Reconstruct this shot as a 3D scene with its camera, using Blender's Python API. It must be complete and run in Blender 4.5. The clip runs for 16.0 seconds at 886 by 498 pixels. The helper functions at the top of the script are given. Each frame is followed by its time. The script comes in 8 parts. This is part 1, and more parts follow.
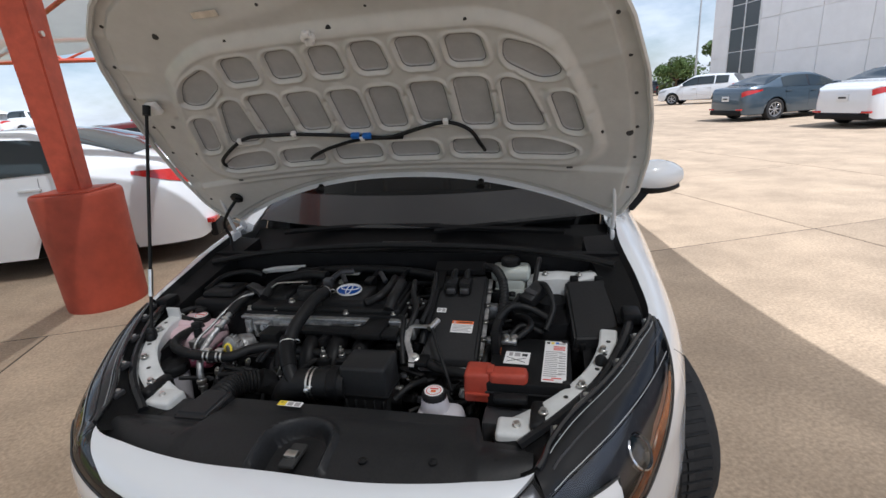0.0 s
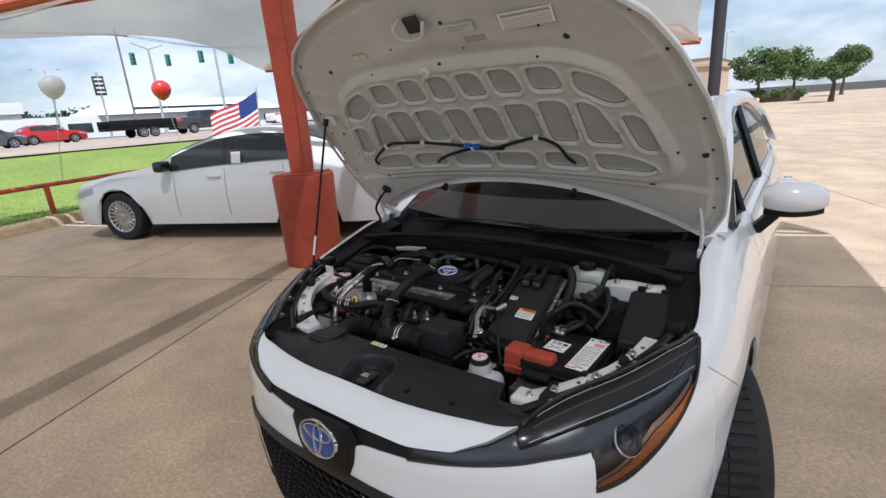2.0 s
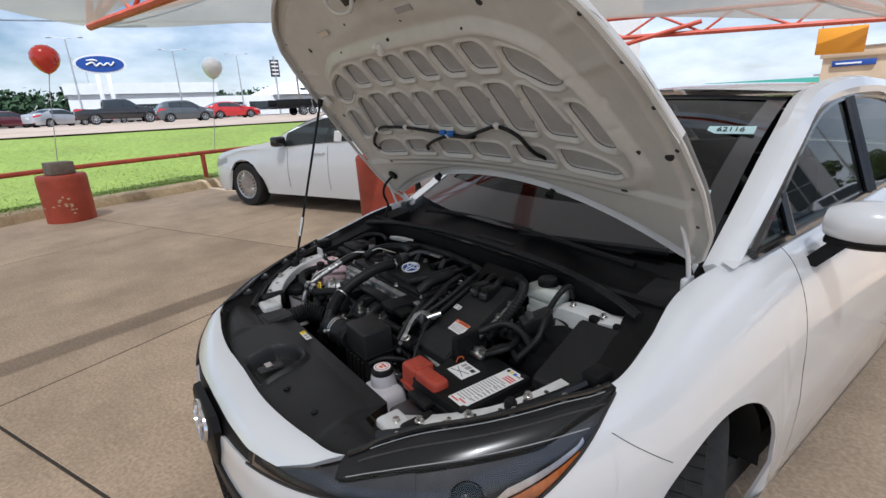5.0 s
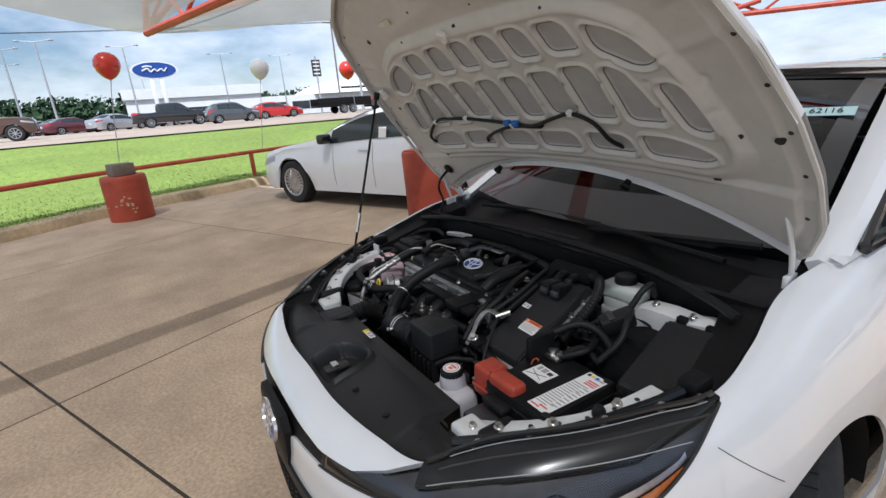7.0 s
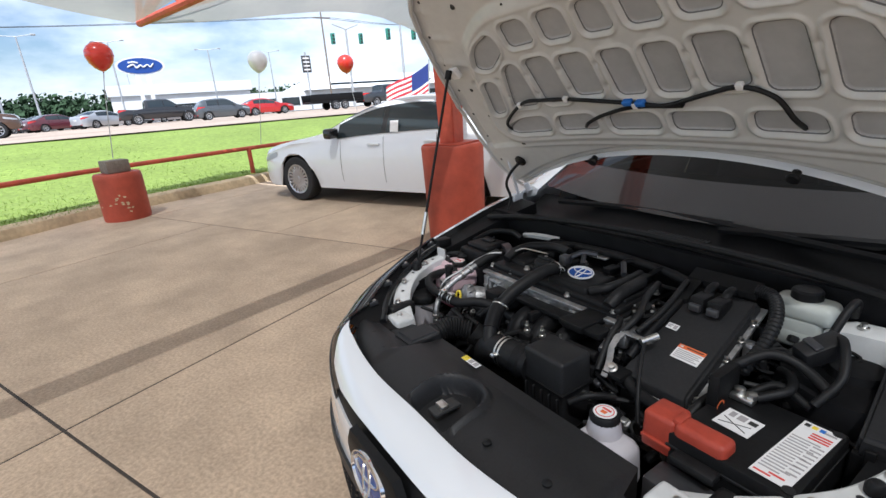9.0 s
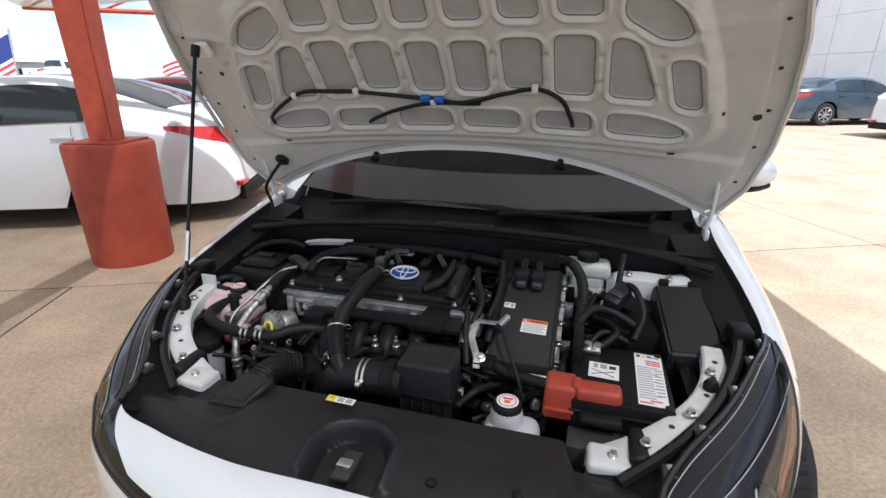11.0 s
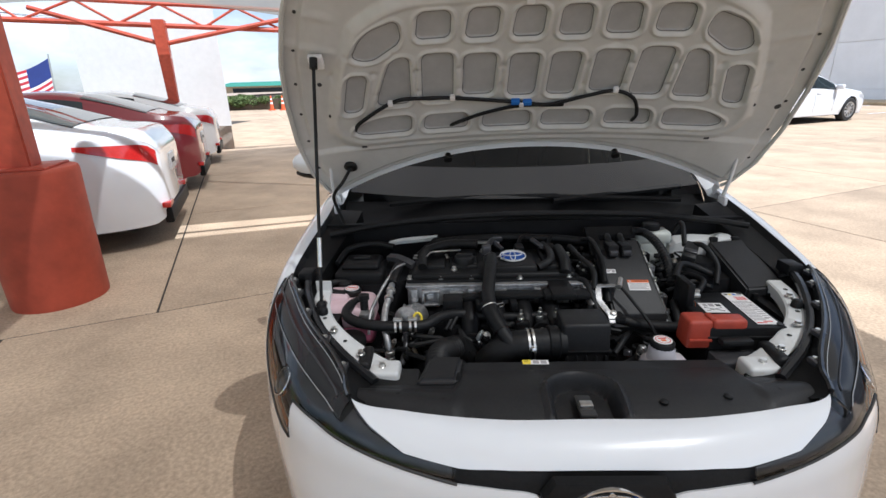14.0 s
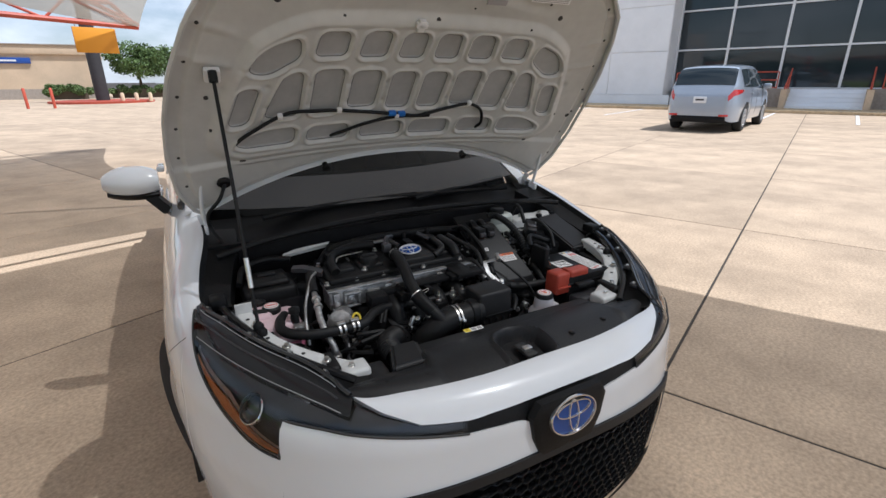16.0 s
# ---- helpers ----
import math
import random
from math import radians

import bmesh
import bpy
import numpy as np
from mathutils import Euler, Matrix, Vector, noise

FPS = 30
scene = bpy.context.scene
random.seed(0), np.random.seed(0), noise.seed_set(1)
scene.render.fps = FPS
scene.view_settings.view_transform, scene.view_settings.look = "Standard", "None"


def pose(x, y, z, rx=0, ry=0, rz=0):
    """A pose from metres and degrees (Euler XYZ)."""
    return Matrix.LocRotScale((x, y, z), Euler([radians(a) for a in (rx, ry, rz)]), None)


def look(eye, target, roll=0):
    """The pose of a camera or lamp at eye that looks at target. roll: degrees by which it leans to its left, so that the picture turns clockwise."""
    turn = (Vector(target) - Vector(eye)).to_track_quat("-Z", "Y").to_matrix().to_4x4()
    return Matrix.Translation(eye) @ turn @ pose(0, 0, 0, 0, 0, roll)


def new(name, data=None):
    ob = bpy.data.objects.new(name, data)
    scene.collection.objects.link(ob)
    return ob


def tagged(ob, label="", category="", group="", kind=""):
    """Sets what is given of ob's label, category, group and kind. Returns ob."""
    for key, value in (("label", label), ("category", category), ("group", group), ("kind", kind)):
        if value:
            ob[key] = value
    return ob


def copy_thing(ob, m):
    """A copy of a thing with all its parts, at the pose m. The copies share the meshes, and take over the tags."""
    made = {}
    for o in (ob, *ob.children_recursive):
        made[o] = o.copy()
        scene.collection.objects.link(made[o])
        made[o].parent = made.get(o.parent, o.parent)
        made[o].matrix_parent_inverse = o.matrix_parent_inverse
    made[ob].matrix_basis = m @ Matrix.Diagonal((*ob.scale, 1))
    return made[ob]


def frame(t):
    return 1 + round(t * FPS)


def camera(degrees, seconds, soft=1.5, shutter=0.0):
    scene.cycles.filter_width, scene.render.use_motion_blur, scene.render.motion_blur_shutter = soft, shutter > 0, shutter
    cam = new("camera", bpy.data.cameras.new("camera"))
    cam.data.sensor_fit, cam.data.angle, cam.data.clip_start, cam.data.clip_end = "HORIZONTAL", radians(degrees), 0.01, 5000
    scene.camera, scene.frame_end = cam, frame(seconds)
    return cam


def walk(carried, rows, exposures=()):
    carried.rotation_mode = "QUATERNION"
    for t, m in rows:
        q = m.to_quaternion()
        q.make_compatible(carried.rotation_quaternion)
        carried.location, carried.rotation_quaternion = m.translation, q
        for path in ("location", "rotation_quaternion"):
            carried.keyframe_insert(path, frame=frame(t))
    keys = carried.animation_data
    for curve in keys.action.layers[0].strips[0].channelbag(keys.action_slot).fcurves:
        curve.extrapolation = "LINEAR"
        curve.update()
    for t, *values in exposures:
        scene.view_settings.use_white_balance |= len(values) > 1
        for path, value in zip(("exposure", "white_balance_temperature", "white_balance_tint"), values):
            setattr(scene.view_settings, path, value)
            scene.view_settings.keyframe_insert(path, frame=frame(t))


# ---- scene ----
cam = camera(86.2, 16.0)
PATH = [
    (0, (0.5329, -0.5299, 1.406), (0.0674, 1.3195, 0.8035), -4.34),
    (0.5, (0.578, -0.5435, 1.3995), (-0.0466, 1.2618, 0.8073), -4.57),
    (1, (0.693, -0.6258, 1.4107), (-0.1186, 1.108, 0.8317), -4.67),
    (1.5, (0.8077, -0.6746, 1.4391), (-0.1871, 0.9666, 0.8761), -4.47),
    (2, (0.9406, -0.6432, 1.4538), (-0.2262, 0.8806, 0.891), -4.05),
    (2.5, (1.0486, -0.5984, 1.4501), (-0.2723, 0.798, 0.8975), -3.79),
    (3, (1.0806, -0.5039, 1.4404), (-0.3515, 0.7784, 0.8883), -3.51),
    (3.5, (1.0657, -0.347, 1.4199), (-0.4243, 0.8667, 0.866), -2.99),
    (4, (1.1027, -0.2343, 1.4126), (-0.3862, 0.9755, 0.8471), -2.59),
    (4.2, (1.1406, -0.192, 1.4134), (-0.3485, 1.0147, 0.8424), -2.4),
    (6.3, (1.3056, -0.0975, 1.4041), (-0.3263, 0.8959, 0.8125), -4.17),
    (6.5, (1.2787, -0.1027, 1.4022), (-0.3547, 0.8879, 0.8098), -4.28),
    (7, (1.1587, -0.1539, 1.4014), (-0.4703, 0.8411, 0.8046), -4.37),
    (7.5, (1.0338, -0.2064, 1.3975), (-0.5925, 0.7908, 0.7969), -4.06),
    (8, (0.907, -0.2047, 1.371), (-0.7186, 0.7893, 0.7634), -3.67),
    (8.5, (0.8131, -0.2189, 1.3693), (-0.8021, 0.7913, 0.7603), -4.14),
    (9, (0.7571, -0.2761, 1.3686), (-0.8474, 0.7496, 0.7575), -4.41),
    (9.5, (0.6611, -0.3595, 1.3797), (-0.6836, 0.9784, 0.7457), -2.14),
    (10, (0.5771, -0.4145, 1.3825), (-0.4588, 1.1646, 0.724), -0.96),
    (10.2, (0.5401, -0.411, 1.3759), (-0.3737, 1.2409, 0.7154), -0.51),
    (12.3, (0.0543, -0.4049, 1.3534), (-0.1786, 1.4654, 0.6842), -1.73),
    (12.5, (0.0284, -0.4188, 1.3433), (-0.1806, 1.4563, 0.6798), -1.87),
    (13, (-0.0196, -0.4676, 1.3479), (-0.1966, 1.4116, 0.6865), -2.28),
    (13.5, (-0.1215, -0.5745, 1.353), (-0.2796, 1.3074, 0.6947), -2.43),
    (14, (-0.2657, -0.6641, 1.3732), (-0.3237, 1.2243, 0.7173), -1.66),
    (14.5, (-0.4168, -0.6656, 1.3909), (-0.2768, 1.2179, 0.7333), -1.04),
    (15, (-0.5409, -0.6648, 1.4006), (-0.0638, 1.161, 0.7383), -0.16),
    (15.5, (-0.6211, -0.6774, 1.418), (0.1373, 1.0473, 0.7469), 0.27),
    (16, (-0.7431, -0.711, 1.4236), (0.1584, 0.9435, 0.7529), -0.37),
]
LIGHT = [(0.0, 0.12), (1.5, 0.10), (2.5, 0.12), (4.0, 0.14), (7.0, 0.14), (8.0, 0.28), (9.0, 0.48), (10.0, 0.52), (12.5, 0.68), (13.5, 0.54), (14.5, 0.23), (16.0, 0.1)]
LIGHT = [(t, stops, 5720, 10) for t, stops in LIGHT]
walk(cam, [(t, look(eye, target, roll)) for t, eye, target, roll in PATH], LIGHT)

# ---- light ----
SUN_AZ, SUN_EL = 127.0, 60.0
world = bpy.data.worlds.new("sky_world")
scene.world = world
world.use_nodes = True
wn, wl = world.node_tree.nodes, world.node_tree.links
wn.clear()
w_out = wn.new("ShaderNodeOutputWorld")
w_bg = wn.new("ShaderNodeBackground")
w_sky = wn.new("ShaderNodeTexSky")
w_sky.sky_type, w_sky.sun_disc = "NISHITA", False
w_sky.sun_elevation, w_sky.sun_rotation = radians(SUN_EL), radians(SUN_AZ)
w_co = wn.new("ShaderNodeTexCoord")
w_map = wn.new("ShaderNodeMapping")
w_map.inputs["Scale"].default_value = (1.0, 1.0, 2.6)
w_noise = wn.new("ShaderNodeTexNoise")
w_noise.inputs["Scale"].default_value, w_noise.inputs["Detail"].default_value, w_noise.inputs["Roughness"].default_value = 3.4, 9.0, 0.56
w_ramp = wn.new("ShaderNodeValToRGB")
w_ramp.color_ramp.elements[0].position, w_ramp.color_ramp.elements[1].position = 0.36, 0.63
w_mix = wn.new("ShaderNodeMix")
w_mix.data_type = "RGBA"
w_mix.inputs["B"].default_value = (9.6, 9.9, 10.3, 1)
wl.new(w_co.outputs["Generated"], w_map.inputs["Vector"])
wl.new(w_map.outputs["Vector"], w_noise.inputs["Vector"])
wl.new(w_noise.outputs["Fac"], w_ramp.inputs["Fac"])
wl.new(w_ramp.outputs["Color"], w_mix.inputs["Factor"])
wl.new(w_sky.outputs["Color"], w_mix.inputs["A"])
wl.new(w_mix.outputs["Result"], w_bg.inputs["Color"])
wl.new(w_bg.outputs["Background"], w_out.inputs["Surface"])
w_bg.inputs["Strength"].default_value = 0.097
sun_data = bpy.data.lights.new("sun", "SUN")
sun_data.energy, sun_data.angle, sun_data.color = 5.0, radians(0.55), (1.0, 0.965, 0.91)
sun = new("sun", sun_data)
SUN_DIR = Vector((math.sin(radians(SUN_AZ)) * math.cos(radians(SUN_EL)), math.cos(radians(SUN_AZ)) * math.cos(radians(SUN_EL)), math.sin(radians(SUN_EL))))
sun.matrix_world = look(SUN_DIR * 50, (0, 0, 0))


# ---- materials ----
def material(name, colour, rough=0.5, metal=0.0, grain=0.0, grain_scale=40.0, stain=0.0, stain_scale=3.0, bump=0.0, coat=0.0, vary=0.0, trans=0.0, ior=1.45, spec=0.5):
    """A procedural surface: base colour with fine grain, broad stains, relief and wear."""
    m = bpy.data.materials.new(name)
    m.use_nodes = True
    n, l = m.node_tree.nodes, m.node_tree.links
    b = n["Principled BSDF"]
    b.inputs["Base Color"].default_value = (*colour, 1)
    b.inputs["Roughness"].default_value, b.inputs["Metallic"].default_value = rough, metal
    b.inputs["Coat Weight"].default_value, b.inputs["Transmission Weight"].default_value = coat, trans
    b.inputs["IOR"].default_value, b.inputs["Specular IOR Level"].default_value = ior, spec
    b.inputs["Coat Roughness"].default_value = 0.04
    co = n.new("ShaderNodeTexCoord")
    last = None
    for amount, scale, detail in ((grain, grain_scale, 6.0), (stain, stain_scale, 4.0)):
        if amount:
            t = n.new("ShaderNodeTexNoise")
            t.inputs["Scale"].default_value, t.inputs["Detail"].default_value, t.inputs["Roughness"].default_value = scale, detail, 0.62
            l.new(co.outputs["Object"], t.inputs["Vector"])
            r = n.new("ShaderNodeMapRange")
            r.inputs["From Min"].default_value, r.inputs["From Max"].default_value = 0.3, 0.7
            r.inputs["To Min"].default_value, r.inputs["To Max"].default_value = 1 - amount, 1 + amount * 0.6
            l.new(t.outputs["Fac"], r.inputs["Value"])
            mul = n.new("ShaderNodeMix")
            mul.data_type, mul.blend_type = "RGBA", "MULTIPLY"
            mul.inputs["Factor"].default_value = 1.0
            if last:
                l.new(last, mul.inputs["A"])
            else:
                mul.inputs["A"].default_value = (*colour, 1)
            l.new(r.outputs["Result"], mul.inputs["B"])
            last = mul.outputs["Result"]
            if scale == grain_scale and bump:
                bp = n.new("ShaderNodeBump")
                bp.inputs["Strength"].default_value, bp.inputs["Distance"].default_value = bump, 0.01
                l.new(t.outputs["Fac"], bp.inputs["Height"])
                l.new(bp.outputs["Normal"], b.inputs["Normal"])
    if vary:
        o = n.new("ShaderNodeObjectInfo")
        r = n.new("ShaderNodeMapRange")
        r.inputs["To Min"].default_value, r.inputs["To Max"].default_value = 1 - vary, 1 + vary
        l.new(o.outputs["Random"], r.inputs["Value"])
        mul = n.new("ShaderNodeMix")
        mul.data_type, mul.blend_type = "RGBA", "MULTIPLY"
        mul.inputs["Factor"].default_value = 1.0
        if last:
            l.new(last, mul.inputs["A"])
        else:
            mul.inputs["A"].default_value = (*colour, 1)
        l.new(r.outputs["Result"], mul.inputs["B"])
        last = mul.outputs["Result"]
    if last:
        l.new(last, b.inputs["Base Color"])
    return m


def glass_material(name, tint, opacity, ior=1.48):
    """Thin tinted glass: clear film with a mirror gloss by Fresnel."""
    m = bpy.data.materials.new(name)
    m.use_nodes = True
    n, l = m.node_tree.nodes, m.node_tree.links
    n.clear()
    out, mix = n.new("ShaderNodeOutputMaterial"), n.new("ShaderNodeMixShader")
    tr, gl, fr = n.new("ShaderNodeBsdfTransparent"), n.new("ShaderNodeBsdfGlossy"), n.new("ShaderNodeFresnel")
    tr.inputs["Color"].default_value = (*[c * (1 - opacity) for c in tint], 1)
    gl.inputs["Roughness"].default_value = 0.02
    fr.inputs["IOR"].default_value = ior
    l.new(fr.outputs["Fac"], mix.inputs["Fac"])
    l.new(tr.outputs["BSDF"], mix.inputs[1])
    l.new(gl.outputs["BSDF"], mix.inputs[2])
    l.new(mix.outputs["Shader"], out.inputs["Surface"])
    return m


def cloth_material(name, colour, through_colour):
    """Woven shade cloth that lets part of the sun through."""
    m = bpy.data.materials.new(name)
    m.use_nodes = True
    n, l = m.node_tree.nodes, m.node_tree.links
    n.clear()
    out, mix, mix2 = n.new("ShaderNodeOutputMaterial"), n.new("ShaderNodeMixShader"), n.new("ShaderNodeMixShader")
    d, t, p = n.new("ShaderNodeBsdfDiffuse"), n.new("ShaderNodeBsdfTranslucent"), n.new("ShaderNodeBsdfTransparent")
    co, noi, r = n.new("ShaderNodeTexCoord"), n.new("ShaderNodeTexNoise"), n.new("ShaderNodeMapRange")
    noi.inputs["Scale"].default_value, noi.inputs["Detail"].default_value = 2.2, 6
    r.inputs["To Min"].default_value, r.inputs["To Max"].default_value = 0.75, 1.2
    c = n.new("ShaderNodeMix")
    c.data_type, c.blend_type = "RGBA", "MULTIPLY"
    c.inputs["Factor"].default_value = 1.0
    c.inputs["A"].default_value = (*colour, 1)
    l.new(co.outputs["Object"], noi.inputs["Vector"])
    l.new(noi.outputs["Fac"], r.inputs["Value"])
    l.new(r.outputs["Result"], c.inputs["B"])
    l.new(c.outputs["Result"], d.inputs["Color"])
    t.inputs["Color"].default_value = (*through_colour, 1)
    p.inputs["Color"].default_value = (1, 0.98, 0.94, 1)
    mix.inputs["Fac"].default_value, mix2.inputs["Fac"].default_value = 0.4, CLOTH_GAP
    l.new(d.outputs["BSDF"], mix.inputs[1])
    l.new(t.outputs["BSDF"], mix.inputs[2])
    l.new(mix.outputs["Shader"], mix2.inputs[1])
    l.new(p.outputs["BSDF"], mix2.inputs[2])
    l.new(mix2.outputs["Shader"], out.inputs["Surface"])
    return m


def glow(name, colour, strength):
    m = material(name, colour, 0.5)
    b = m.node_tree.nodes["Principled BSDF"]
    b.inputs["Emission Color"].default_value, b.inputs["Emission Strength"].default_value = (*colour, 1), strength
    return m


CLOTH_GAP = 0.22
M_CONCRETE = material("concrete", (0.50, 0.377, 0.262), 0.88, grain=0.30, grain_scale=55.0, stain=0.27, stain_scale=1.3, bump=0.45, vary=0.09)
M_JOINT = material("joint_filler", (0.055, 0.046, 0.038), 0.95, grain=0.3, grain_scale=20)
M_KERB = material("kerb_concrete", (0.55, 0.42, 0.26), 0.9, grain=0.2, grain_scale=14, stain=0.3, stain_scale=2.0, bump=0.3)
M_GRASS_SOIL = material("lawn", (0.215, 0.29, 0.055), 0.95, grain=0.30, grain_scale=9.0, stain=0.2, stain_scale=0.35, bump=0.6)
M_BLADE = material("grass_blade", (0.20, 0.285, 0.05), 0.8, grain=0.2, grain_scale=0.9)
M_ROAD = material("road_surface", (0.42, 0.33, 0.26), 0.9, grain=0.15, grain_scale=3, stain=0.2, stain_scale=0.3)
M_REDPAINT = material("red_painted_concrete", (0.40, 0.068, 0.035), 0.62, grain=0.16, grain_scale=7, stain=0.25, stain_scale=2.4, bump=0.25)
M_REDSTEEL = material("red_painted_steel", (0.50, 0.085, 0.045), 0.5, grain=0.12, grain_scale=12, stain=0.22, stain_scale=3.0, bump=0.08)
M_CLOTH = cloth_material("shade_cloth", (0.50, 0.47, 0.42), (0.42, 0.39, 0.33))
M_BLOCK = material("weathered_block", (0.20, 0.17, 0.14), 0.9, grain=0.3, grain_scale=18, bump=0.4)
M_WHITE = material("white_car_paint", (0.74, 0.755, 0.775), 0.24, coat=1.0, stain=0.03, stain_scale=2)
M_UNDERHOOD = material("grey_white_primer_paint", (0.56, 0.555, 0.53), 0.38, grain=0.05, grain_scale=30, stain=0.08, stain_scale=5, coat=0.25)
# Cooler grey skin in the pockets, darkened in colour for recess shade.
M_POCKET = material("pocket_shaded_skin", (0.40, 0.40, 0.395), 0.6, grain=0.06, grain_scale=24, stain=0.08, stain_scale=6)
M_BLACKPLASTIC = material("black_textured_plastic", (0.009, 0.009, 0.0095), 0.46, spec=0.2, grain=0.3, grain_scale=140, bump=0.08, stain=0.15, stain_scale=6)
# Lighter copy of the black plastic; light from the front is in its colour.
M_COVER = material("lit_black_plastic", (0.018, 0.018, 0.019), 0.46, spec=0.34, grain=0.25, grain_scale=160, bump=0.08, stain=0.15, stain_scale=6)
M_DARKPOLE = material("dark_painted_steel", (0.035, 0.034, 0.036), 0.6, grain=0.15, grain_scale=6)
M_BLACKGLOSS = material("gloss_black_trim", (0.012, 0.012, 0.013), 0.22, coat=0.6, stain=0.1)
M_RUBBER = material("black_rubber", (0.0105, 0.0105, 0.011), 0.5, spec=0.3, grain=0.3, grain_scale=60, bump=0.15)
M_TYRE = material("tyre_rubber", (0.02, 0.02, 0.021), 0.82, grain=0.3, grain_scale=50, bump=0.2)
M_ALU = material("cast_aluminium", (0.52, 0.52, 0.52), 0.42, metal=0.9, grain=0.3, grain_scale=60, bump=0.3, stain=0.3, stain_scale=9)
M_STEEL = material("zinc_plated_steel", (0.78, 0.77, 0.74), 0.33, metal=1.0, grain=0.2, grain_scale=50)
M_CHROME = material("chrome", (0.72, 0.73, 0.75), 0.10, metal=1.0)
M_RIM = material("silver_wheel_alloy", (0.55, 0.56, 0.58), 0.3, metal=0.85, coat=0.3)
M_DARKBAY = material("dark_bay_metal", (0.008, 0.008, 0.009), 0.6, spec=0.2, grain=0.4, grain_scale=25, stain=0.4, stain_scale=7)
M_WHITEMETAL = material("white_painted_steel", (0.66, 0.67, 0.66), 0.45, grain=0.08, grain_scale=30, stain=0.12, stain_scale=9, coat=0.2)
M_RED_PLASTIC = material("red_terminal_cover", (0.38, 0.052, 0.028), 0.5, grain=0.12, grain_scale=80, stain=0.15, stain_scale=14, bump=0.05)
M_PINK = material("pink_coolant_tank", (0.68, 0.50, 0.53), 0.35, stain=0.12, stain_scale=9, spec=0.4)
M_COOLANT = material("coolant_through_plastic", (0.42, 0.12, 0.20), 0.35, stain=0.15, stain_scale=10)
M_TANK = material("translucent_white_tank", (0.56, 0.54, 0.57), 0.4, stain=0.1, stain_scale=8)
M_BRAKE = material("brake_fluid_tank", (0.52, 0.55, 0.51), 0.4, stain=0.15, stain_scale=8)
M_LABEL = material("white_label", (0.78, 0.77, 0.76), 0.5, grain=0.04, grain_scale=60)
M_INK = material("black_ink", (0.03, 0.03, 0.03), 0.6)
M_INKGREY = material("grey_ink", (0.35, 0.33, 0.33), 0.6)
M_ORANGE = material("orange_print", (0.70, 0.16, 0.05), 0.5)
M_YELLOW = material("yellow_print", (0.80, 0.62, 0.05), 0.5)
M_REDINK = material("red_print", (0.62, 0.06, 0.05), 0.5)
M_BLUE = material("blue_emblem", (0.008, 0.05, 0.23), 0.25, coat=0.4)
M_BLUECLIP = material("blue_clip", (0.03, 0.16, 0.55), 0.45)
M_CYAN = material("pale_blue_sticker", (0.50, 0.70, 0.72), 0.5)
M_LENS = glass_material("clear_lens", (0.96, 0.97, 1.0), 0.04)
M_LAMPDARK = material("smoked_lamp_top", (0.014, 0.0145, 0.016), 0.2, coat=0.2, spec=0.3, stain=0.15, stain_scale=7)
M_LAMPIN = material("lamp_reflector", (0.07, 0.07, 0.075), 0.3, metal=0.4, grain=0.2, grain_scale=40)
M_AMBER = material("amber_marker", (0.72, 0.20, 0.035), 0.25, coat=1.0, grain=0.2, grain_scale=90, bump=0.3)
M_TAIL = material("red_tail_lamp", (0.50, 0.02, 0.018), 0.15, coat=1.0, grain=0.2, grain_scale=60)
M_GLASS = glass_material("tinted_car_glass", (0.5, 0.6, 0.57), 0.55)
M_SCREEN = glass_material("windscreen_glass", (0.45, 0.55, 0.52), 0.9, 1.36)
M_DARKGLASS = material("dark_reflective_glass", (0.022, 0.030, 0.034), 0.04, spec=0.75)
M_INTERIOR = material("dark_interior", (0.03, 0.03, 0.03), 0.8, grain=0.3, grain_scale=20)
M_PANEL = material("white_wall_panel", (0.82, 0.83, 0.84), 0.45, stain=0.05, stain_scale=1.2, vary=0.03)
M_WALLWHITE = material("white_rendered_wall", (0.86, 0.85, 0.83), 0.8, grain=0.04, grain_scale=8, stain=0.05, stain_scale=0.8)
M_TAN = material("tan_brick", (0.62, 0.47, 0.32), 0.85, grain=0.12, grain_scale=14, stain=0.12, stain_scale=0.6)
M_FRAME = material("aluminium_frame", (0.72, 0.72, 0.72), 0.4, metal=0.3)
M_STONEBASE = material("plinth_stone", (0.36, 0.31, 0.26), 0.85, grain=0.2, grain_scale=9)
M_LEAF = material("leaf", (0.10, 0.155, 0.045), 0.75, grain=0.4, grain_scale=1.3)
M_LEAF2 = material("hedge_leaf", (0.11, 0.16, 0.05), 0.75, grain=0.4, grain_scale=2.0)
M_FARWOOD = material("far_wood_leaf", (0.035, 0.07, 0.03), 0.9, grain=0.4, grain_scale=0.15)
M_BARK = material("bark", (0.10, 0.075, 0.05), 0.9, grain=0.3, grain_scale=12, bump=0.5)
M_BALLOON_R = material("red_balloon", (0.62, 0.035, 0.02), 0.25, coat=0.7, stain=0.08)
M_BALLOON_W = material("white_balloon", (0.82, 0.82, 0.83), 0.25, coat=0.7, stain=0.05)
M_GALV = material("galvanised_pole", (0.45, 0.46, 0.47), 0.5, metal=0.4, grain=0.15, grain_scale=5)
M_SIGNBLUE = material("sign_blue", (0.02, 0.07, 0.30), 0.4)
M_SIGNORANGE = material("sign_orange", (0.72, 0.30, 0.02), 0.5)
M_GREENROOF = material("green_roof", (0.04, 0.22, 0.16), 0.6)
M_FLAGRED = material("flag_red", (0.55, 0.04, 0.06), 0.8, stain=0.1)
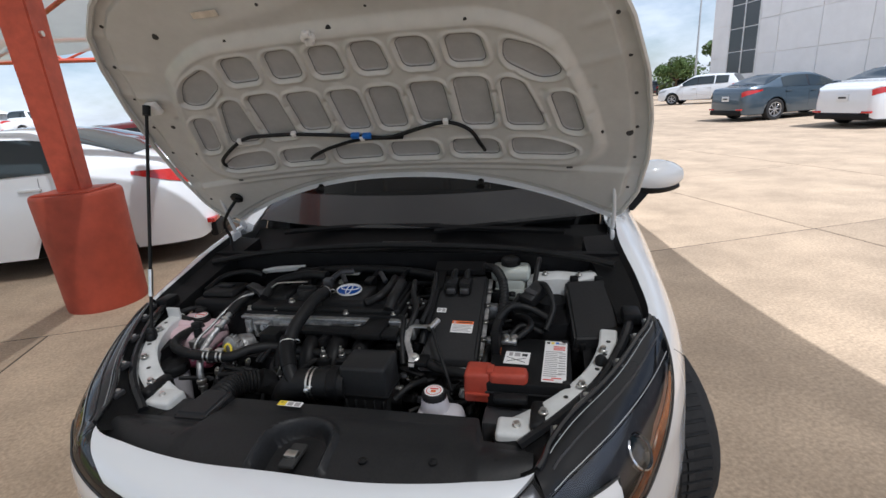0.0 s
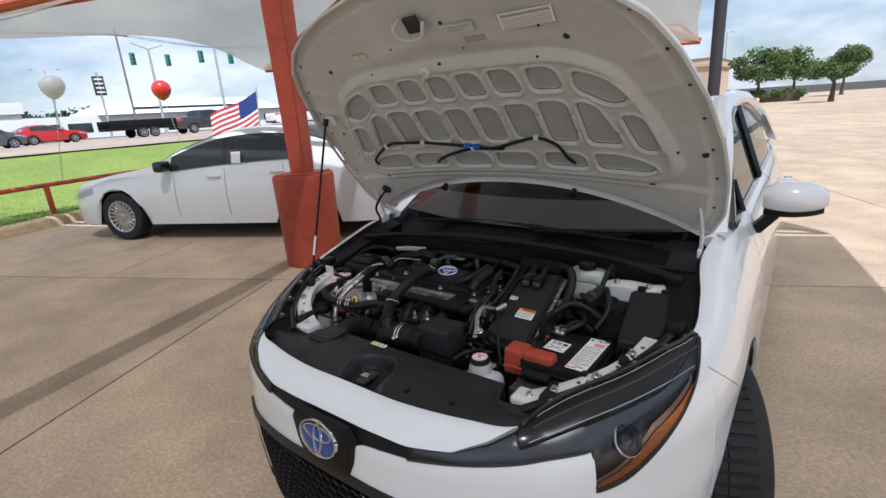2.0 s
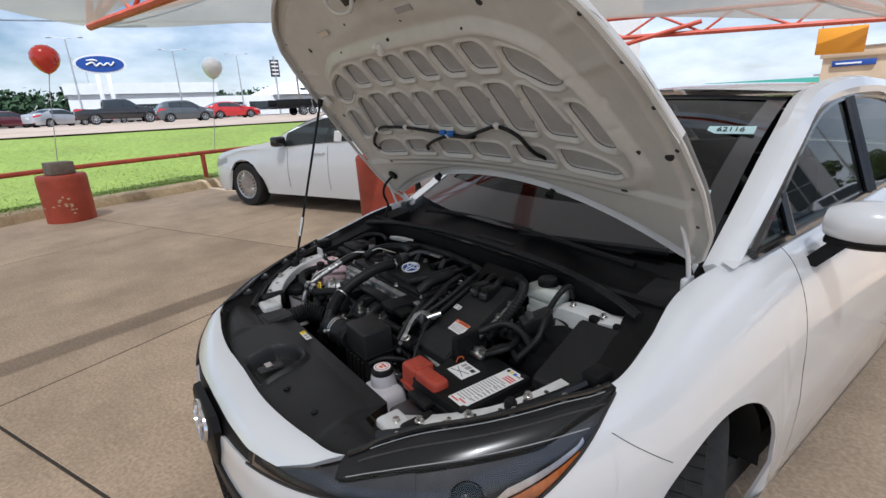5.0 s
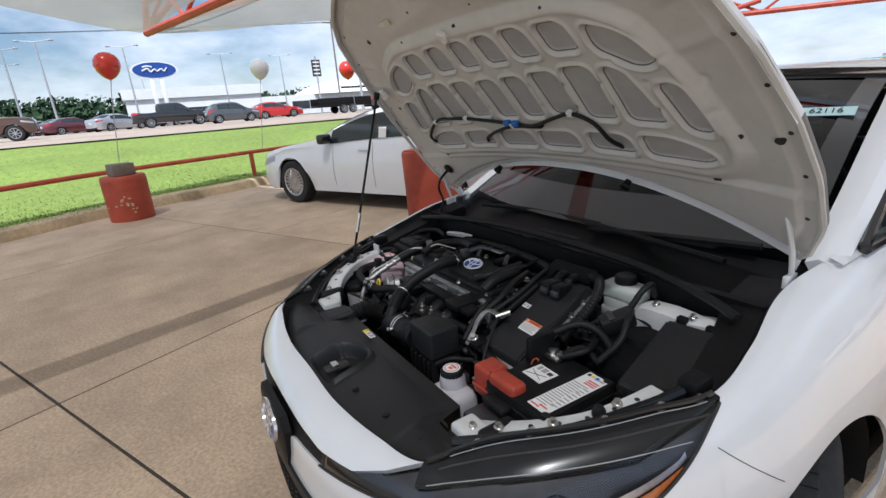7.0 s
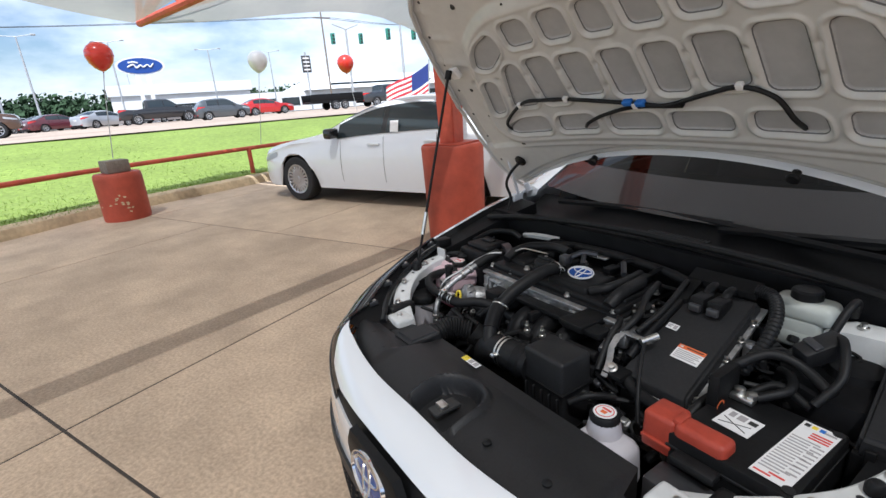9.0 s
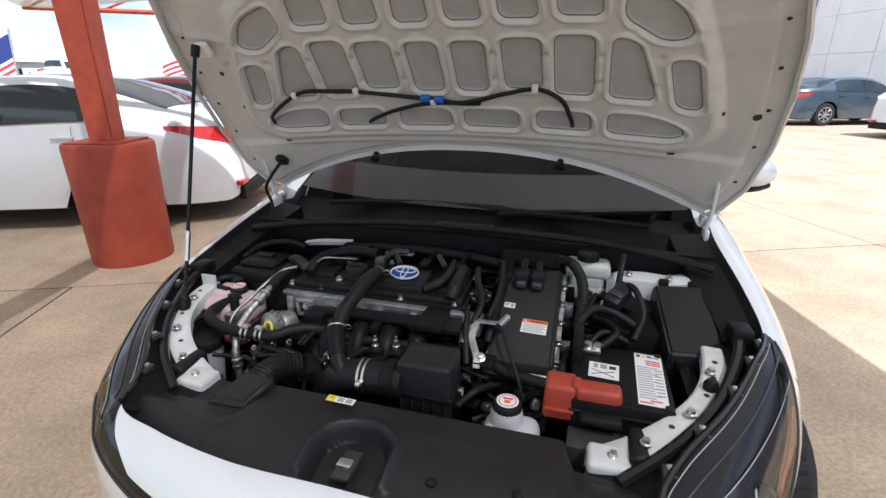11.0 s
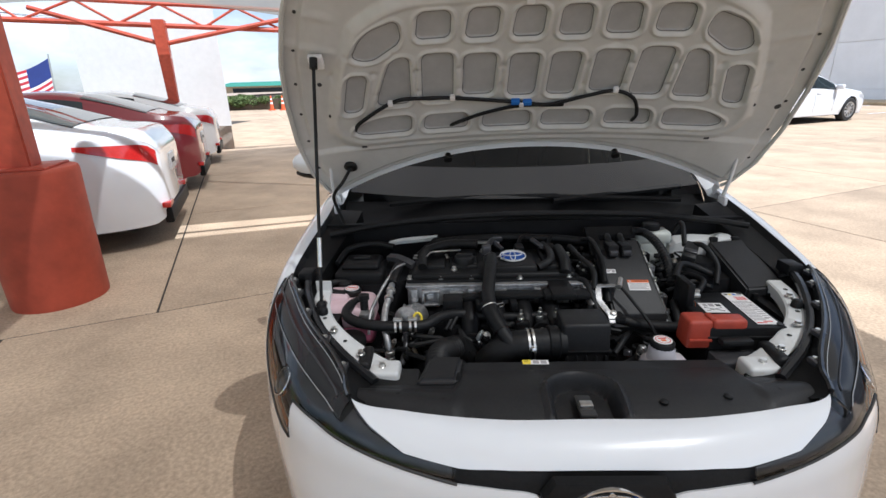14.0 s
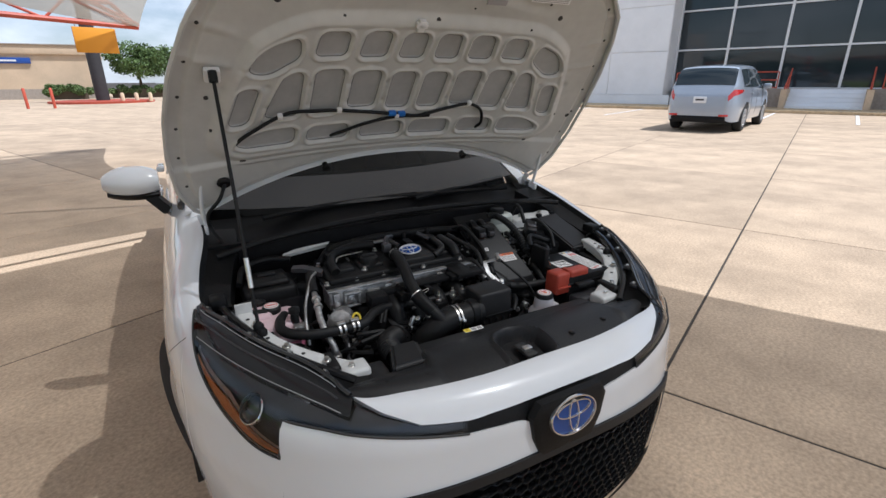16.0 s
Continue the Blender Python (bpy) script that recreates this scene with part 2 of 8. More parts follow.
M_FLAGBLUE = material("flag_blue", (0.03, 0.05, 0.22), 0.8, stain=0.1)
M_FLAGWHITE = material("flag_white", (0.8, 0.8, 0.8), 0.8, stain=0.05)
M_PLATE = material("plate_white", (0.7, 0.71, 0.72), 0.5)
PAINTS = {}


def paint(name, colour, metal=0.0):
    if name not in PAINTS:
        PAINTS[name] = material(name + "_car_paint", colour, 0.3, metal=metal, coat=1.0, stain=0.06, stain_scale=1.5)
    return PAINTS[name]


# ---- building blocks ----
def part(name, bm, mat, parent=None, label="", smooth=True):
    """Links a bmesh as one mesh object, under a thing or a part if one is given."""
    me = bpy.data.meshes.new(name)
    bmesh.ops.recalc_face_normals(bm, faces=bm.faces)
    bm.to_mesh(me)
    bm.free()
    for mm in (mat if isinstance(mat, (list, tuple)) else [mat]):
        me.materials.append(mm)
    if smooth:
        me.polygons.foreach_set("use_smooth", [True] * len(me.polygons))
        me.set_sharp_from_angle(angle=radians(38))
    ob = new(name, me)
    if parent is not None:
        ob.parent = parent
    if label:
        ob["label"] = label
    return ob


def thing(name, label, category, m=None, group="", kind=""):
    ob = new(name)
    ob.empty_display_size = 0.1
    if m is not None:
        ob.matrix_basis = m
    return tagged(ob, label, category, group, kind)


def add_box(bm, x0, x1, y0, y1, z0, z1, bevel=0.0, seg=2, taper=0.0, m=None):
    """A box, its top drawn in by taper, its edges rounded."""
    cx, cy = (x0 + x1) / 2, (y0 + y1) / 2
    vs = []
    for z, k in ((z0, 0.0), (z1, taper)):
        for x, y in ((x0, y0), (x1, y0), (x1, y1), (x0, y1)):
            vs.append(bm.verts.new((x + (cx - x) * k, y + (cy - y) * k, z)))
    fs = [bm.faces.new([vs[i] for i in q]) for q in ((3, 2, 1, 0), (4, 5, 6, 7), (0, 1, 5, 4), (1, 2, 6, 5), (2, 3, 7, 6), (3, 0, 4, 7))]
    made = list(vs)
    if bevel:
        es = list({e for f in fs for e in f.edges})
        r = bmesh.ops.bevel(bm, geom=es, offset=bevel, segments=seg, profile=0.5, affect="EDGES")
        made = list({v for f in r["faces"] for v in f.verts} | {v for v in vs if v.is_valid})
    if m is not None:
        for v in made:
            v.co = m @ v.co
    return made


def box(x0, x1, y0, y1, z0, z1, bevel=0.0, seg=2, taper=0.0, m=None):
    bm = bmesh.new()
    add_box(bm, x0, x1, y0, y1, z0, z1, bevel, seg, taper, m)
    return bm


def add_loft(bm, rings, closed=True, caps=True):
    rows = [[bm.verts.new(p) for p in r] for r in rings]
    n = len(rows[0])
    for a, b in zip(rows, rows[1:]):
        for i in range(n if closed else n - 1):
            j = (i + 1) % n
            try:
                bm.faces.new((a[i], a[j], b[j], b[i]))
            except ValueError:
                pass
    if caps and closed:
        bm.faces.new(rows[0][::-1])
        bm.faces.new(rows[-1])
    return rows


def loft(rings, closed=True, caps=True):
    bm = bmesh.new()
    add_loft(bm, rings, closed, caps)
    return bm


def circle(c, axis, r, n=20, ry=None):
    a = Vector(axis).normalized()
    u = a.orthogonal().normalized() if abs(a.z) < 0.9 else Vector((1, 0, 0))
    u = (u - a * u.dot(a)).normalized()
    v = a.cross(u)
    return [Vector(c) + u * (r * math.cos(2 * math.pi * i / n)) + v * ((ry or r) * math.sin(2 * math.pi * i / n)) for i in range(n)]


def add_cyl(bm, a, b, r0, r1=None, n=20):
    a, b = Vector(a), Vector(b)
    add_loft(bm, [circle(a, b - a, r0, n), circle(b, b - a, r0 if r1 is None else r1, n)])


def turned(profile, c=(0, 0, 0), axis=(0, 0, 1), n=24):
    """A turned body from (radius, height) pairs along the axis."""
    a = Vector(axis).normalized()
    return loft([circle(Vector(c) + a * h, a, max(r, 0.0005), n) for r, h in profile])


def curve_points(ctrl, steps=8):
    """Catmull-Rom through the control points."""
    P = [Vector(p) for p in ctrl]
    P = [P[0] * 2 - P[1]] + P + [P[-1] * 2 - P[-2]]
    out = []
    for i in range(1, len(P) - 2):
        for k in range(steps):
            t = k / steps
            p0, p1, p2, p3 = P[i - 1:i + 3]
            out.append(0.5 * ((2 * p1) + (p2 - p0) * t + (2 * p0 - 5 * p1 + 4 * p2 - p3) * t * t + (3 * p1 - p0 - 3 * p2 + p3) * t ** 3))
    return out + [P[-2]]


def add_tube(bm, ctrl, r, n=10, steps=8, ribs=0.0, straight=False):
    pts = [Vector(p) for p in ctrl] if straight else curve_points(ctrl, steps)
    rings = []
    up = None
    for i, p in enumerate(pts):
        d = (pts[min(i + 1, len(pts) - 1)] - pts[max(i - 1, 0)]).normalized()
        if up is None:
            up = d.orthogonal().normalized()
        up = (up - d * up.dot(d)).normalized()
        s = d.cross(up)
        rr = r[min(i, len(r) - 1)] if isinstance(r, list) else r
        rr *= 1 + (ribs if i % 2 else -ribs)
        rings.append([p + up * (rr * math.cos(2 * math.pi * k / n)) + s * (rr * math.sin(2 * math.pi * k / n)) for k in range(n)])
    add_loft(bm, rings)


def tube(ctrl, r, n=10, steps=8, ribs=0.0, straight=False):
    bm = bmesh.new()
    add_tube(bm, ctrl, r, n, steps, ribs, straight)
    return bm


def rods(pairs, r, n=8):
    bm = bmesh.new()
    for a, b in pairs:
        add_cyl(bm, a, b, r, None, n)
    return bm


def lerp_table(table, x):
    """Smoothly read a table of (x, value) pairs."""
    if x <= table[0][0]:
        return table[0][1]
    for (x0, v0), (x1, v1) in zip(table, table[1:]):
        if x <= x1:
            t = (x - x0) / (x1 - x0)
            return v0 + (v1 - v0) * t
    return table[-1][1]


def soft_table(table, x):
    """Catmull-Rom reading of a table of (x, value) pairs."""
    if x <= table[0][0]:
        return table[0][1]
    if x >= table[-1][0]:
        return table[-1][1]
    i = max(k for k in range(len(table) - 1) if table[k][0] <= x)
    x0, v0 = table[i]
    x1, v1 = table[i + 1]
    xa, va = table[max(i - 1, 0)]
    xb, vb = table[min(i + 2, len(table) - 1)]
    h = x1 - x0
    m0 = (v1 - va) / (x1 - xa) * h
    m1 = (vb - v0) / (xb - x0) * h
    t = (x - x0) / h
    return (2 * t ** 3 - 3 * t ** 2 + 1) * v0 + (t ** 3 - 2 * t ** 2 + t) * m0 + (-2 * t ** 3 + 3 * t ** 2) * v1 + (t ** 3 - t ** 2) * m1


def text_bm(words, size):
    cu = bpy.data.curves.new("writing", "FONT")
    cu.body, cu.size, cu.align_x, cu.align_y, cu.extrude = words, size, "CENTER", "CENTER", 0.0004
    ob = bpy.data.objects.new("writing", cu)
    me = ob.to_mesh()
    bm = bmesh.new()
    bm.from_mesh(me)
    ob.to_mesh_clear()
    bpy.data.objects.remove(ob)
    bpy.data.curves.remove(cu)
    return bm


# ---- vehicles in the surroundings ----
SEDAN = dict(length=4.9, width=1.84, wheelbase=2.85, front=0.98, wheel=0.335, belt=[(0, 0.66), (0.9, 0.86), (2.4, 0.93), (4.2, 1.0), (4.9, 0.98)],
             top=[(0, 0.70), (0.12, 0.76), (0.5, 0.86), (1.35, 0.98), (1.55, 1.04), (2.35, 1.40), (2.9, 1.45), (3.5, 1.40), (4.25, 1.12), (4.75, 1.06), (4.9, 0.98)],
             shield=(1.52, 2.32), back=(3.55, 4.22), doors=((1.75, 2.62), (2.70, 3.62)), bottom=0.22)
SUV = dict(length=4.65, width=1.80, wheelbase=2.65, front=0.95, wheel=0.35, belt=[(0, 0.80), (0.9, 1.0), (2.4, 1.05), (4.65, 1.10)],
           top=[(0, 0.82), (0.12, 0.92), (0.5, 1.02), (1.15, 1.12), (1.3, 1.18), (2.0, 1.62), (2.5, 1.70), (3.9, 1.66), (4.25, 1.56), (4.55, 1.10), (4.65, 0.98)],
           shield=(1.28, 1.96), back=(4.2, 4.5), doors=((1.5, 2.35), (2.42, 3.25), (3.32, 4.0)), bottom=0.28)
PICKUP = dict(length=5.9, width=2.03, wheelbase=3.7, front=0.95, wheel=0.41, belt=[(0, 0.95), (1.0, 1.16), (2.4, 1.20), (5.9, 1.25)],
              top=[(0, 0.98), (0.1, 1.12), (0.5, 1.22), (1.4, 1.28), (1.55, 1.34), (2.2, 1.85), (2.6, 1.93), (3.7, 1.90), (3.98, 1.80), (4.05, 1.27), (5.9, 1.27)],
              shield=(1.52, 2.15), back=(3.9, 4.03), doors=((1.75, 2.6), (2.68, 3.75)), bottom=0.42)


def wheel_thing(parent, x, y, r, width, side, spokes=10, steer=0.0, rim_mat=None):
    """One wheel under its car: tyre and rim as a part with a sub-part."""
    m = pose(x, y, r, 0, 0, steer)
    ax = Vector((1, 0, 0))
    hw = width / 2
    prof = [(r * 0.66, -hw * 0.95), (r * 0.80, -hw), (r * 0.93, -hw * 0.98), (r * 0.985, -hw * 0.82), (r, -hw * 0.55), (r, hw * 0.55), (r * 0.985, hw * 0.82), (r * 0.93, hw * 0.98), (r * 0.80, hw), (r * 0.66, hw * 0.95)]
    bm = bmesh.new()
    add_loft(bm, [circle(ax * h, ax, q, 36) for q, h in prof], caps=False)
    tyre = part("wheel", bm, M_TYRE, parent, "black tyre")
    tyre.matrix_basis = m
    bm = bmesh.new()
    o = side * hw
    add_loft(bm, [circle((o * 0.85, 0, 0), ax, r * 0.68, 36), circle((o * 0.98, 0, 0), ax, r * 0.66, 36), circle((o * 0.93, 0, 0), ax, r * 0.60, 36), circle((o * 0.4, 0, 0), ax, r * 0.58, 36)], caps=False)
    add_loft(bm, [circle((o * 0.6, 0, 0), ax, r * 0.16, 16), circle((o * 0.95, 0, 0), ax, r * 0.14, 16), circle((o * 0.99, 0, 0), ax, r * 0.08, 16)])
    for k in range(spokes):
        a = 2 * math.pi * k / spokes
        q = Matrix.Rotation(a, 4, "X")
        add_box(bm, min(o * 0.72, o * 0.9), max(o * 0.72, o * 0.9), -r * 0.05, r * 0.05, r * 0.1, r * 0.63, 0.004, 1, 0, q)
    rim = part("rim", bm, rim_mat or M_RIM, tyre, "silver alloy rim")
    bm = bmesh.new()
    add_loft(bm, [circle((o * 0.38, 0, 0), ax, r * 0.60, 24), circle((o * 0.3, 0, 0), ax, 0.02, 24)], caps=False)
    part("brake_disc", bm, M_DARKBAY, tyre)
    return tyre


def vehicle(kind, name, label, category, paint_mat, m, group="", spokes=10, facing_tail=True, rim_mat=None, trim=None):
    """A parked car: body, glass, lamps, wheels, mirrors and plate. Local y runs from the nose (0) to the tail."""
    L, W, hw = kind["length"], kind["width"], kind["width"] / 2
    car = thing(name, label, category, m, group)
    bot, R = kind["bottom"], kind["wheel"]
    axles = (kind["front"], kind["front"] + kind["wheelbase"])
    Hmax = max(z for _, z in kind["top"]) - lerp_table(kind["belt"], L / 2)

    def half(y):
        e = min(y, L - y)
        return hw * (1 - 0.22 * max(0, 1 - e / 0.55) ** 2.2 - 0.04 * max(0, 1 - e / 1.3))

    def section(y, v):
        x, z = plain_section(y, v)
        e = min(y, L - y)
        if e < 0.16:
            k = 1 - math.sqrt(max(0.0, 1 - (1 - e / 0.16) ** 2))
            zm = bot + 0.42
            x, z = x * (1 - 0.10 * k), zm + (z - zm) * (1 - 0.34 * k)
        return x, z

    def plain_section(y, v):
        w, zb, zt = half(y), lerp_table(kind["belt"], y), soft_table(kind["top"], y)
        zb = min(zb, zt - 0.015)
        if v <= 0.5:
            k = v / 0.5
            z = bot + (zb - bot) * k
            return w * (0.93 + 0.07 * math.sin(math.pi * min(1, 0.15 + k * 0.75))), z
        frac = max(0.0, min(1.0, (zt - zb) / Hmax))
        inner = w * (0.95 - 0.22 * frac)
        if v <= 0.82:
            k = (v - 0.5) / 0.32
            edge = zt - 0.06 * frac - 0.012
            return w * 0.965 + (inner - w * 0.965) * k, zb + (edge - zb) * (k ** 0.95)
        k = (v - 0.82) / 0.18
        edge = zt - 0.06 * frac - 0.012
        return inner * math.cos(k * math.pi / 2) ** 0.9 if k < 1 else 0.0, edge + (zt - edge) * math.sin(k * math.pi / 2)

    ys = sorted({round(L * i / 44, 3) for i in range(45)} | {0.01, 0.03, 0.06, 0.10, 0.15, L - 0.01, L - 0.03, L - 0.06, L - 0.10, L - 0.15} | {y for p in kind["top"] for y in [p[0]]})
    vs = [0, 0.06, 0.14, 0.22, 0.30, 0.38, 0.45, 0.5, 0.56, 0.64, 0.72, 0.78, 0.82, 0.86, 0.92, 1.0]
    bm = bmesh.new()
    rows = []
    for y in ys:
        row = []
        for sgn in (1, -1):
            seq = vs if sgn == 1 else vs[-2::-1]
            for v in seq:
                x, z = section(y, v)
                for a in axles:
                    if v <= 0.36 and abs(y - a) < R + 0.055:
                        z = max(z, R + math.sqrt(max(0, (R + 0.055) ** 2 - (y - a) ** 2)))
                row.append(bm.verts.new((sgn * x, y, z)))
        rows.append(row)
    for a, b in zip(rows, rows[1:]):
        for i in range(len(a) - 1):
            bm.faces.new((a[i], a[i + 1], b[i + 1], b[i]))
    bm.faces.new(rows[0])
    bm.faces.new(rows[-1][::-1])
    bmesh.ops.remove_doubles(bm, verts=bm.verts, dist=0.0015)
    part("body", bm, paint_mat, car)
    part("underbody", box(-hw * 0.86, hw * 0.86, 0.25, L - 0.25, bot - 0.03, R * 1.75, 0.03), M_DARKBAY, car)

    def patch(y0, y1, v0, v1, sgn, out, taper=0.0, ny=10, nv=8):
        b = bmesh.new()
        g = []
        for i in range(ny + 1):
            r = []
            for j in range(nv + 1):
                y = y0 + (y1 - y0) * i / ny
                vl = v0 + (v1 - v0) * taper * (1 - i / ny)
                v = vl + (v1 - vl) * j / nv
                x, z = section(y, v)
                r.append(b.verts.new((sgn * (x + (out if v < 0.83 else 0)), y, z + (out if v >= 0.83 else 0))))
            g.append(r)
        for p, q in zip(g, g[1:]):
            for j in range(nv):
                b.faces.new((p[j], p[j + 1], q[j + 1], q[j]))
        return b

    for sgn in (1, -1):
        for y0, y1 in kind["doors"]:
            w = part("side_window", patch(y0, y1, 0.53, 0.79, sgn, 0.006), M_DARKGLASS, car, "tinted window")
        part("pillar_trim", patch(kind["doors"][0][1], kind["doors"][1][0], 0.53, 0.79, sgn, 0.005, ny=2), M_BLACKGLOSS, car)
        d0, d1 = kind["doors"][0][0], kind["doors"][1][1]
        for yy in (d0 + 0.06, kind["doors"][0][1] + 0.04, d1 - 0.12):
            b = bmesh.new()
            pts = [Vector((sgn * (section(yy, v)[0] + 0.003), yy, section(yy, v)[1])) for v in (0.08, 0.2, 0.32, 0.42, 0.5)]
            add_tube(b, pts, 0.0022, 5, 3)
            part("door_gap", b, M_INK, car)
        for yy in (kind["doors"][0][1] - 0.12, d1 - 0.2):
            x, z = section(yy, 0.44)
            part("door_handle", box(min(sgn * x, sgn * (x + 0.03)), max(sgn * x, sgn * (x + 0.03)), yy - 0.10, yy + 0.10, z - 0.02, z + 0.012, 0.01), paint_mat, car)
        x, z = section(d0 + 0.02, 0.54)
        bmm = box(min(sgn * x, sgn * (x + 0.2)), max(sgn * x, sgn * (x + 0.2)), d0 - 0.08, d0 + 0.06, z, z + 0.14, 0.04, 3)
        part("wing_mirror", bmm, M_BLACKGLOSS if trim == "black_mirror" else paint_mat, car)
        lz = lerp_table(kind["belt"], 0.15)
        bmm = patch(0.05, 0.58, 0.41, 0.485, sgn, 0.006, ny=6, nv=3)
        part("headlight", bmm, M_GALV, car, "clear headlight")
        bmm = patch(L - 0.58, L - 0.02, 0.375, 0.484, sgn, 0.007, 0.8, ny=12, nv=4)
        part("tail_light", bmm, M_TAIL, car, "red tail light")
        for a in axles:
            wheel_thing(car, sgn * (hw - 0.12), a, R, 0.22, sgn, spokes, 0.0, rim_mat)
    part("windscreen", patch(kind["shield"][0] + 0.03, kind["shield"][1] - 0.02, 0.83, 1.0, 1, 0.006), M_DARKGLASS, car)
    part("windscreen", patch(kind["shield"][0] + 0.03, kind["shield"][1] - 0.02, 0.83, 1.0, -1, 0.006), M_DARKGLASS, car)
    for sgn in (1, -1):
        part("rear_window", patch(kind["back"][0], kind["back"][1], 0.83, 1.0, sgn, 0.007), M_DARKGLASS, car)
    part("front_grille", box(-hw * 0.55, hw * 0.55, -0.015, 0.05, bot + 0.12, bot + 0.36, 0.02), M_BLACKGLOSS, car)
    part("rear_bumper_trim", box(-hw * 0.72, hw * 0.72, L - 0.06, L + 0.02, bot - 0.02, bot + 0.13, 0.02), M_BLACKPLASTIC, car)
    zc = bot + (lerp_table(kind["belt"], L) - bot) * 0.66
    pl = part("number_plate", box(-0.155, 0.155, L - 0.005, L + 0.018, zc - 0.08, zc + 0.08, 0.006), M_PLATE, car, "white number plate")
    part("plate_mark", box(-0.10, 0.10, L + 0.018, L + 0.021, zc - 0.02, zc + 0.022), M_INK, pl)
    for sgn in (1, -1):
        part("reflector", box(min(sgn * hw * 0.55, sgn * hw * 0.78), max(sgn * hw * 0.55, sgn * hw * 0.78), L - 0.05, L + 0.022, bot + 0.14, bot + 0.19, 0.008), M_TAIL, car)
    return car


# ---- ground ----
U22, V22 = Vector((0.927, 0.375, 0)), Vector((-0.375, 0.927, 0))


def rise(x):
    """Height of the land: level at the lot, a gentle bank up to the road."""
    return 0.0 if x > -9.6 else min(0.95, (-9.6 - x) * 0.107)


bm = bmesh.new()
xs = [-900, -300, -120, -60, -46, -40, -34, -28.6, -24, -18.5, -17.6, -14, -9.6, -5, 0, 10, 25, 60, 150, 400, 900]
ys = [-900, -300, -100, -40, -15, 0, 15, 23, 40, 80, 160, 400, 900]
grid = [[bm.verts.new((x, y, (0.0 if x > -18 and y > 20 else rise(x)) - 0.03)) for y in ys] for x in xs]
for a, b in zip(grid, grid[1:]):
    for j in range(len(ys) - 1):
        bm.faces.new((a[j], b[j], b[j + 1], a[j + 1]))
ground = tagged(part("ground", bm, M_JOINT), "bare ground under the car lot", "ground", kind="structure")

KERB = curve_points([(-2.0, -9.5, 0), (-4.4, -6.6, 0), (-6.1, -4.0, 0), (-7.3, -1.95, 0), (-8.2, -0.6, 0), (-8.9, 1.2, 0), (-9.35, 2.4, 0), (-10.4, 6.0, 0), (-11.8, 11.0, 0), (-13.5, 18.0, 0)], 10)
bm = bmesh.new()
rings = []
for i, p in enumerate(KERB):
    d = (KERB[min(i + 1, len(KERB) - 1)] - KERB[max(i - 1, 0)]).normalized()
    nrm = Vector((-d.y, d.x, 0))
    rings.append([p + nrm * o + Vector((0, 0, z)) for o, z in ((-0.02, -0.03), (0.0, 0.08), (0.03, 0.135), (0.07, 0.152), (0.26, 0.158), (0.28, 0.0))])
add_loft(bm, rings)
kerb = tagged(part("kerb", bm, M_KERB), "sandy concrete kerb along the lawn", "kerb", kind="structure")

bm = bmesh.new()
rows = []
for i, p in enumerate(KERB):
    d = (KERB[min(i + 1, len(KERB) - 1)] - KERB[max(i - 1, 0)]).normalized()
    nrm = Vector((-d.y, d.x, 0))
    q = p + nrm * 0.24
    row = []
    for k in range(13):
        x = q.x + (-18.6 - q.x) * k / 12
        y = q.y + (q.y * 0.9 - 4) * k / 12
        row.append(bm.verts.new((x, y, max(0.145, rise(x)) + 0.03 * noise.noise((x * 0.4, y * 0.4, 0)))))
    rows.append(row)
for a, b in zip(rows, rows[1:]):
    for k in range(12):
        bm.faces.new((a[k], a[k + 1], b[k + 1], b[k]))
lawn = tagged(part("lawn", bm, M_GRASS_SOIL), "mown green lawn between lot and road", "lawn", kind="structure")

rng = random.Random(5)
verts, faces = [], []
for _ in range(12000):
    i = rng.randrange(8, len(KERB) - 20)
    p = KERB[i]
    s = rng.random() ** 3.5
    x = p.x - 0.35 - s * 8.5
    y = p.y + rng.uniform(-0.5, 0.5) + (p.y * 0.9 - 4) * s * 0.9
    z = max(0.145, rise(x))
    h, a = rng.uniform(0.015, 0.04), rng.uniform(0, math.pi)
    dx, dy = math.cos(a) * 0.008, math.sin(a) * 0.008
    k = len(verts)
    verts += [(x - dx, y - dy, z), (x + dx, y + dy, z), (x + rng.uniform(-0.03, 0.03), y + rng.uniform(-0.03, 0.03), z + h)]
    faces.append((k, k + 1, k + 2))
me = bpy.data.meshes.new("grass")
me.from_pydata(verts, [], faces)
me.materials.append(M_BLADE)
tagged(new("grass", me), "short green grass blades on the lawn", "grass", kind="stuff")

bm = bmesh.new()
for x0, x1 in ((-60, -18.4),):
    rows = [[bm.verts.new((x, y, 0.985)) for y in (-160, -60, -20, 20, 60, 160)] for x in (x0, (x0 + x1) / 2, x1)]
    for a, b in zip(rows, rows[1:]):
        for j in range(5):
            bm.faces.new((a[j], b[j], b[j + 1], a[j + 1]))
road = tagged(part("road", bm, M_ROAD), "pale sunlit concrete road beyond the lawn", "road", kind="structure")

# ---- canopy ----
CA, CD, CB, CC = Vector((-9.2, 0.45, 2.9)), Vector((2.6, 4.3, 2.9)), Vector((-11.2, 7.75, 2.82)), Vector((-1.1, 11.8, 2.5))
CE, CF = Vector((7.5, -4.5, 2.9)), Vector((-6.6, -7.6, 2.9))


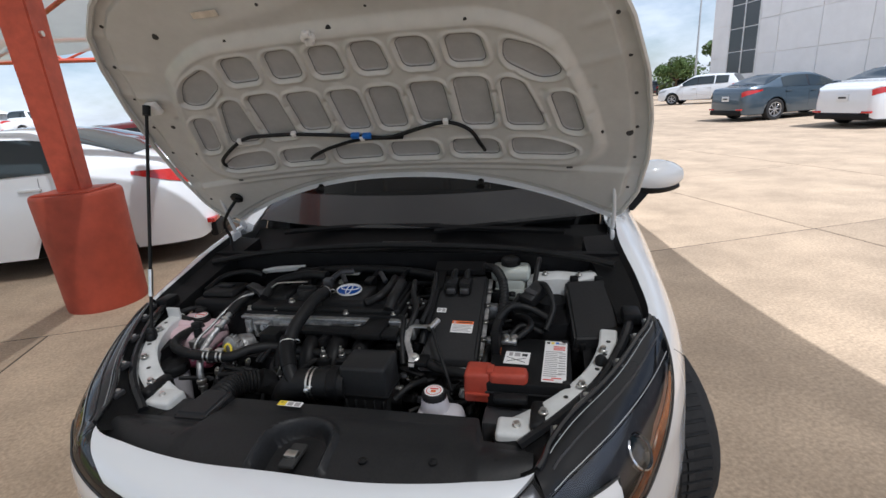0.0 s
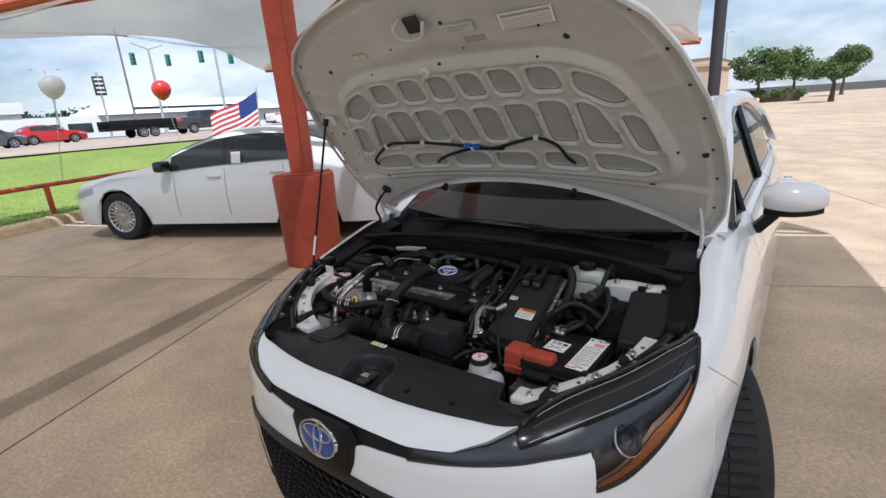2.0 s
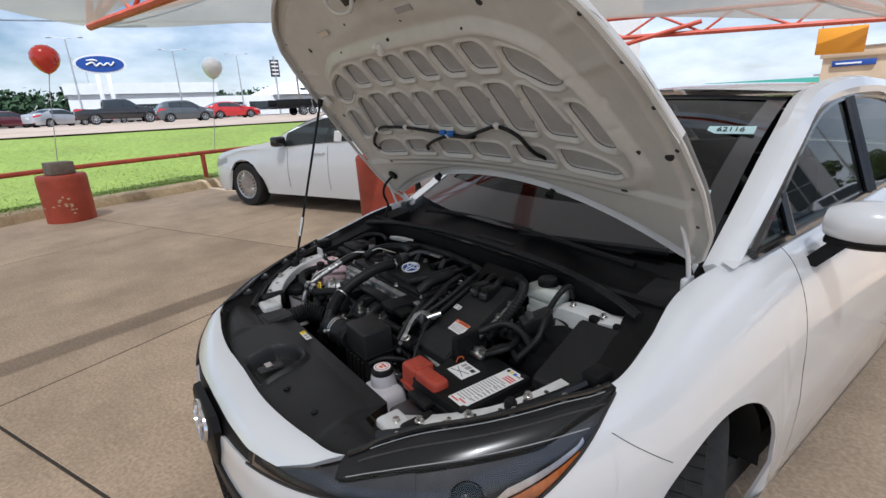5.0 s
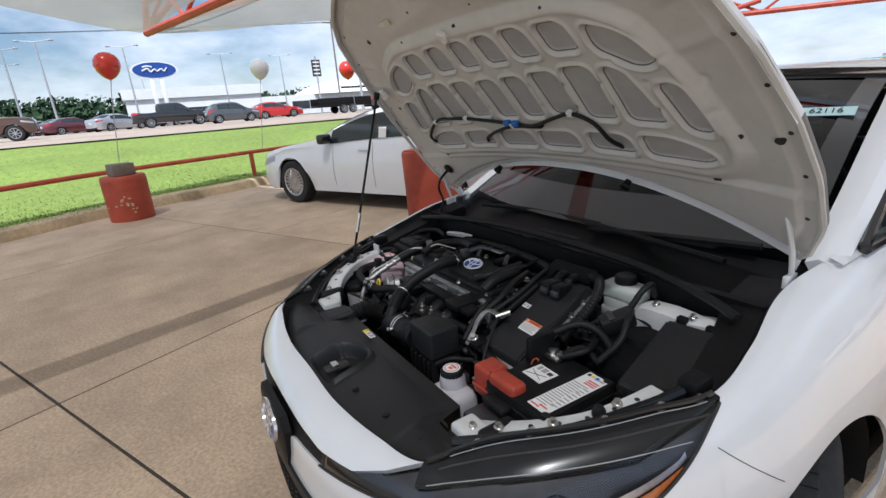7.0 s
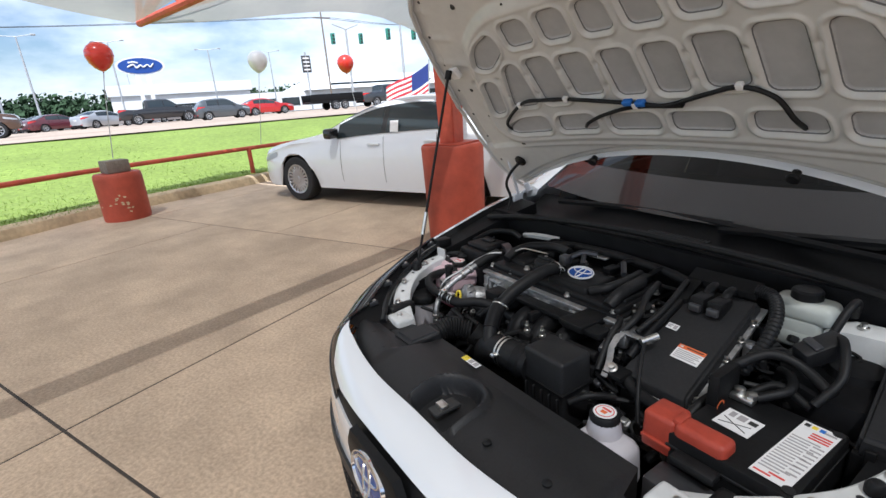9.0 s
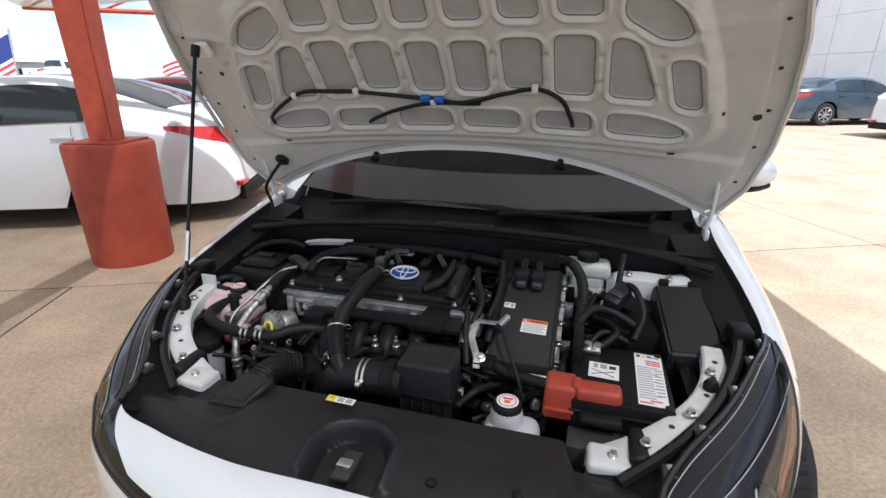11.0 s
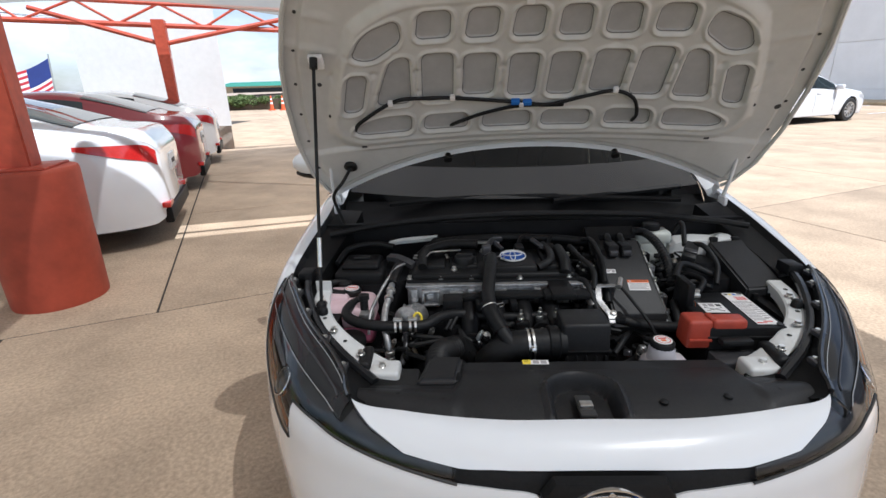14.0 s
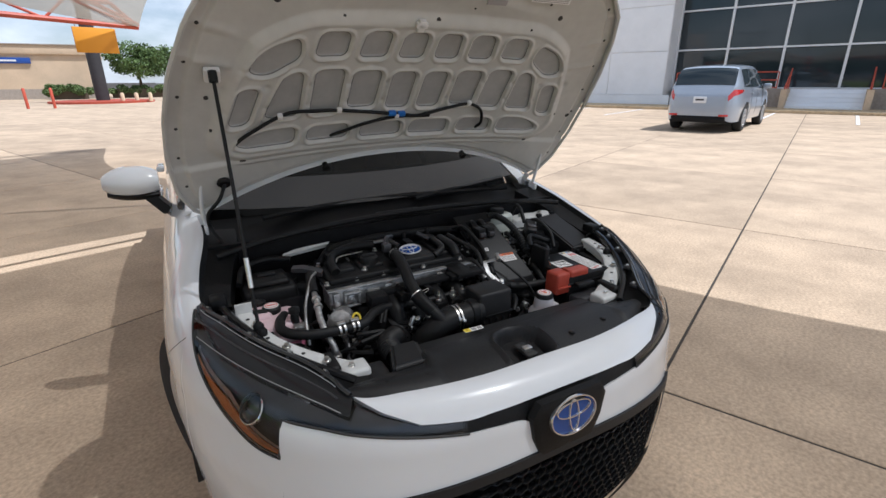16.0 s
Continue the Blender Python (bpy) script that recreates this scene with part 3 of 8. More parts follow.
def sail(name, p00, p10, p11, p01, label, low_pull, high_pull):
    """A stretched shade sail with hollow edges and a raised middle."""
    bm = bmesh.new()
    n = 26
    g = []
    for i in range(n + 1):
        row = []
        for j in range(n + 1):
            a, b = i / n, j / n
            pull = 0.085
            a2 = a + pull * math.sin(math.pi * b) * (1 - 2 * a) * (1 - 0.6 * math.sin(math.pi * a))
            b2 = b + math.sin(math.pi * a) * (low_pull * (1 - b) ** 2 - high_pull * b ** 2)
            p = p00 * (1 - a2) * (1 - b2) + p10 * a2 * (1 - b2) + p11 * a2 * b2 + p01 * (1 - a2) * b2
            lift = 1.25 * (math.sin(math.pi * a) * math.sin(math.pi * b)) ** 0.75 + 0.32 * max(math.sin(math.pi * a), math.sin(math.pi * b)) ** 2 * (1 - (math.sin(math.pi * a) * math.sin(math.pi * b)))
            row.append(bm.verts.new(p + Vector((0, 0, lift))))
        g.append(row)
    for a, b in zip(g, g[1:]):
        for j in range(n):
            bm.faces.new((a[j], a[j + 1], b[j + 1], b[j]))
    return tagged(part(name, bm, M_CLOTH), label, "shade sail", "shade sails")


off = V22 * 0.10
sail("shade_sail", CA + off, CD + off, CC, CB, "grey woven shade sail stretched over the parked cars", 0.02, 0.085)
sail("shade_sail", CF, CE, CD - off, CA - off, "grey woven shade sail stretched over the open white sedan", 0.085, 0.02)

MID = Vector((-3.12, 2.40, 0))
frame_ob = thing("canopy_frame", "red painted steel canopy frame carrying the shade sails", "canopy frame")


def truss(a, b, r, depth, bays, ends=0.0):
    """Bottom and top chord with zigzag lacing, each a part."""
    a, b = Vector(a), Vector(b)
    up = Vector((0, 0, depth))
    part("chord", rods([(a, b)], r), M_REDSTEEL, frame_ob)
    a2, b2 = a + (b - a) * 0.04 + up, b - (b - a) * 0.04 + up
    part("chord", rods([(a2, b2)], r * 0.8), M_REDSTEEL, frame_ob)
    part("brace", rods([(a, a2)], r * 0.8), M_REDSTEEL, frame_ob)
    part("brace", rods([(b, b2)], r * 0.8), M_REDSTEEL, frame_ob)
    for k in range(bays):
        p, q = (a + (b - a) * (k / bays)), (a2 + (b2 - a2) * ((k + 0.5) / bays))
        s = a + (b - a) * ((k + 1) / bays)
        part("brace", rods([(p, q)], r * 0.5), M_REDSTEEL, frame_ob)
        part("brace", rods([(q, s)], r * 0.5), M_REDSTEEL, frame_ob)


truss(CA, Vector((MID.x, MID.y, 3.0)), 0.065, 0.45, 4)
part("tie_rod", rods([((MID.x, MID.y, 3.1), CD)], 0.03), M_REDSTEEL, frame_ob)
truss(CB, CC, 0.05, 0.40, 7)
part("edge_pipe", rods([(CA, CA + Vector((0.4, 0.6, 0.6)))], 0.05), M_REDSTEEL, frame_ob)
for c in (CB, CC, CA, CD):
    part("rafter", rods([(c + Vector((0, 0, 0.05)), (CA + CD + CB + CC) / 4 + Vector((0, 0, 1.25)))], 0.04), M_REDSTEEL, frame_ob)
# Beam out of view, placed by the shadow band it casts on the paving.
part("main_beam", rods([((MID.x + 0.85, MID.y + 0.1, 3.15), (MID.x + 3.91, MID.y - 9.9, 3.15))], 0.11, 12), M_REDSTEEL, frame_ob)


def column(x, y, top, r0, r1, h, label, w0=0.17, w1=0.24):
    """A tapered steel column on a drum of painted concrete."""
    c = thing("canopy_column", label, "column", pose(x, y, 0, 0, 0, 20), "canopy columns")
    n = 40
    rings = []
    for z, r in ((0, r0), (0.02, r0 * 1.01), (h * 0.5, (r0 + r1) / 2), (h - 0.03, r1), (h - 0.008, r1 * 0.985), (h, r1 * 0.96)):
        rings.append([Vector((r * (1 + 0.006 * noise.noise((math.cos(t) * 2, math.sin(t) * 2, z * 3))) * math.cos(t), r * math.sin(t), z)) for t in [2 * math.pi * i / n for i in range(n)]])
    part("concrete_drum", loft(rings), M_REDPAINT, c, "red painted concrete drum")
    bm = bmesh.new()
    add_loft(bm, [[(sx * w / 2, sy * w / 2, z) for sx, sy in ((-1, -1), (1, -1), (1, 1), (-1, 1))] for z, w in ((h - 0.02, w0), (top, w1))])
    bmesh.ops.bevel(bm, geom=[e for e in bm.edges], offset=0.008, segments=2, affect="EDGES")
    part("steel_post", bm, M_REDSTEEL, c, "orange-red painted steel post")
    part("base_plate", box(-0.2, 0.2, -0.2, 0.2, h, h + 0.015, 0.004), M_REDSTEEL, c)
    bm = bmesh.new()
    add_cyl(bm, (w0 / 2, -0.03, 2.05), (w0 / 2 + 0.035, -0.03, 2.05), 0.02)
    part("bolt", bm, M_STEEL, c)
    return c


column(MID.x, MID.y, 3.3, 0.285, 0.305, 0.93, "orange-red steel column standing on a round concrete drum")
column(-6.15, 9.65, 2.75, 0.335, 0.375, 0.93, "red steel column with splayed arms behind the parked cars")
part("arm", rods([((-6.15, 9.65, 2.3), (-8.2, 9.0, 2.95)), ((-6.15, 9.65, 2.3), (-4.0, 10.6, 2.8))], 0.045), M_REDSTEEL, frame_ob)

# short drum with a block and a balloon
drum = thing("concrete_drum", "red painted concrete drum with chipped side at the kerb", "drum", pose(-7.6, -0.42, 0))
part("drum_body", turned([(0.30, 0), (0.303, 0.02), (0.308, 0.6), (0.30, 0.66), (0.285, 0.675)], n=40), M_REDPAINT, drum)
for k in range(16):
    a = rng.gauss(-0.15, 0.3)
    z = rng.gauss(0.27, 0.07)
    bmc = box(-0.016, 0.016, -0.003, 0.003, -0.009, 0.009)
    for v in bmc.verts:
        v.co.x *= rng.uniform(0.3, 1.5)
        v.co.z *= rng.uniform(0.3, 1.6)
    ch = part("paint_chip", bmc, M_KERB, drum, "bare concrete chip")
    ch.matrix_basis = pose(0.306 * math.cos(a), 0.306 * math.sin(a), z, 0, 0, math.degrees(a) + 90)
blk = tagged(part("concrete_block", box(-0.15, 0.15, -0.15, 0.15, 0, 0.175, 0.012), M_BLOCK), "brown weathered block on the red drum", "block")
blk.matrix_basis = pose(-7.6, -0.42, 0.677, 0, 0, 18)


def balloon(x, y, z, d, mat, foot, label):
    b = thing("balloon", label, "balloon", pose(x, y, z, rng.uniform(-6, 6), rng.uniform(-6, 6), 0), "balloons")
    prof = [(0.02, -0.56), (0.10, -0.53), (0.25, -0.43), (0.40, -0.24), (0.485, 0.0), (0.46, 0.2), (0.36, 0.36), (0.2, 0.47), (0.03, 0.505)]
    part("envelope", turned([(r * d, h * d) for r, h in prof], n=28), mat, b)
    part("knot", turned([(0.035 * d, -0.60 * d), (0.012 * d, -0.565 * d), (0.03 * d, -0.55 * d)], n=10), mat, b)
    f = Vector(foot) - Vector((x, y, z))
    part("string", tube([(0, 0, -0.58 * d), (f.x * 0.3 + 0.02, f.y * 0.3, f.z * 0.35), f], 0.006, 5), M_GALV, b, "thin string")


balloon(-7.62, -0.24, 2.24, 0.36, M_BALLOON_R, (-7.58, -0.4, 0.87), "round red balloon on a string above the drum")
balloon(-9.35, 2.28, 2.28, 0.385, M_BALLOON_W, (-9.4, 2.2, 0.7), "round white balloon tied to the red rail")
balloon(-11.7, 5.1, 2.38, 0.45, M_BALLOON_R, (-11.6, 5.3, 0.6), "round red balloon beyond the parked sedan")

rail = thing("guard_rail", "low red pipe rail behind the kerb", "rail")
RAIL = [p + Vector((-0.42, -0.15, 0)) for p in KERB[14:70]]
part("rail_pipe", tube([q + Vector((0, 0, 0.66)) for q in RAIL[::5]], 0.04, 8, 4), M_REDSTEEL, rail)
for q in (RAIL[2], RAIL[27], RAIL[44]):
    part("rail_post", rods([((q.x, q.y, 0.05), (q.x, q.y, 0.66))], 0.045), M_REDSTEEL, rail)

# ---- parked cars by the lot ----
TAIL = Vector((0.92, 0.392, 0))
SIDE = Vector((-0.392, 0.92, 0))


def parked(kind, nose, tail_dir):
    return pose(nose[0], nose[1], 0, 0, 0, math.degrees(math.atan2(-tail_dir[0], tail_dir[1])))


AV = dict(SEDAN, length=4.97, wheelbase=2.87, front=1.0, width=1.85, belt=[(0, 0.62), (0.9, 0.84), (2.4, 0.92), (4.2, 1.0), (4.97, 0.97)],
          top=[(0, 0.66), (0.12, 0.74), (0.5, 0.85), (1.35, 0.97), (1.62, 1.03), (2.05, 1.22), (2.55, 1.38), (3.05, 1.435), (3.5, 1.42), (4.0, 1.29), (4.5, 1.12), (4.85, 1.06), (4.97, 0.95)],
          shield=(1.62, 2.5), back=(3.7, 4.42), doors=((1.92, 2.72), (2.80, 3.72)))
left_front = Vector((-6.55, 1.92, 0))
nose_av = left_front - TAIL * 1.0 + SIDE * 0.83
vehicle(AV, "parked_sedan", "white parked sedan under the canopy with sun patches on its doors", "car", M_WHITE, parked(AV, nose_av, TAIL), "sedans in a row", 20, trim="black_mirror")
vehicle(AV, "parked_sedan", "dark red parked sedan beside the white one", "car", paint("dark_red", (0.20, 0.012, 0.02)), parked(AV, nose_av + SIDE * 2.75 + TAIL * 0.1, TAIL), "sedans in a row", 20)
vehicle(AV, "parked_sedan", "white parked sedan at the end of the row", "car", paint("pearl_white", (0.78, 0.78, 0.78)), parked(AV, nose_av + SIDE * 5.5 + TAIL * 0.2, TAIL), "sedans in a row", 20)
st = tagged(part("window_sticker", box(-0.065, 0.065, -0.002, 0.002, -0.07, 0.07), M_LABEL), "white paper price sheet in the side window", "sticker")
sp = nose_av + TAIL * 2.95 - SIDE * 0.875
st.matrix_basis = pose(sp.x, sp.y, 1.06, -12, 0, 23)
FO = dict(SUV)
vehicle(FO, "parked_suv", "silver-blue parked estate suv seen from behind", "car", paint("silver_blue", (0.34, 0.385, 0.45), 0.3), parked(FO, (16.75, 9.6), (-0.94, -0.34)) @ Matrix.Scale(1.07, 4), "cars at the building", 10)
vehicle(SEDAN, "parked_sedan", "dark blue-grey parked sedan on the sunny lot", "car", paint("blue_grey", (0.07, 0.10, 0.13), 0.4), parked(SEDAN, (10.5, 19.5), (-0.92, -0.39)), "cars at the building", 8)
MB = dict(SEDAN, length=5.1, width=1.9, wheelbase=3.0)
vehicle(MB, "parked_sedan", "white parked luxury sedan on the sunny lot", "car", M_WHITE, parked(MB, (12.1, 15.6), (-0.92, -0.39)), "cars at the building", 10)
R4 = dict(SUV, length=4.8, width=1.92)
vehicle(R4, "parked_suv", "white boxy suv parked further down the lot", "car", M_WHITE, parked(R4, (7.2, 34.2), (0.85, -0.5)), "cars at the building", 6)
vehicle(R4, "parked_suv", "white tall suv parked by the hedge", "car", M_WHITE, parked(R4, (26.0, 38.0), (-0.3, -0.9)), "cars at the far hedge", 6)

# ---- road traffic standing at the lights ----
def on_road(nose, tail_dir, z=0.985):
    m = parked(None, nose, tail_dir)
    m.translation.z = z
    return m


vehicle(PICKUP, "pickup_truck", "black pickup truck waiting on the road", "truck", paint("black", (0.012, 0.012, 0.014)), on_road((-46.8, 6.0), (0.02, -1)), "vehicles on the road", 8)
HB = dict(SUV, length=3.75, width=1.63, wheelbase=2.3, front=0.72, wheel=0.3, belt=[(0, 0.7), (0.8, 0.9), (3.75, 0.98)],
          top=[(0, 0.74), (0.15, 0.84), (0.75, 0.98), (0.95, 1.05), (1.6, 1.45), (2.2, 1.5), (3.1, 1.42), (3.5, 1.2), (3.75, 0.8)], shield=(0.95, 1.55), back=(3.05, 3.45), doors=((1.15, 2.2), (2.28, 3.0)), bottom=0.2)
vehicle(HB, "small_hatchback", "grey small hatchback waiting on the road", "car", paint("mid_grey", (0.10, 0.11, 0.12), 0.5), on_road((-39.3, 8.5), (0.05, -1)), "vehicles on the road", 8)
vehicle(dict(SEDAN, length=4.4, wheelbase=2.6), "red_sedan", "bright red sedan waiting on the road", "car", paint("bright_red", (0.45, 0.012, 0.012)), on_road((-45.3, 13.7), (0.05, -1)), "vehicles on the road", 8)
vehicle(PICKUP, "pickup_truck", "brown and tan pickup truck on the road", "truck", paint("brown", (0.10, 0.055, 0.035), 0.3), on_road((-33.5, -4.4), (0.05, -1)), "vehicles on the road", 8)
vehicle(PICKUP, "pickup_truck", "dark pickup truck towing a trailer", "truck", paint("charcoal", (0.03, 0.032, 0.036)), on_road((-41.8, 24.8), (0.05, -1)), "vehicles on the road", 8)
tr = thing("flat_trailer", "black twin-axle flatbed trailer behind a pickup", "trailer", on_road((-41.8, 18.5), (0.05, -1)))
part("bed", box(-1.05, 1.05, -0.4, 4.6, 0.6, 0.78, 0.02), M_BLACKPLASTIC, tr)
for sx in (-1.03, 1.03):
    part("side_board", box(sx - 0.03, sx + 0.03, -0.4, 4.6, 0.78, 1.35, 0.01), M_BLACKPLASTIC, tr)
    for yy in (1.5, 2.35):
        wheel_thing(tr, sx * 1.05, yy, 0.38, 0.2, 1 if sx > 0 else -1, 6)
vehicle(PICKUP, "pickup_truck", "white pickup truck on the road", "truck", paint("fleet_white", (0.75, 0.75, 0.74)), on_road((-40.0, 33.0), (0.05, -1)), "vehicles on the road", 8)
vehicle(SEDAN, "parked_sedan", "dark wine-red sedan at the edge of the far sales lot", "car", paint("wine_red", (0.09, 0.012, 0.02)), on_road((-55, -2.2), (0.45, -0.9), 0.95), "far sales lot", 8)
vehicle(SEDAN, "parked_sedan", "silver sedan on the far sales lot", "car", paint("silver", (0.45, 0.46, 0.48), 0.5), on_road((-52, 1.0), (0.6, -0.8), 0.95), "far sales lot", 8)
far_cols = [(0.05, 0.06, 0.08), (0.5, 0.5, 0.52), (0.25, 0.02, 0.02), (0.02, 0.03, 0.06), (0.65, 0.65, 0.66)]
far_car = vehicle(SEDAN, "parked_sedan", "car in the far sales lot", "car", paint("far_grey", (0.30, 0.31, 0.33), 0.4), on_road((-62, -6), (0.7, -0.7), 0.95), "far sales lot", 6)
for k in range(14):
    copy_thing(far_car, on_road((-58 - 6 * (k % 3), -22 + 3.1 * k), (0.7, -0.7), 0.95))
suv_far = vehicle(R4, "parked_suv", "dark suv parked along the far hedge", "car", paint("far_dark", (0.035, 0.04, 0.05), 0.2), parked(R4, (23.5, 62), (0.15, 1)), "cars at the far hedge", 6)
for k in range(7):
    copy_thing(suv_far, parked(R4, (12.0 + 3.4 * k, 66 - 1.2 * k), (-0.2, -1)))

# ---- buildings ----
bld = thing("dealership_building", "white panelled showroom building with dark glass front", "building")
G = Vector((22.6, 17.2, 0))


def fm(k, o=0.0, z=0.0):
    """A point of the facade: k along it, o out of it."""
    p = G + V22 * k - U22 * o
    return Vector((p.x, p.y, z))


def slab(bm, k0, k1, z0, z1, o0, o1, bevel=0.0):
    m = Matrix.Translation(G) @ pose(0, 0, 0, 0, 0, math.degrees(math.atan2(V22.y, V22.x)))
    add_box(bm, k0, k1, min(o0, o1), max(o0, o1), z0, z1, bevel, 1, 0, m)


bm = bmesh.new()
slab(bm, 0, 27.6, 0, 9.5, -14, 0.0)
part("wall", bm, M_WALLWHITE, bld, "white wall")
for i in range(9):
    for j in range(4):
        bm = bmesh.new()
        slab(bm, 0.02 + i * 3.06, 3.04 + i * 3.06, 0.62 + j * 2.2, 2.79 + j * 2.2, 0.0, 0.045, 0.008)
        part("wall_panel", bm, M_PANEL, bld)
bm = bmesh.new()
slab(bm, -0.35, 27.6, 0, 0.6, 0.0, 0.08)
part("plinth", bm, M_PANEL, bld)
bm = bmesh.new()
slab(bm, -30, 0, 8.6, 9.5, -14, -0.2)
part("fascia", bm, M_PANEL, bld)
bm = bmesh.new()
slab(bm, -30, -0.3, 0, 0.95, -14, -0.6)
part("floor_plinth", bm, M_STONEBASE, bld, "brown stone base")
bm = bmesh.new()
slab(bm, -30, 0, 0.95, 8.6, -14, -4.0)
part("inner_wall", bm, M_INTERIOR, bld)
for i in range(12):
    for j in range(4):
        bm = bmesh.new()
        slab(bm, -2.44 - i * 2.45, -0.02 - i * 2.45 - 0.05, 0.98 + j * 1.92, 2.82 + j * 1.92, -1.62, -1.59)
        part("window_pane", bm, M_DARKGLASS, bld, "dark glass pane")
for i in range(13):
    bm = bmesh.new()
    slab(bm, -0.08 - i * 2.45, 0.03 - i * 2.45, 0.95, 8.6, -1.66, -1.48)
    part("mullion", bm, M_FRAME, bld)
for j in range(5):
    bm = bmesh.new()
    slab(bm, -30, 0, 0.92 + j * 1.92, 1.0 + j * 1.92, -1.66, -1.50)
    part("transom", bm, M_FRAME, bld)
bm = bmesh.new()
slab(bm, -3.1, -2.4, 0.95, 8.6, -3.4, -2.7)
part("pillar", bm, M_TAN, bld)
for s in range(5):
    bm = bmesh.new()
    slab(bm, -8.4, -5.6, 0, 0.95 - s * 0.18, -0.6, 0.3 * s - 0.29, 0.01)
    part("step", bm, M_PANEL, bld, "pale concrete step")
for k0 in (-5.5, -8.5):
    bm = bmesh.new()
    slab(bm, k0 - 0.12, k0 + 0.12, 0, 0.95, -0.6, 1.15, 0.01)
    part("stair_cheek", bm, M_TAN, bld)
for a, b in ((-0.4, -5.0), (-8.9, -20.0)):
    for z in (1.0, 1.35, 1.72):
        part("handrail", rods([(fm(a, -0.75, z), fm(b, -0.75, z))], 0.03), M_REDSTEEL, bld)
    nposts = 4 if a > -5 else 8
    for q in range(nposts):
        k = a + (b - a) * q / (nposts - 1)
        part("rail_post", rods([(fm(k, -0.75, 0.95), fm(k, -0.75, 1.72))], 0.03), M_REDSTEEL, bld)
for k0 in (-5.5, -8.5):
    part("handrail", rods([(fm(k0, -0.7, 1.85), fm(k0, 1.1, 1.0))], 0.03), M_REDSTEEL, bld)
    for o in (-0.5, 0.3, 1.05):
        part("rail_post", rods([(fm(k0, o, 0.2), fm(k0, o, 1.85 - (o + 0.7) * 0.47))], 0.028), M_REDSTEEL, bld)
bm = bmesh.new()
slab(bm, -30, 27.6, 0, 0.13, 0.1, 2.6, 0.02)
tagged(part("pavement", bm, M_KERB), "raised concrete walkway along the showroom", "pavement", kind="structure")
for k in range(-5, 9):
    bm = bmesh.new()
    slab(bm, k * 2.75 - 0.05, k * 2.75 + 0.05, 0.012, 0.016, 3.0, 8.0)
    tagged(part("parking_line", bm, M_LABEL), "white painted parking bay line", "line", kind="structure")

for j in range(5):
    bm = bmesh.new()
    slab(bm, 23.1, 25.7, 1.6 + j * 1.55, 3.1 + j * 1.55, 0.045, 0.06)
    part("window_pane", bm, M_DARKGLASS, bld, "dark glass pane")
for k0 in (23.05, 24.4, 25.75):
    bm = bmesh.new()
    slab(bm, k0 - 0.05, k0 + 0.05, 1.5, 9.4, 0.045, 0.09)
    part("mullion", bm, M_FRAME, bld)
wall = thing("white_outbuilding", "plain white rendered building behind the parked cars", "building")
# its flank is slanted back to stay hidden in the camera's view
OUT_PLAN = [(-9.25, 11.28), (-5.76, 11.28), (-8.6, 15.6), (-12.2, 15.6)]
part("wall", loft([[(x, y, z) for x, y in OUT_PLAN] for z in (0.55, 3.2, 6.0)]), M_WALLWHITE, wall, smooth=False)
part("plinth", loft([[(x * 1.003 + 0.02, y - 0.05, z) for x, y in OUT_PLAN] for z in (0.0, 0.56)]), M_STONEBASE, wall, "grey plinth", smooth=False)

tan = thing("tan_building", "single-storey tan brick building with a blue sign", "building")
part("wall", box(-15.4, -7.2, 58, 70, 0, 4.1), M_TAN, tan)
part("parapet", box(-15.6, -7.0, 57.8, 70.2, 3.9, 4.7, 0.03), M_TAN, tan)
part("base_band", box(-15.45, -7.15, 57.92, 70.1, 0, 0.9), M_STONEBASE, tan)
part("sign_board", box(-14.6, -11.4, 57.82, 57.95, 3.1, 3.6, 0.02), M_SIGNBLUE, tan, "blue sign with unreadable white bars")
part("sign_bar", box(-14.3, -12.4, 57.79, 57.83, 3.28, 3.42), M_LABEL, tan)
part("coping", box(-15.7, -6.9, 57.7, 70.3, 4.7, 4.78), M_STONEBASE, tan)
for yy in (60, 62.5, 65):
    part("side_door", box(-15.5, -15.38, yy, yy + 1.2, 0, 3.0, 0.02), M_DARKGLASS, tan)
part("awning", box(-16.4, -15.4, 59.5, 66, 2.4, 2.6, 0.03), M_PANEL, tan)
gb = thing("green_roof_building", "low shop with a green roof far away", "building")
part("wall", box(-40, -22, 84, 96, 0, 2.0), M_TAN, gb)
part("roof", box(-41, -21, 83, 97, 2.0, 2.7, 0, 2, 0.25), M_GREENROOF, gb)
part("shop_window", box(-38, -24, 83.9, 84.02, 0.5, 1.7), M_DARKGLASS, gb)

show = thing("far_showroom", "long white dealership building across the road", "building", pose(-92, 40, 0.95, 0, 0, 0))
part("wall", box(-8, 8, -26, 26, 0, 3.2), M_WALLWHITE, show)
part("roof", box(-9, 9, -12, 20, 3.2, 5.4, 0, 2, 0.3), M_PANEL, show)
for k in range(12):
    part("window", box(8.0, 8.06, -24 + k * 4, -21 + k * 4, 0.9, 2.2), M_DARKGLASS, show)
part("upper_window", box(7.9, 8.25, -7, 14, 3.6, 4.2), M_DARKGLASS, show)
show2 = thing("far_showroom", "low white dealership building across the road", "building", pose(-85, 10, 0.95))
part("wall", box(-6, 6, -10, 8, 0, 4.6), M_WALLWHITE, show2)
part("fascia", box(-6.3, 6.3, -10.3, 8.3, 3.6, 5.0), M_PANEL, show2)
part("window", box(6.0, 6.06, -6, 4, 1.0, 2.2), M_DARKGLASS, show2)

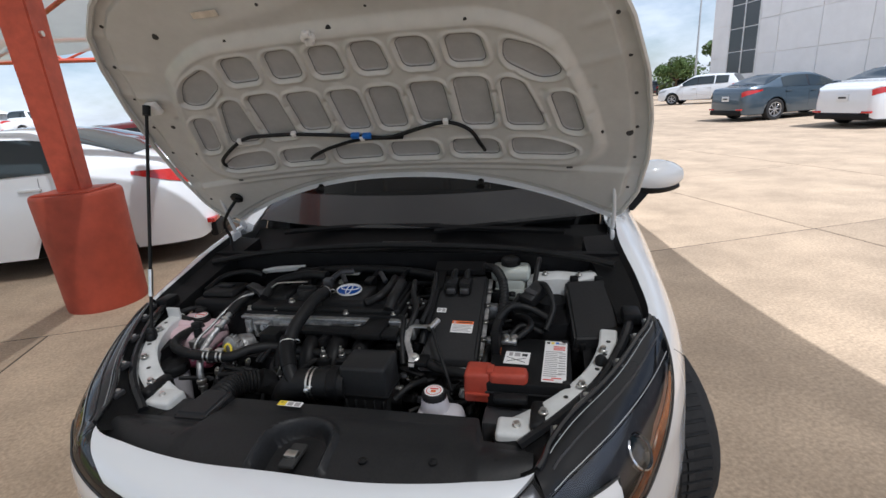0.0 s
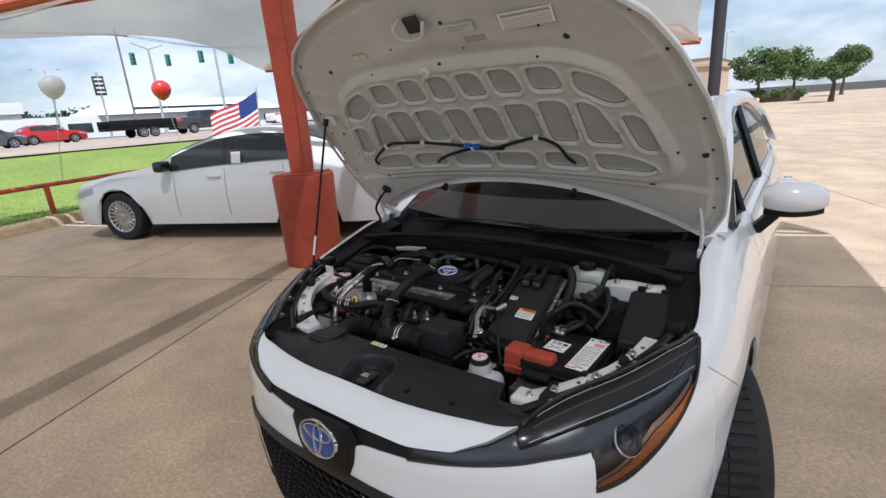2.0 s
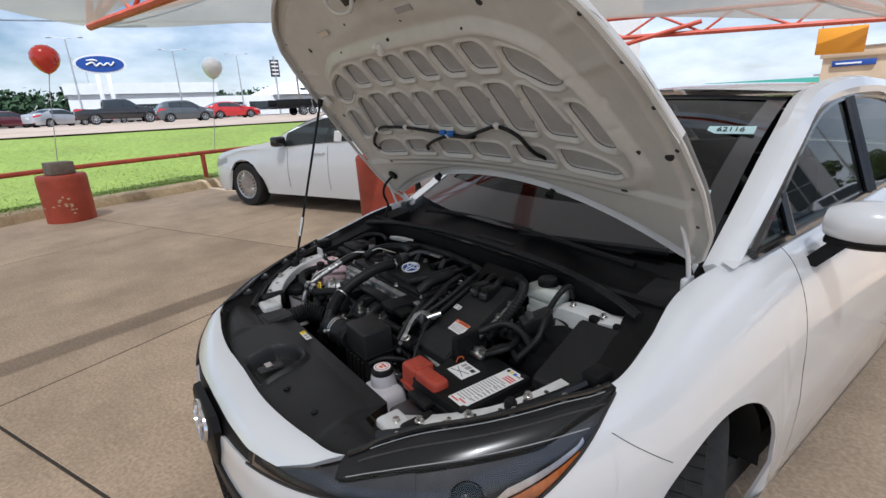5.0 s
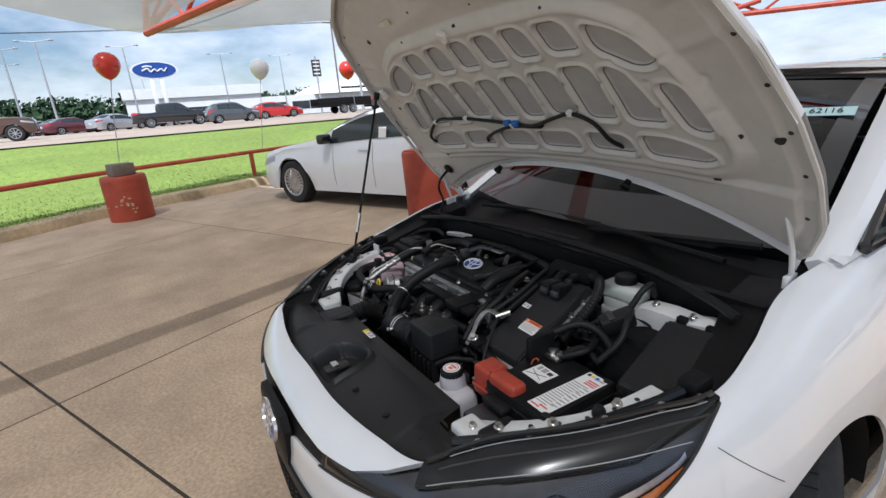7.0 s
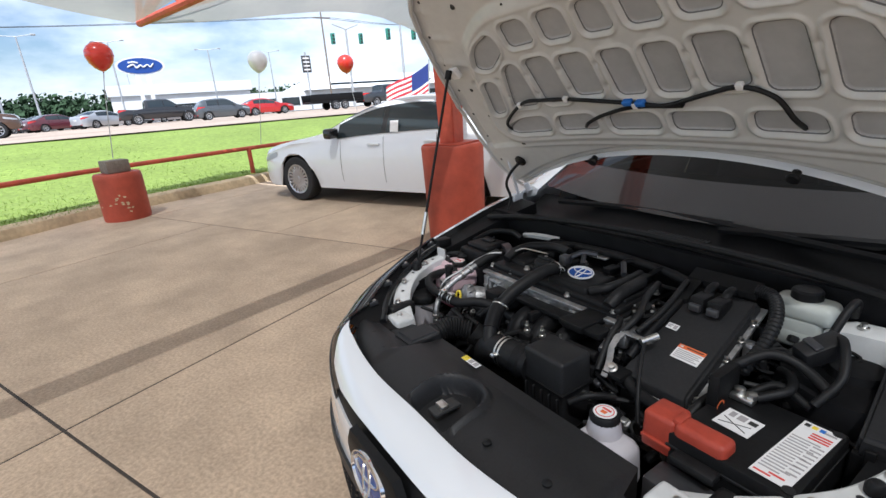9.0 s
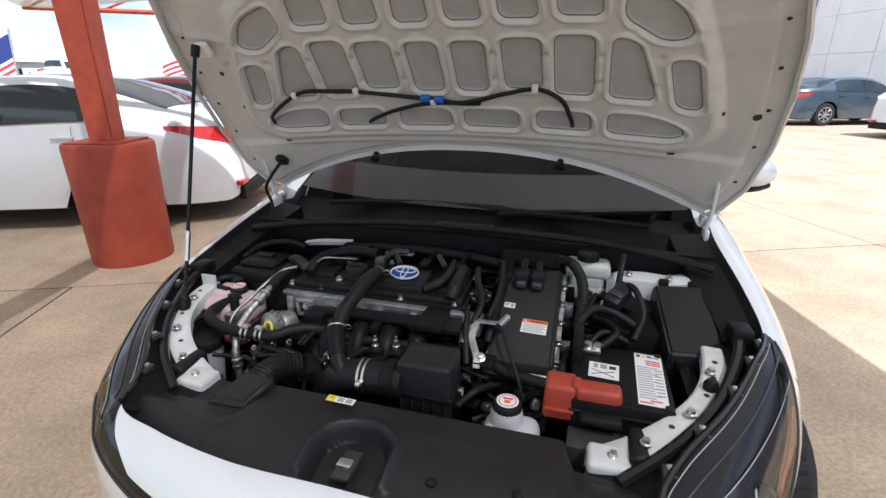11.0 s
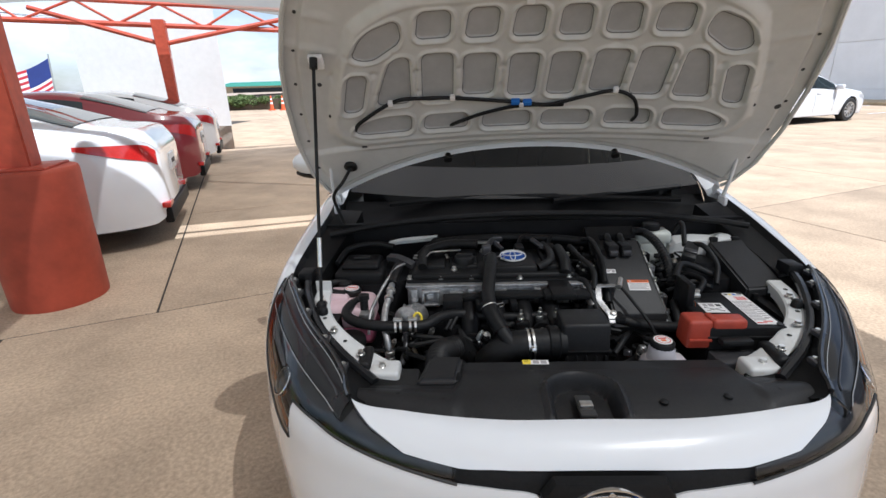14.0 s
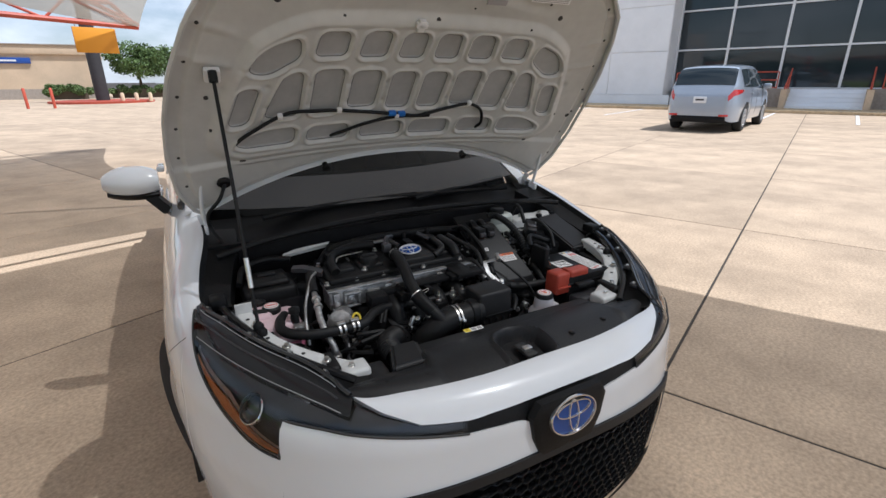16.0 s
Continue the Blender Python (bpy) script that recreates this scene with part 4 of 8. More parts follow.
# ---- signs, poles, wires, flag ----
sg = thing("oval_sign", "blue oval dealer sign on two white legs", "sign", pose(-76, 4.2, 0.95, 0, 0, 90) @ Matrix.Scale(0.79, 4))
bm = bmesh.new()
add_loft(bm, [circle((0, 0.18, 9.0), (0, 1, 0), 1.0, 48), circle((0, -0.18, 9.0), (0, 1, 0), 1.0, 48)])
for v in bm.verts:
    v.co.x, v.co.z = v.co.x * 3.55, 9.0 + (v.co.z - 9.0) * 1.45
part("oval_rim", bm, M_LABEL, sg, "white rim")
bm = bmesh.new()
add_loft(bm, [circle((0, 0.2, 9.0), (0, 1, 0), 1.0, 48), circle((0, -0.24, 9.0), (0, 1, 0), 1.0, 48)])
for v in bm.verts:
    v.co.x, v.co.z = v.co.x * 3.2, 9.0 + (v.co.z - 9.0) * 1.2
part("oval_face", bm, M_SIGNBLUE, sg, "blue face")
bm = bmesh.new()
add_tube(bm, [(-1.9, -0.27, 8.85), (-1.0, -0.27, 9.2), (-0.6, -0.27, 8.7), (0.0, -0.27, 9.1), (0.4, -0.27, 8.8), (1.0, -0.27, 9.15), (1.4, -0.27, 8.8), (1.9, -0.27, 9.35)], 0.13, 6, 6)
add_tube(bm, [(-1.7, -0.27, 9.5), (-0.9, -0.27, 9.6), (-0.3, -0.27, 9.45)], 0.12, 6, 6)
part("script_mark", bm, M_LABEL, sg, "white wavy stroke")
for sx in (-0.75, 0.75):
    part("sign_leg", box(sx - 0.3, sx + 0.3, -0.15, 0.15, 0, 7.7, 0.03), M_PANEL, sg)
bsign = thing("board_sign", "small dark board sign on a pole", "sign", pose(-62, 21.5, 0.95, 0, 0, 90))
part("sign_pole", rods([((0, 0, 0), (0, 0, 7))], 0.12), M_GALV, bsign)
part("sign_board", box(-0.55, 0.55, -0.1, 0.1, 4.6, 6.6, 0.03), M_DARKPOLE, bsign)
for z in (4.85, 5.3, 5.75, 6.2):
    part("sign_bar", box(-0.4, 0.4, -0.13, -0.1, z, z + 0.16), M_LABEL, bsign)


def lamp_post(x, y, z, h, arm_dir, label="tall grey street lamp post"):
    lp = thing("street_lamp", label, "street lamp", pose(x, y, z), "street lamps")
    part("pole", turned([(0.11, 0), (0.09, h * 0.5), (0.06, h)], n=10), M_GALV, lp)
    for s in (1, -1):
        part("arm", rods([((0, 0, h), (s * arm_dir[0] * 1.2, s * arm_dir[1] * 1.2, h + 0.12))], 0.035), M_GALV, lp)
        part("lamp_head", box(-0.2, 0.2, -0.2, 0.2, h + 0.06, h + 0.18, 0.03, 2, 0, pose(s * arm_dir[0] * 1.4, s * arm_dir[1] * 1.4, 0)), M_GALV, lp)


for x, y, z, h in ((-55, -14, 0.95, 8), (-60, -6, 0.95, 8.5), (-64, 1, 0.95, 8.5), (-70, -10, 0.95, 9), (-58, -20, 0.95, 8), (-72, 12, 0.95, 8.5), (-80, 22, 0.95, 9), (-66, -18, 0.95, 8.5), (-90, 3, 0.95, 9), (-84, -12, 0.95, 8.8),
                   (13.5, 52, 0, 9.0), (32, 58, 0, 8.5), (27.5, 44, 0, 9.5), (-18, 75, 0, 8.5), (-9.0, 80, 0, 9)):
    lamp_post(x, y, z, h, (0.3, 0.95))


def signal_pole(x, y, z, h, mast):
    p = thing("traffic_signal", "traffic signal pole with hanging signal heads", "traffic signal", pose(x, y, z), "traffic signals")
    part("pole", turned([(0.16, 0), (0.10, h)], n=10), M_GALV, p)
    part("arm", rods([((0, 0, h), (0, -1.5, h + 0.5)), ((0, 0, h), (0, 1.5, h + 0.5))], 0.06), M_GALV, p)
    for k in mast:
        head = part("signal_head", box(-0.18, 0.18, k - 0.2, k + 0.2, h - 1.5, h - 0.4, 0.03), M_GREENROOF, p, "dark green signal head")
        for q in range(3):
            part("signal_lens", box(0.18, 0.2, k - 0.11, k + 0.11, h - 1.42 + q * 0.34, h - 1.2 + q * 0.34, 0.02), M_INK, head)


signal_pole(-52, 23.0, 0.95, 8.2, (-1.6, 1.7))
signal_pole(-47, 27.0, 0.95, 8.0, (-1.5, 1.6))
poles = []
for x, y, h in ((-50, 19.6, 9.5), (-44, 36.0, 9.0), (-38, 58, 9), (-60, -40, 10)):
    up = thing("utility_pole", "plain wooden utility pole", "utility pole", pose(x, y, 0.95), "utility poles")
    part("pole", turned([(0.11, 0), (0.07, h)], n=10), M_BLOCK, up)
    part("crossarm", box(-0.06, 0.06, -0.9, 0.9, h - 0.6, h - 0.48), M_BLOCK, up)
    poles.append(Vector((x, y, 0.95 + h - 0.5)))
for i, (a, b) in enumerate(((poles[3], poles[0]), (poles[0], poles[1]), (poles[1], poles[2]))):
    wire = bmesh.new()
    for o in (-0.8, 0.8):
        mid = (a + b) / 2 + Vector((0, o, -0.8))
        add_tube(wire, [a + Vector((0, o, 0)), mid, b + Vector((0, o, 0))], 0.025, 4, 10)
    tagged(part("overhead_cable", wire, M_INK), "thin black overhead cable sagging between poles", "cable", "overhead cables")
pp = thing("sign_tower", "dark steel pole with an orange sign panel", "sign", pose(-5.3, 45.0, 0))
part("pole", turned([(0.45, 0), (0.45, 11)], n=16), M_DARKPOLE, pp)
hs = thing("hanging_sign", "orange sign panel hung from the canopy corner", "sign", pose(-1.85, 11.5, 0, 0, 0, 20))
part("sign_panel", box(-0.36, 0.36, -0.02, 0.02, 1.98, 2.44, 0.01), M_SIGNORANGE, hs, "orange panel")
for sx in (-0.3, 0.3):
    part("hanger", rods([((sx, 0, 2.42), (sx, 0, 2.56))], 0.01), M_STEEL, hs)
part("kerb_island", turned([(3.4, 0), (3.4, 0.14), (3.2, 0.16)], n=32), M_REDPAINT, pp, "red painted kerb ring")
# Small hydrants, added as plain low posts.
for k in range(3):
    b = thing("bollard", "small brownish hydrant at the sign island, built as a plain post", "bollard", pose(-3.9 + k * 0.9, 43.2, 0), "bollards")
    part("post", turned([(0.14, 0.1), (0.14, 0.62), (0.06, 0.72)], n=14), M_TAN, b)
def cloth(u, v):
    return Vector((-u * 1.35, 0.10 * math.sin(u * 7) * u, 3.25 - v * 0.95 - u * 0.75 - 0.05 * math.sin(u * 5)))


for fx, fy, frz in ((-12.6, 8.0, 57), (-11.9, 13.4, 41)):
  fl = thing("flag", "striped red and white flag with a blue corner", "flag", pose(fx, fy, -0.85, 0, 4, frz), "flags")
  part("flag_pole", rods([((0, 0, 0), (0, 0, 3.35))], 0.02), M_GALV, fl)
  for k in range(13):
      bm = bmesh.new()
      g = [[bm.verts.new(cloth(i / 20, v)) for v in (k / 13, (k + 1) / 13)] for i in range((8 if k < 7 else 0), 21)]
      for a, b in zip(g, g[1:]):
          bm.faces.new((a[0], a[1], b[1], b[0]))
      part("stripe", bm, M_FLAGRED if k % 2 == 0 else M_FLAGWHITE, fl)
  bm = bmesh.new()
  g = [[bm.verts.new(cloth(i / 20, v)) for v in (0, 7 / 13)] for i in range(9)]
  for a, b in zip(g, g[1:]):
      bm.faces.new((a[0], a[1], b[1], b[0]))
  part("canton", bm, M_FLAGBLUE, fl, "blue corner")


# ---- planting ----
def leaf_cloud(centres, n, size, seed, mat, name, parent):
    """A crown of many small leaf clumps in uneven lobes."""
    r = random.Random(seed)
    verts, faces = [], []
    for _ in range(n):
        c, rad = r.choice(centres)
        d = Vector((r.gauss(0, 1), r.gauss(0, 1), r.gauss(0, 1))).normalized() * (rad[0] * r.random() ** 0.4)
        p = Vector(c) + Vector((d.x, d.y, d.z * rad[1]))
        a = Vector((r.gauss(0, 1), r.gauss(0, 1), r.gauss(0, 1))).normalized()
        b = a.orthogonal().normalized()
        e = a.cross(b)
        s = size * r.uniform(0.6, 1.4)
        k = len(verts)
        verts += [p - b * s, p - e * s * 0.6, p + b * s, p + e * s * 0.6]
        faces.append((k, k + 1, k + 2, k + 3))
    me = bpy.data.meshes.new(name)
    me.from_pydata(verts, [], faces)
    me.materials.append(mat)
    ob = new(name, me)
    ob.parent = parent
    return ob


def tree(x, y, z, h, spread, seed, label):
    r = random.Random(seed)
    t = thing("tree", label, "tree", pose(x, y, z), "trees")
    bm = bmesh.new()
    add_tube(bm, [(0, 0, 0), (0.05, 0.02, h * 0.3), (0, 0.05, h * 0.6)], [0.22, 0.2, 0.18, 0.16, 0.14, 0.12, 0.1, 0.08], 8, 5)
    lobes = []
    for k in range(9):
        a = k * 2.4
        q = Vector((math.cos(a) * spread * r.uniform(0.3, 0.8), math.sin(a) * spread * r.uniform(0.3, 0.8), h * r.uniform(0.5, 0.9)))
        add_tube(bm, [(0, 0, h * 0.35), q * 0.5 + Vector((0, 0, h * 0.25)), q], [0.09, 0.07, 0.05, 0.03], 5, 3)
        lobes.append((q, (spread * r.uniform(0.35, 0.55), 0.75)))
    part("trunk", bm, M_BARK, t)
    leaf_cloud(lobes, 5200, spread * 0.05, seed, M_LEAF, "crown", t)


for i, (x, y, z, h, s) in enumerate(((-3.2, 58, 0, 5.2, 2.4), (-0.5, 66, 0, 5.5, 2.6), (24.5, 78, 0, 6.5, 4.2), (13.5, 60, 0, 4.0, 2.2), (4.0, 74, 0, 5.0, 2.6), (2.4, 49, 0, 4.2, 1.6))):
    tree(x, y, z, h, s, 40 + i, "leafy green tree at the edge of the lots")


def hedge(x0, x1, y0, y1, h, seed, label):
    hb = thing("hedge", label, "hedge", group="hedges")
    part("stem_mass", box(x0 + 0.3, x1 - 0.3, y0 + 0.3, y1 - 0.3, 0, h * 0.6), M_BARK, hb)
    r = random.Random(seed)
    lobes = [((r.uniform(x0, x1), r.uniform(y0, y1), h * r.uniform(0.35, 0.68)), (0.45, h * 0.5)) for _ in range(int((x1 - x0) * (y1 - y0) * 2) + 8)]
    leaf_cloud(lobes, 9000, 0.085, seed, M_LEAF2, "foliage", hb)


hedge(-17.5, -11.7, 34.7, 36.2, 1.25, 71, "clipped green hedge at the lot's edge")
hedge(-10.4, -7.2, 55.2, 56.6, 1.5, 72, "rounded shrub against the tan building")
hedge(-17.5, -15.6, 52, 56, 1.3, 73, "low shrubs beside the tan building")
hedge(-6.0, 0.6, 57.0, 59.4, 1.4, 75, "low shrubs beyond the sign island")
far_hedge = thing("hedge", "long overgrown hedge along the far boundary", "hedge", group="hedges")
rr = random.Random(9)
leaf_cloud([((rr.uniform(10, 62), rr.uniform(70, 74), rr.uniform(0.6, 2.6)), (1.5, 0.8)) for _ in range(80)], 9000, 0.2, 77, M_LEAF2, "foliage", far_hedge)
woods = thing("far_woods", "dark line of distant trees", "woods", kind="stuff")
rr = random.Random(12)
leaf_cloud([((rr.uniform(-190, -165), rr.uniform(-170, 60), rr.uniform(1, 7)), (4.5, 0.8)) for _ in range(380)], 30000, 0.8, 78, M_FARWOOD, "foliage", woods)
for i, (x, y) in enumerate(((-8.2, 36.4), (-6.9, 36.2))):
    b = thing("bollard", "red steel guard post by the hedge", "bollard", pose(x, y, 0), "guard posts")
    part("post", turned([(0.08, 0), (0.08, 1.1), (0.04, 1.16)], n=12), M_REDSTEEL, b)


def traffic_cone(x, y, turn):
    cone = thing("traffic_cone", "orange and white tall traffic cone beside the hedge", "traffic cone", pose(x, y, 0, 0, 0, turn), group="traffic cones")
    part("base", box(-0.22, 0.22, -0.22, 0.22, 0, 0.05, 0.012), M_CONE, cone, "orange square base")
    part("body", turned([(0.15, 0.05), (0.13, 0.14), (0.035, 0.96), (0.02, 0.98)], Vector((0, 0, 0)), n=18), M_CONE, cone, "orange cone")
    for z in (0.42, 0.68):
        part("band", turned([(0.132 - (z - 0.12) * 0.113, z), (0.132 - (z + 0.12 - 0.12) * 0.113, z + 0.12)], Vector((0, 0, 0)), n=18), M_LABEL, cone, "white reflective band")


M_CONE = material("cone_orange", (0.72, 0.11, 0.03), 0.55, grain=0.1, grain_scale=12, stain=0.15, stain_scale=5)
traffic_cone(-12.95, 33.5, 12)
traffic_cone(-12.1, 33.3, 31)



# ---- the white sedan with its hood open ----
sedan = thing("white_sedan", "white compact sedan parked under the canopy with its hood propped open", "car")
PLAN = [(0, 0), (0.2, 0.012), (0.4, 0.055), (0.55, 0.125), (0.664, 0.225), (0.75, 0.36), (0.82, 0.50), (0.862, 0.64), (0.885, 0.80), (0.89, 1.0), (0.89, 1.3), (0.888, 2.0), (0.886, 2.9), (0.87, 3.6), (0.80, 4.3), (0.62, 4.5)]
PX, PY = [(i, p[0]) for i, p in enumerate(PLAN)], [(i, p[1]) for i, p in enumerate(PLAN)]
DEPTH = [(0, 0.11), (2, 0.085), (2.85, 0.07), (3.3, 0.11), (4, 0.13), (5, 0.12), (6, 0.115), (7, 0.10), (8, 0.13), (9, 0.165), (10, 0.15), (11, 0.14), (15, 0.14)]
CROWN = [(0, 0.745), (2, 0.748), (2.85, 0.752), (4, 0.785), (5, 0.805), (6, 0.825), (7, 0.84), (8, 0.885), (9, 0.945), (10, 0.975), (11, 0.99), (12, 1.01), (13, 1.03), (15, 1.03)]
WAIST = 0.62
HUB_Y, HUB_Z, WHEEL_R = 0.95, 0.318, 0.318


def shell(q, t, out=0.0):
    """A point of the body skin: q runs from the badge round the corner and back along the side, t from the sill (-1) over the waist (0) to the top edge (1)."""
    s = 1 if q >= 0 else -1
    q = abs(q)
    p = Vector((soft_table(PX, q), soft_table(PY, q), 0))
    d = Vector((soft_table(PX, q + 0.05) - soft_table(PX, max(0, q - 0.05)), soft_table(PY, q + 0.05) - soft_table(PY, max(0, q - 0.05)), 0)).normalized()
    if q == 0:
        d = Vector((1, 0, 0))
    inward = Vector((-d.y, d.x, 0))
    if t >= 0:
        a = t * math.pi / 2
        off, z = soft_table(DEPTH, q) * (1 - math.cos(a)), WAIST + (soft_table(CROWN, q) - WAIST) * math.sin(a)
        nz = math.sin(a) * 0.9
    else:
        off, z, nz = lerp_table([(-1, 0.05), (-0.85, 0.012), (-0.5, -0.004), (-0.25, -0.008), (0, 0)], t), WAIST + t * 0.47, 0.0
    p = p + inward * (off - out * (1 - nz)) + Vector((0, 0, z + out * nz))
    return Vector((p.x * s, p.y, p.z))


def level(q, z):
    """The t of a height z on the skin at q."""
    q = abs(q)
    if z >= WAIST:
        return math.asin(min(1, (z - WAIST) / (soft_table(CROWN, q) - WAIST))) / (math.pi / 2)
    return (z - WAIST) / 0.47


def strip(q0, q1, low, high, n=40, m=8, out=0.0, edge=0.0):
    """A piece of skin between two lines low(q) and high(q), with folded edges."""
    bm = bmesh.new()
    g = []
    for i in range(n + 1):
        q = q0 + (q1 - q0) * i / n
        a, b = low(q), high(q)
        row = [shell(q, a + (b - a) * j / m, out) for j in range(m + 1)]
        if edge:
            row = [shell(q, a, out - edge)] + row + [shell(q, b, out - edge)]
        g.append([bm.verts.new(p) for p in row])
    for r, s in zip(g, g[1:]):
        for j in range(len(r) - 1):
            bm.faces.new((r[j], r[j + 1], s[j + 1], s[j]))
    return bm


def join(*bms):
    bm = bmesh.new()
    for b in bms:
        me = bpy.data.meshes.new("tmp")
        b.to_mesh(me)
        b.free()
        bm.from_mesh(me)
        bpy.data.meshes.remove(me)
    bmesh.ops.remove_doubles(bm, verts=bm.verts, dist=0.0004)
    return bm


NOSE_LOW = [(0, 0.700), (1.0, 0.696), (1.35, 0.692), (2.0, 0.701), (2.5, 0.724), (2.85, 0.7515)]
STRIP_LOW = [(0, 0.60), (0.4, 0.615), (0.62, 0.655), (1.0, 0.663), (1.35, 0.664)]
LAMP_LOW = [(1.35, 0.664), (2, 0.679), (3, 0.698), (3.97, 0.706)]
LAMP_LOW_OUT = [(3.97, 0.612), (4.5, 0.622), (5, 0.655), (5.5, 0.70), (6, 0.75), (6.6, 0.81), (7, 0.838)]
GRILLE_TOP = [(0, 0.556), (0.8, 0.548), (1.6, 0.532), (2.45, 0.518), (2.75, 0.520)]


def arch(y):
    d = 0.372 ** 2 - (y - HUB_Y) ** 2
    return HUB_Z + math.sqrt(d) if d > 0 else 0.15


def arch_low(q):
    return max(-1.0, level(q, max(0.15, arch(soft_table(PY, abs(q))))))


nose_low = lambda q: level(q, soft_table(NOSE_LOW, abs(q))) if abs(q) < 1.35 else lerp_table([(1.35, level(1.35, 0.692)), (1.9, 0.445), (2.4, 0.675), (2.85, 1.0)], abs(q))
part("nose_panel", strip(-2.85, 2.85, nose_low, lambda q: 1.0, 72, 10, 0.0, 0.012), M_WHITE, sedan, "white painted nose panel")
part("badge_strip", strip(-1.42, 1.42, lambda q: level(q, soft_table(STRIP_LOW, abs(q))), nose_low, 40, 6, -0.008), M_BLACKPLASTIC, sedan, "black textured strip")
fascia = [strip(-1.4, 1.4, lambda q: level(q, soft_table(GRILLE_TOP, abs(q))), lambda q: level(q, soft_table(STRIP_LOW, abs(q))), 44, 8, 0.0, 0.012)]
for s in (1, -1):
    fascia.append(strip(1.4 * s, 2.75 * s, lambda q: level(q, soft_table(GRILLE_TOP, abs(q))), lambda q: level(q, soft_table(LAMP_LOW, abs(q))), 24, 10, 0.0, 0.006))
    fascia.append(strip(2.75 * s, 3.97 * s, lambda q: -1.0, lambda q: level(q, soft_table(LAMP_LOW, abs(q))), 24, 22, 0.0, 0.006))
    fascia.append(strip(3.97 * s, 7.0 * s, arch_low, lambda q: level(q, soft_table(LAMP_LOW_OUT, abs(q))), 60, 22, 0.0, 0.006))
part("front_bumper", join(*fascia), M_WHITE, sedan, "white painted front bumper")
part("lower_lip", strip(-2.75, 2.75, lambda q: -1.0, lambda q: level(q, 0.20), 40, 3, 0.012), M_BLACKPLASTIC, sedan)
part("grille_backing", strip(-2.75, 2.75, lambda q: level(q, 0.19), lambda q: level(q, soft_table(GRILLE_TOP, abs(q))), 50, 10, -0.055), M_INK, sedan)
gr = part("grille_frame", join(*[strip(2.45 * s, 2.78 * s, lambda q: level(q, 0.19), lambda q: level(q, soft_table(GRILLE_TOP, abs(q)) + 0.008), 6, 10, 0.007, 0.02) for s in (1, -1)],
                               strip(-2.6, 2.6, lambda q: level(q, soft_table(GRILLE_TOP, abs(q)) - 0.022), lambda q: level(q, soft_table(GRILLE_TOP, abs(q)) + 0.006), 50, 2, 0.007, 0.02)), M_COVER, sedan, "black grille frame")
# honeycomb of the grille
cells_bm = bmesh.new()
row = 0
z = 0.225
while z < 0.575:
    q = -2.43 + (0.0875 if row % 2 else 0.0)
    while q < 2.46:
        top = soft_table(GRILLE_TOP, abs(q))
        if z < top - 0.03:
            rings = []
            for rad, o in ((1.0, -0.045), (1.0, -0.004), (0.86, 0.0), (0.78, -0.04)):
                ring = []
                for k in range(6):
                    a = math.pi * (k / 3 + 1 / 6)
                    ring.append(shell(q + 0.101 * rad * math.cos(a) * 1.08, level(q, z + 0.0185 * rad * math.sin(a) * 1.1), o))
                rings.append(ring)
            add_loft(cells_bm, rings, True, False)
        q += 0.175
    z += 0.0295
    row += 1
part("grille_mesh", cells_bm, M_BLACKGLOSS, sedan, "black honeycomb mesh")

# badge on its shield
bm = bmesh.new()
outline = [(-0.10, 0.701), (0.10, 0.701), (0.122, 0.665), (0.112, 0.60), (0.088, 0.542), (-0.088, 0.542), (-0.112, 0.60), (-0.122, 0.665)]
add_loft(bm, [[(x, 0.012, z) for x, z in outline], [(x * 0.97, -0.006, 0.62 + (z - 0.62) * 0.97) for x, z in outline], [(x * 0.88, -0.011, 0.62 + (z - 0.62) * 0.88) for x, z in outline]])
part("badge_shield", bm, M_BLACKPLASTIC, sedan, "black shield behind the badge")


def oval(cx, y, cz, rx, rz, n=40):
    return [Vector((cx + rx * math.cos(2 * math.pi * i / n), y, cz + rz * math.sin(2 * math.pi * i / n))) for i in range(n)]


def ring_bm(cx, cz, rx, rz, w, y0, y1, m=None):
    bm = loft([oval(cx, y0, cz, rx, rz), oval(cx, y1, cz, rx - w * 0.3, rz - w * 0.3), oval(cx, y1, cz, rx - w * 0.7, rz - w * 0.7), oval(cx, y0, cz, rx - w, rz - w)], True, False)
    if m is not None:
        bm.transform(m)
    return bm


def emblem(parent, m, k, thin=1.0, loop_mat=None):
    """A blue oval with a chrome rim and inner chrome loops."""
    bm = loft([oval(0, 0.0, 0, 0.076 * k, 0.052 * k), oval(0, -0.006 * k, 0, 0.074 * k, 0.050 * k), oval(0, -0.008 * k, 0, 0.02 * k, 0.014 * k)])
    bm.transform(m)
    e = part("emblem", bm, M_BLUE, parent, "blue oval emblem")
    for cx, cz, rx, rz, w in ((0, 0, 0.080, 0.056, 0.008), (0, 0.0, 0.019, 0.048, 0.007), (0, 0.018, 0.060, 0.025, 0.007)):
        part("chrome_loop", ring_bm(cx * k, cz * k, rx * k, rz * k, w * k * thin, -0.004 * k, -0.012 * k, m), loop_mat or M_CHROME, e, "chrome loop")
    return e


emblem(sedan, pose(0, -0.010, 0.643, -8, 0, 0), 0.94)

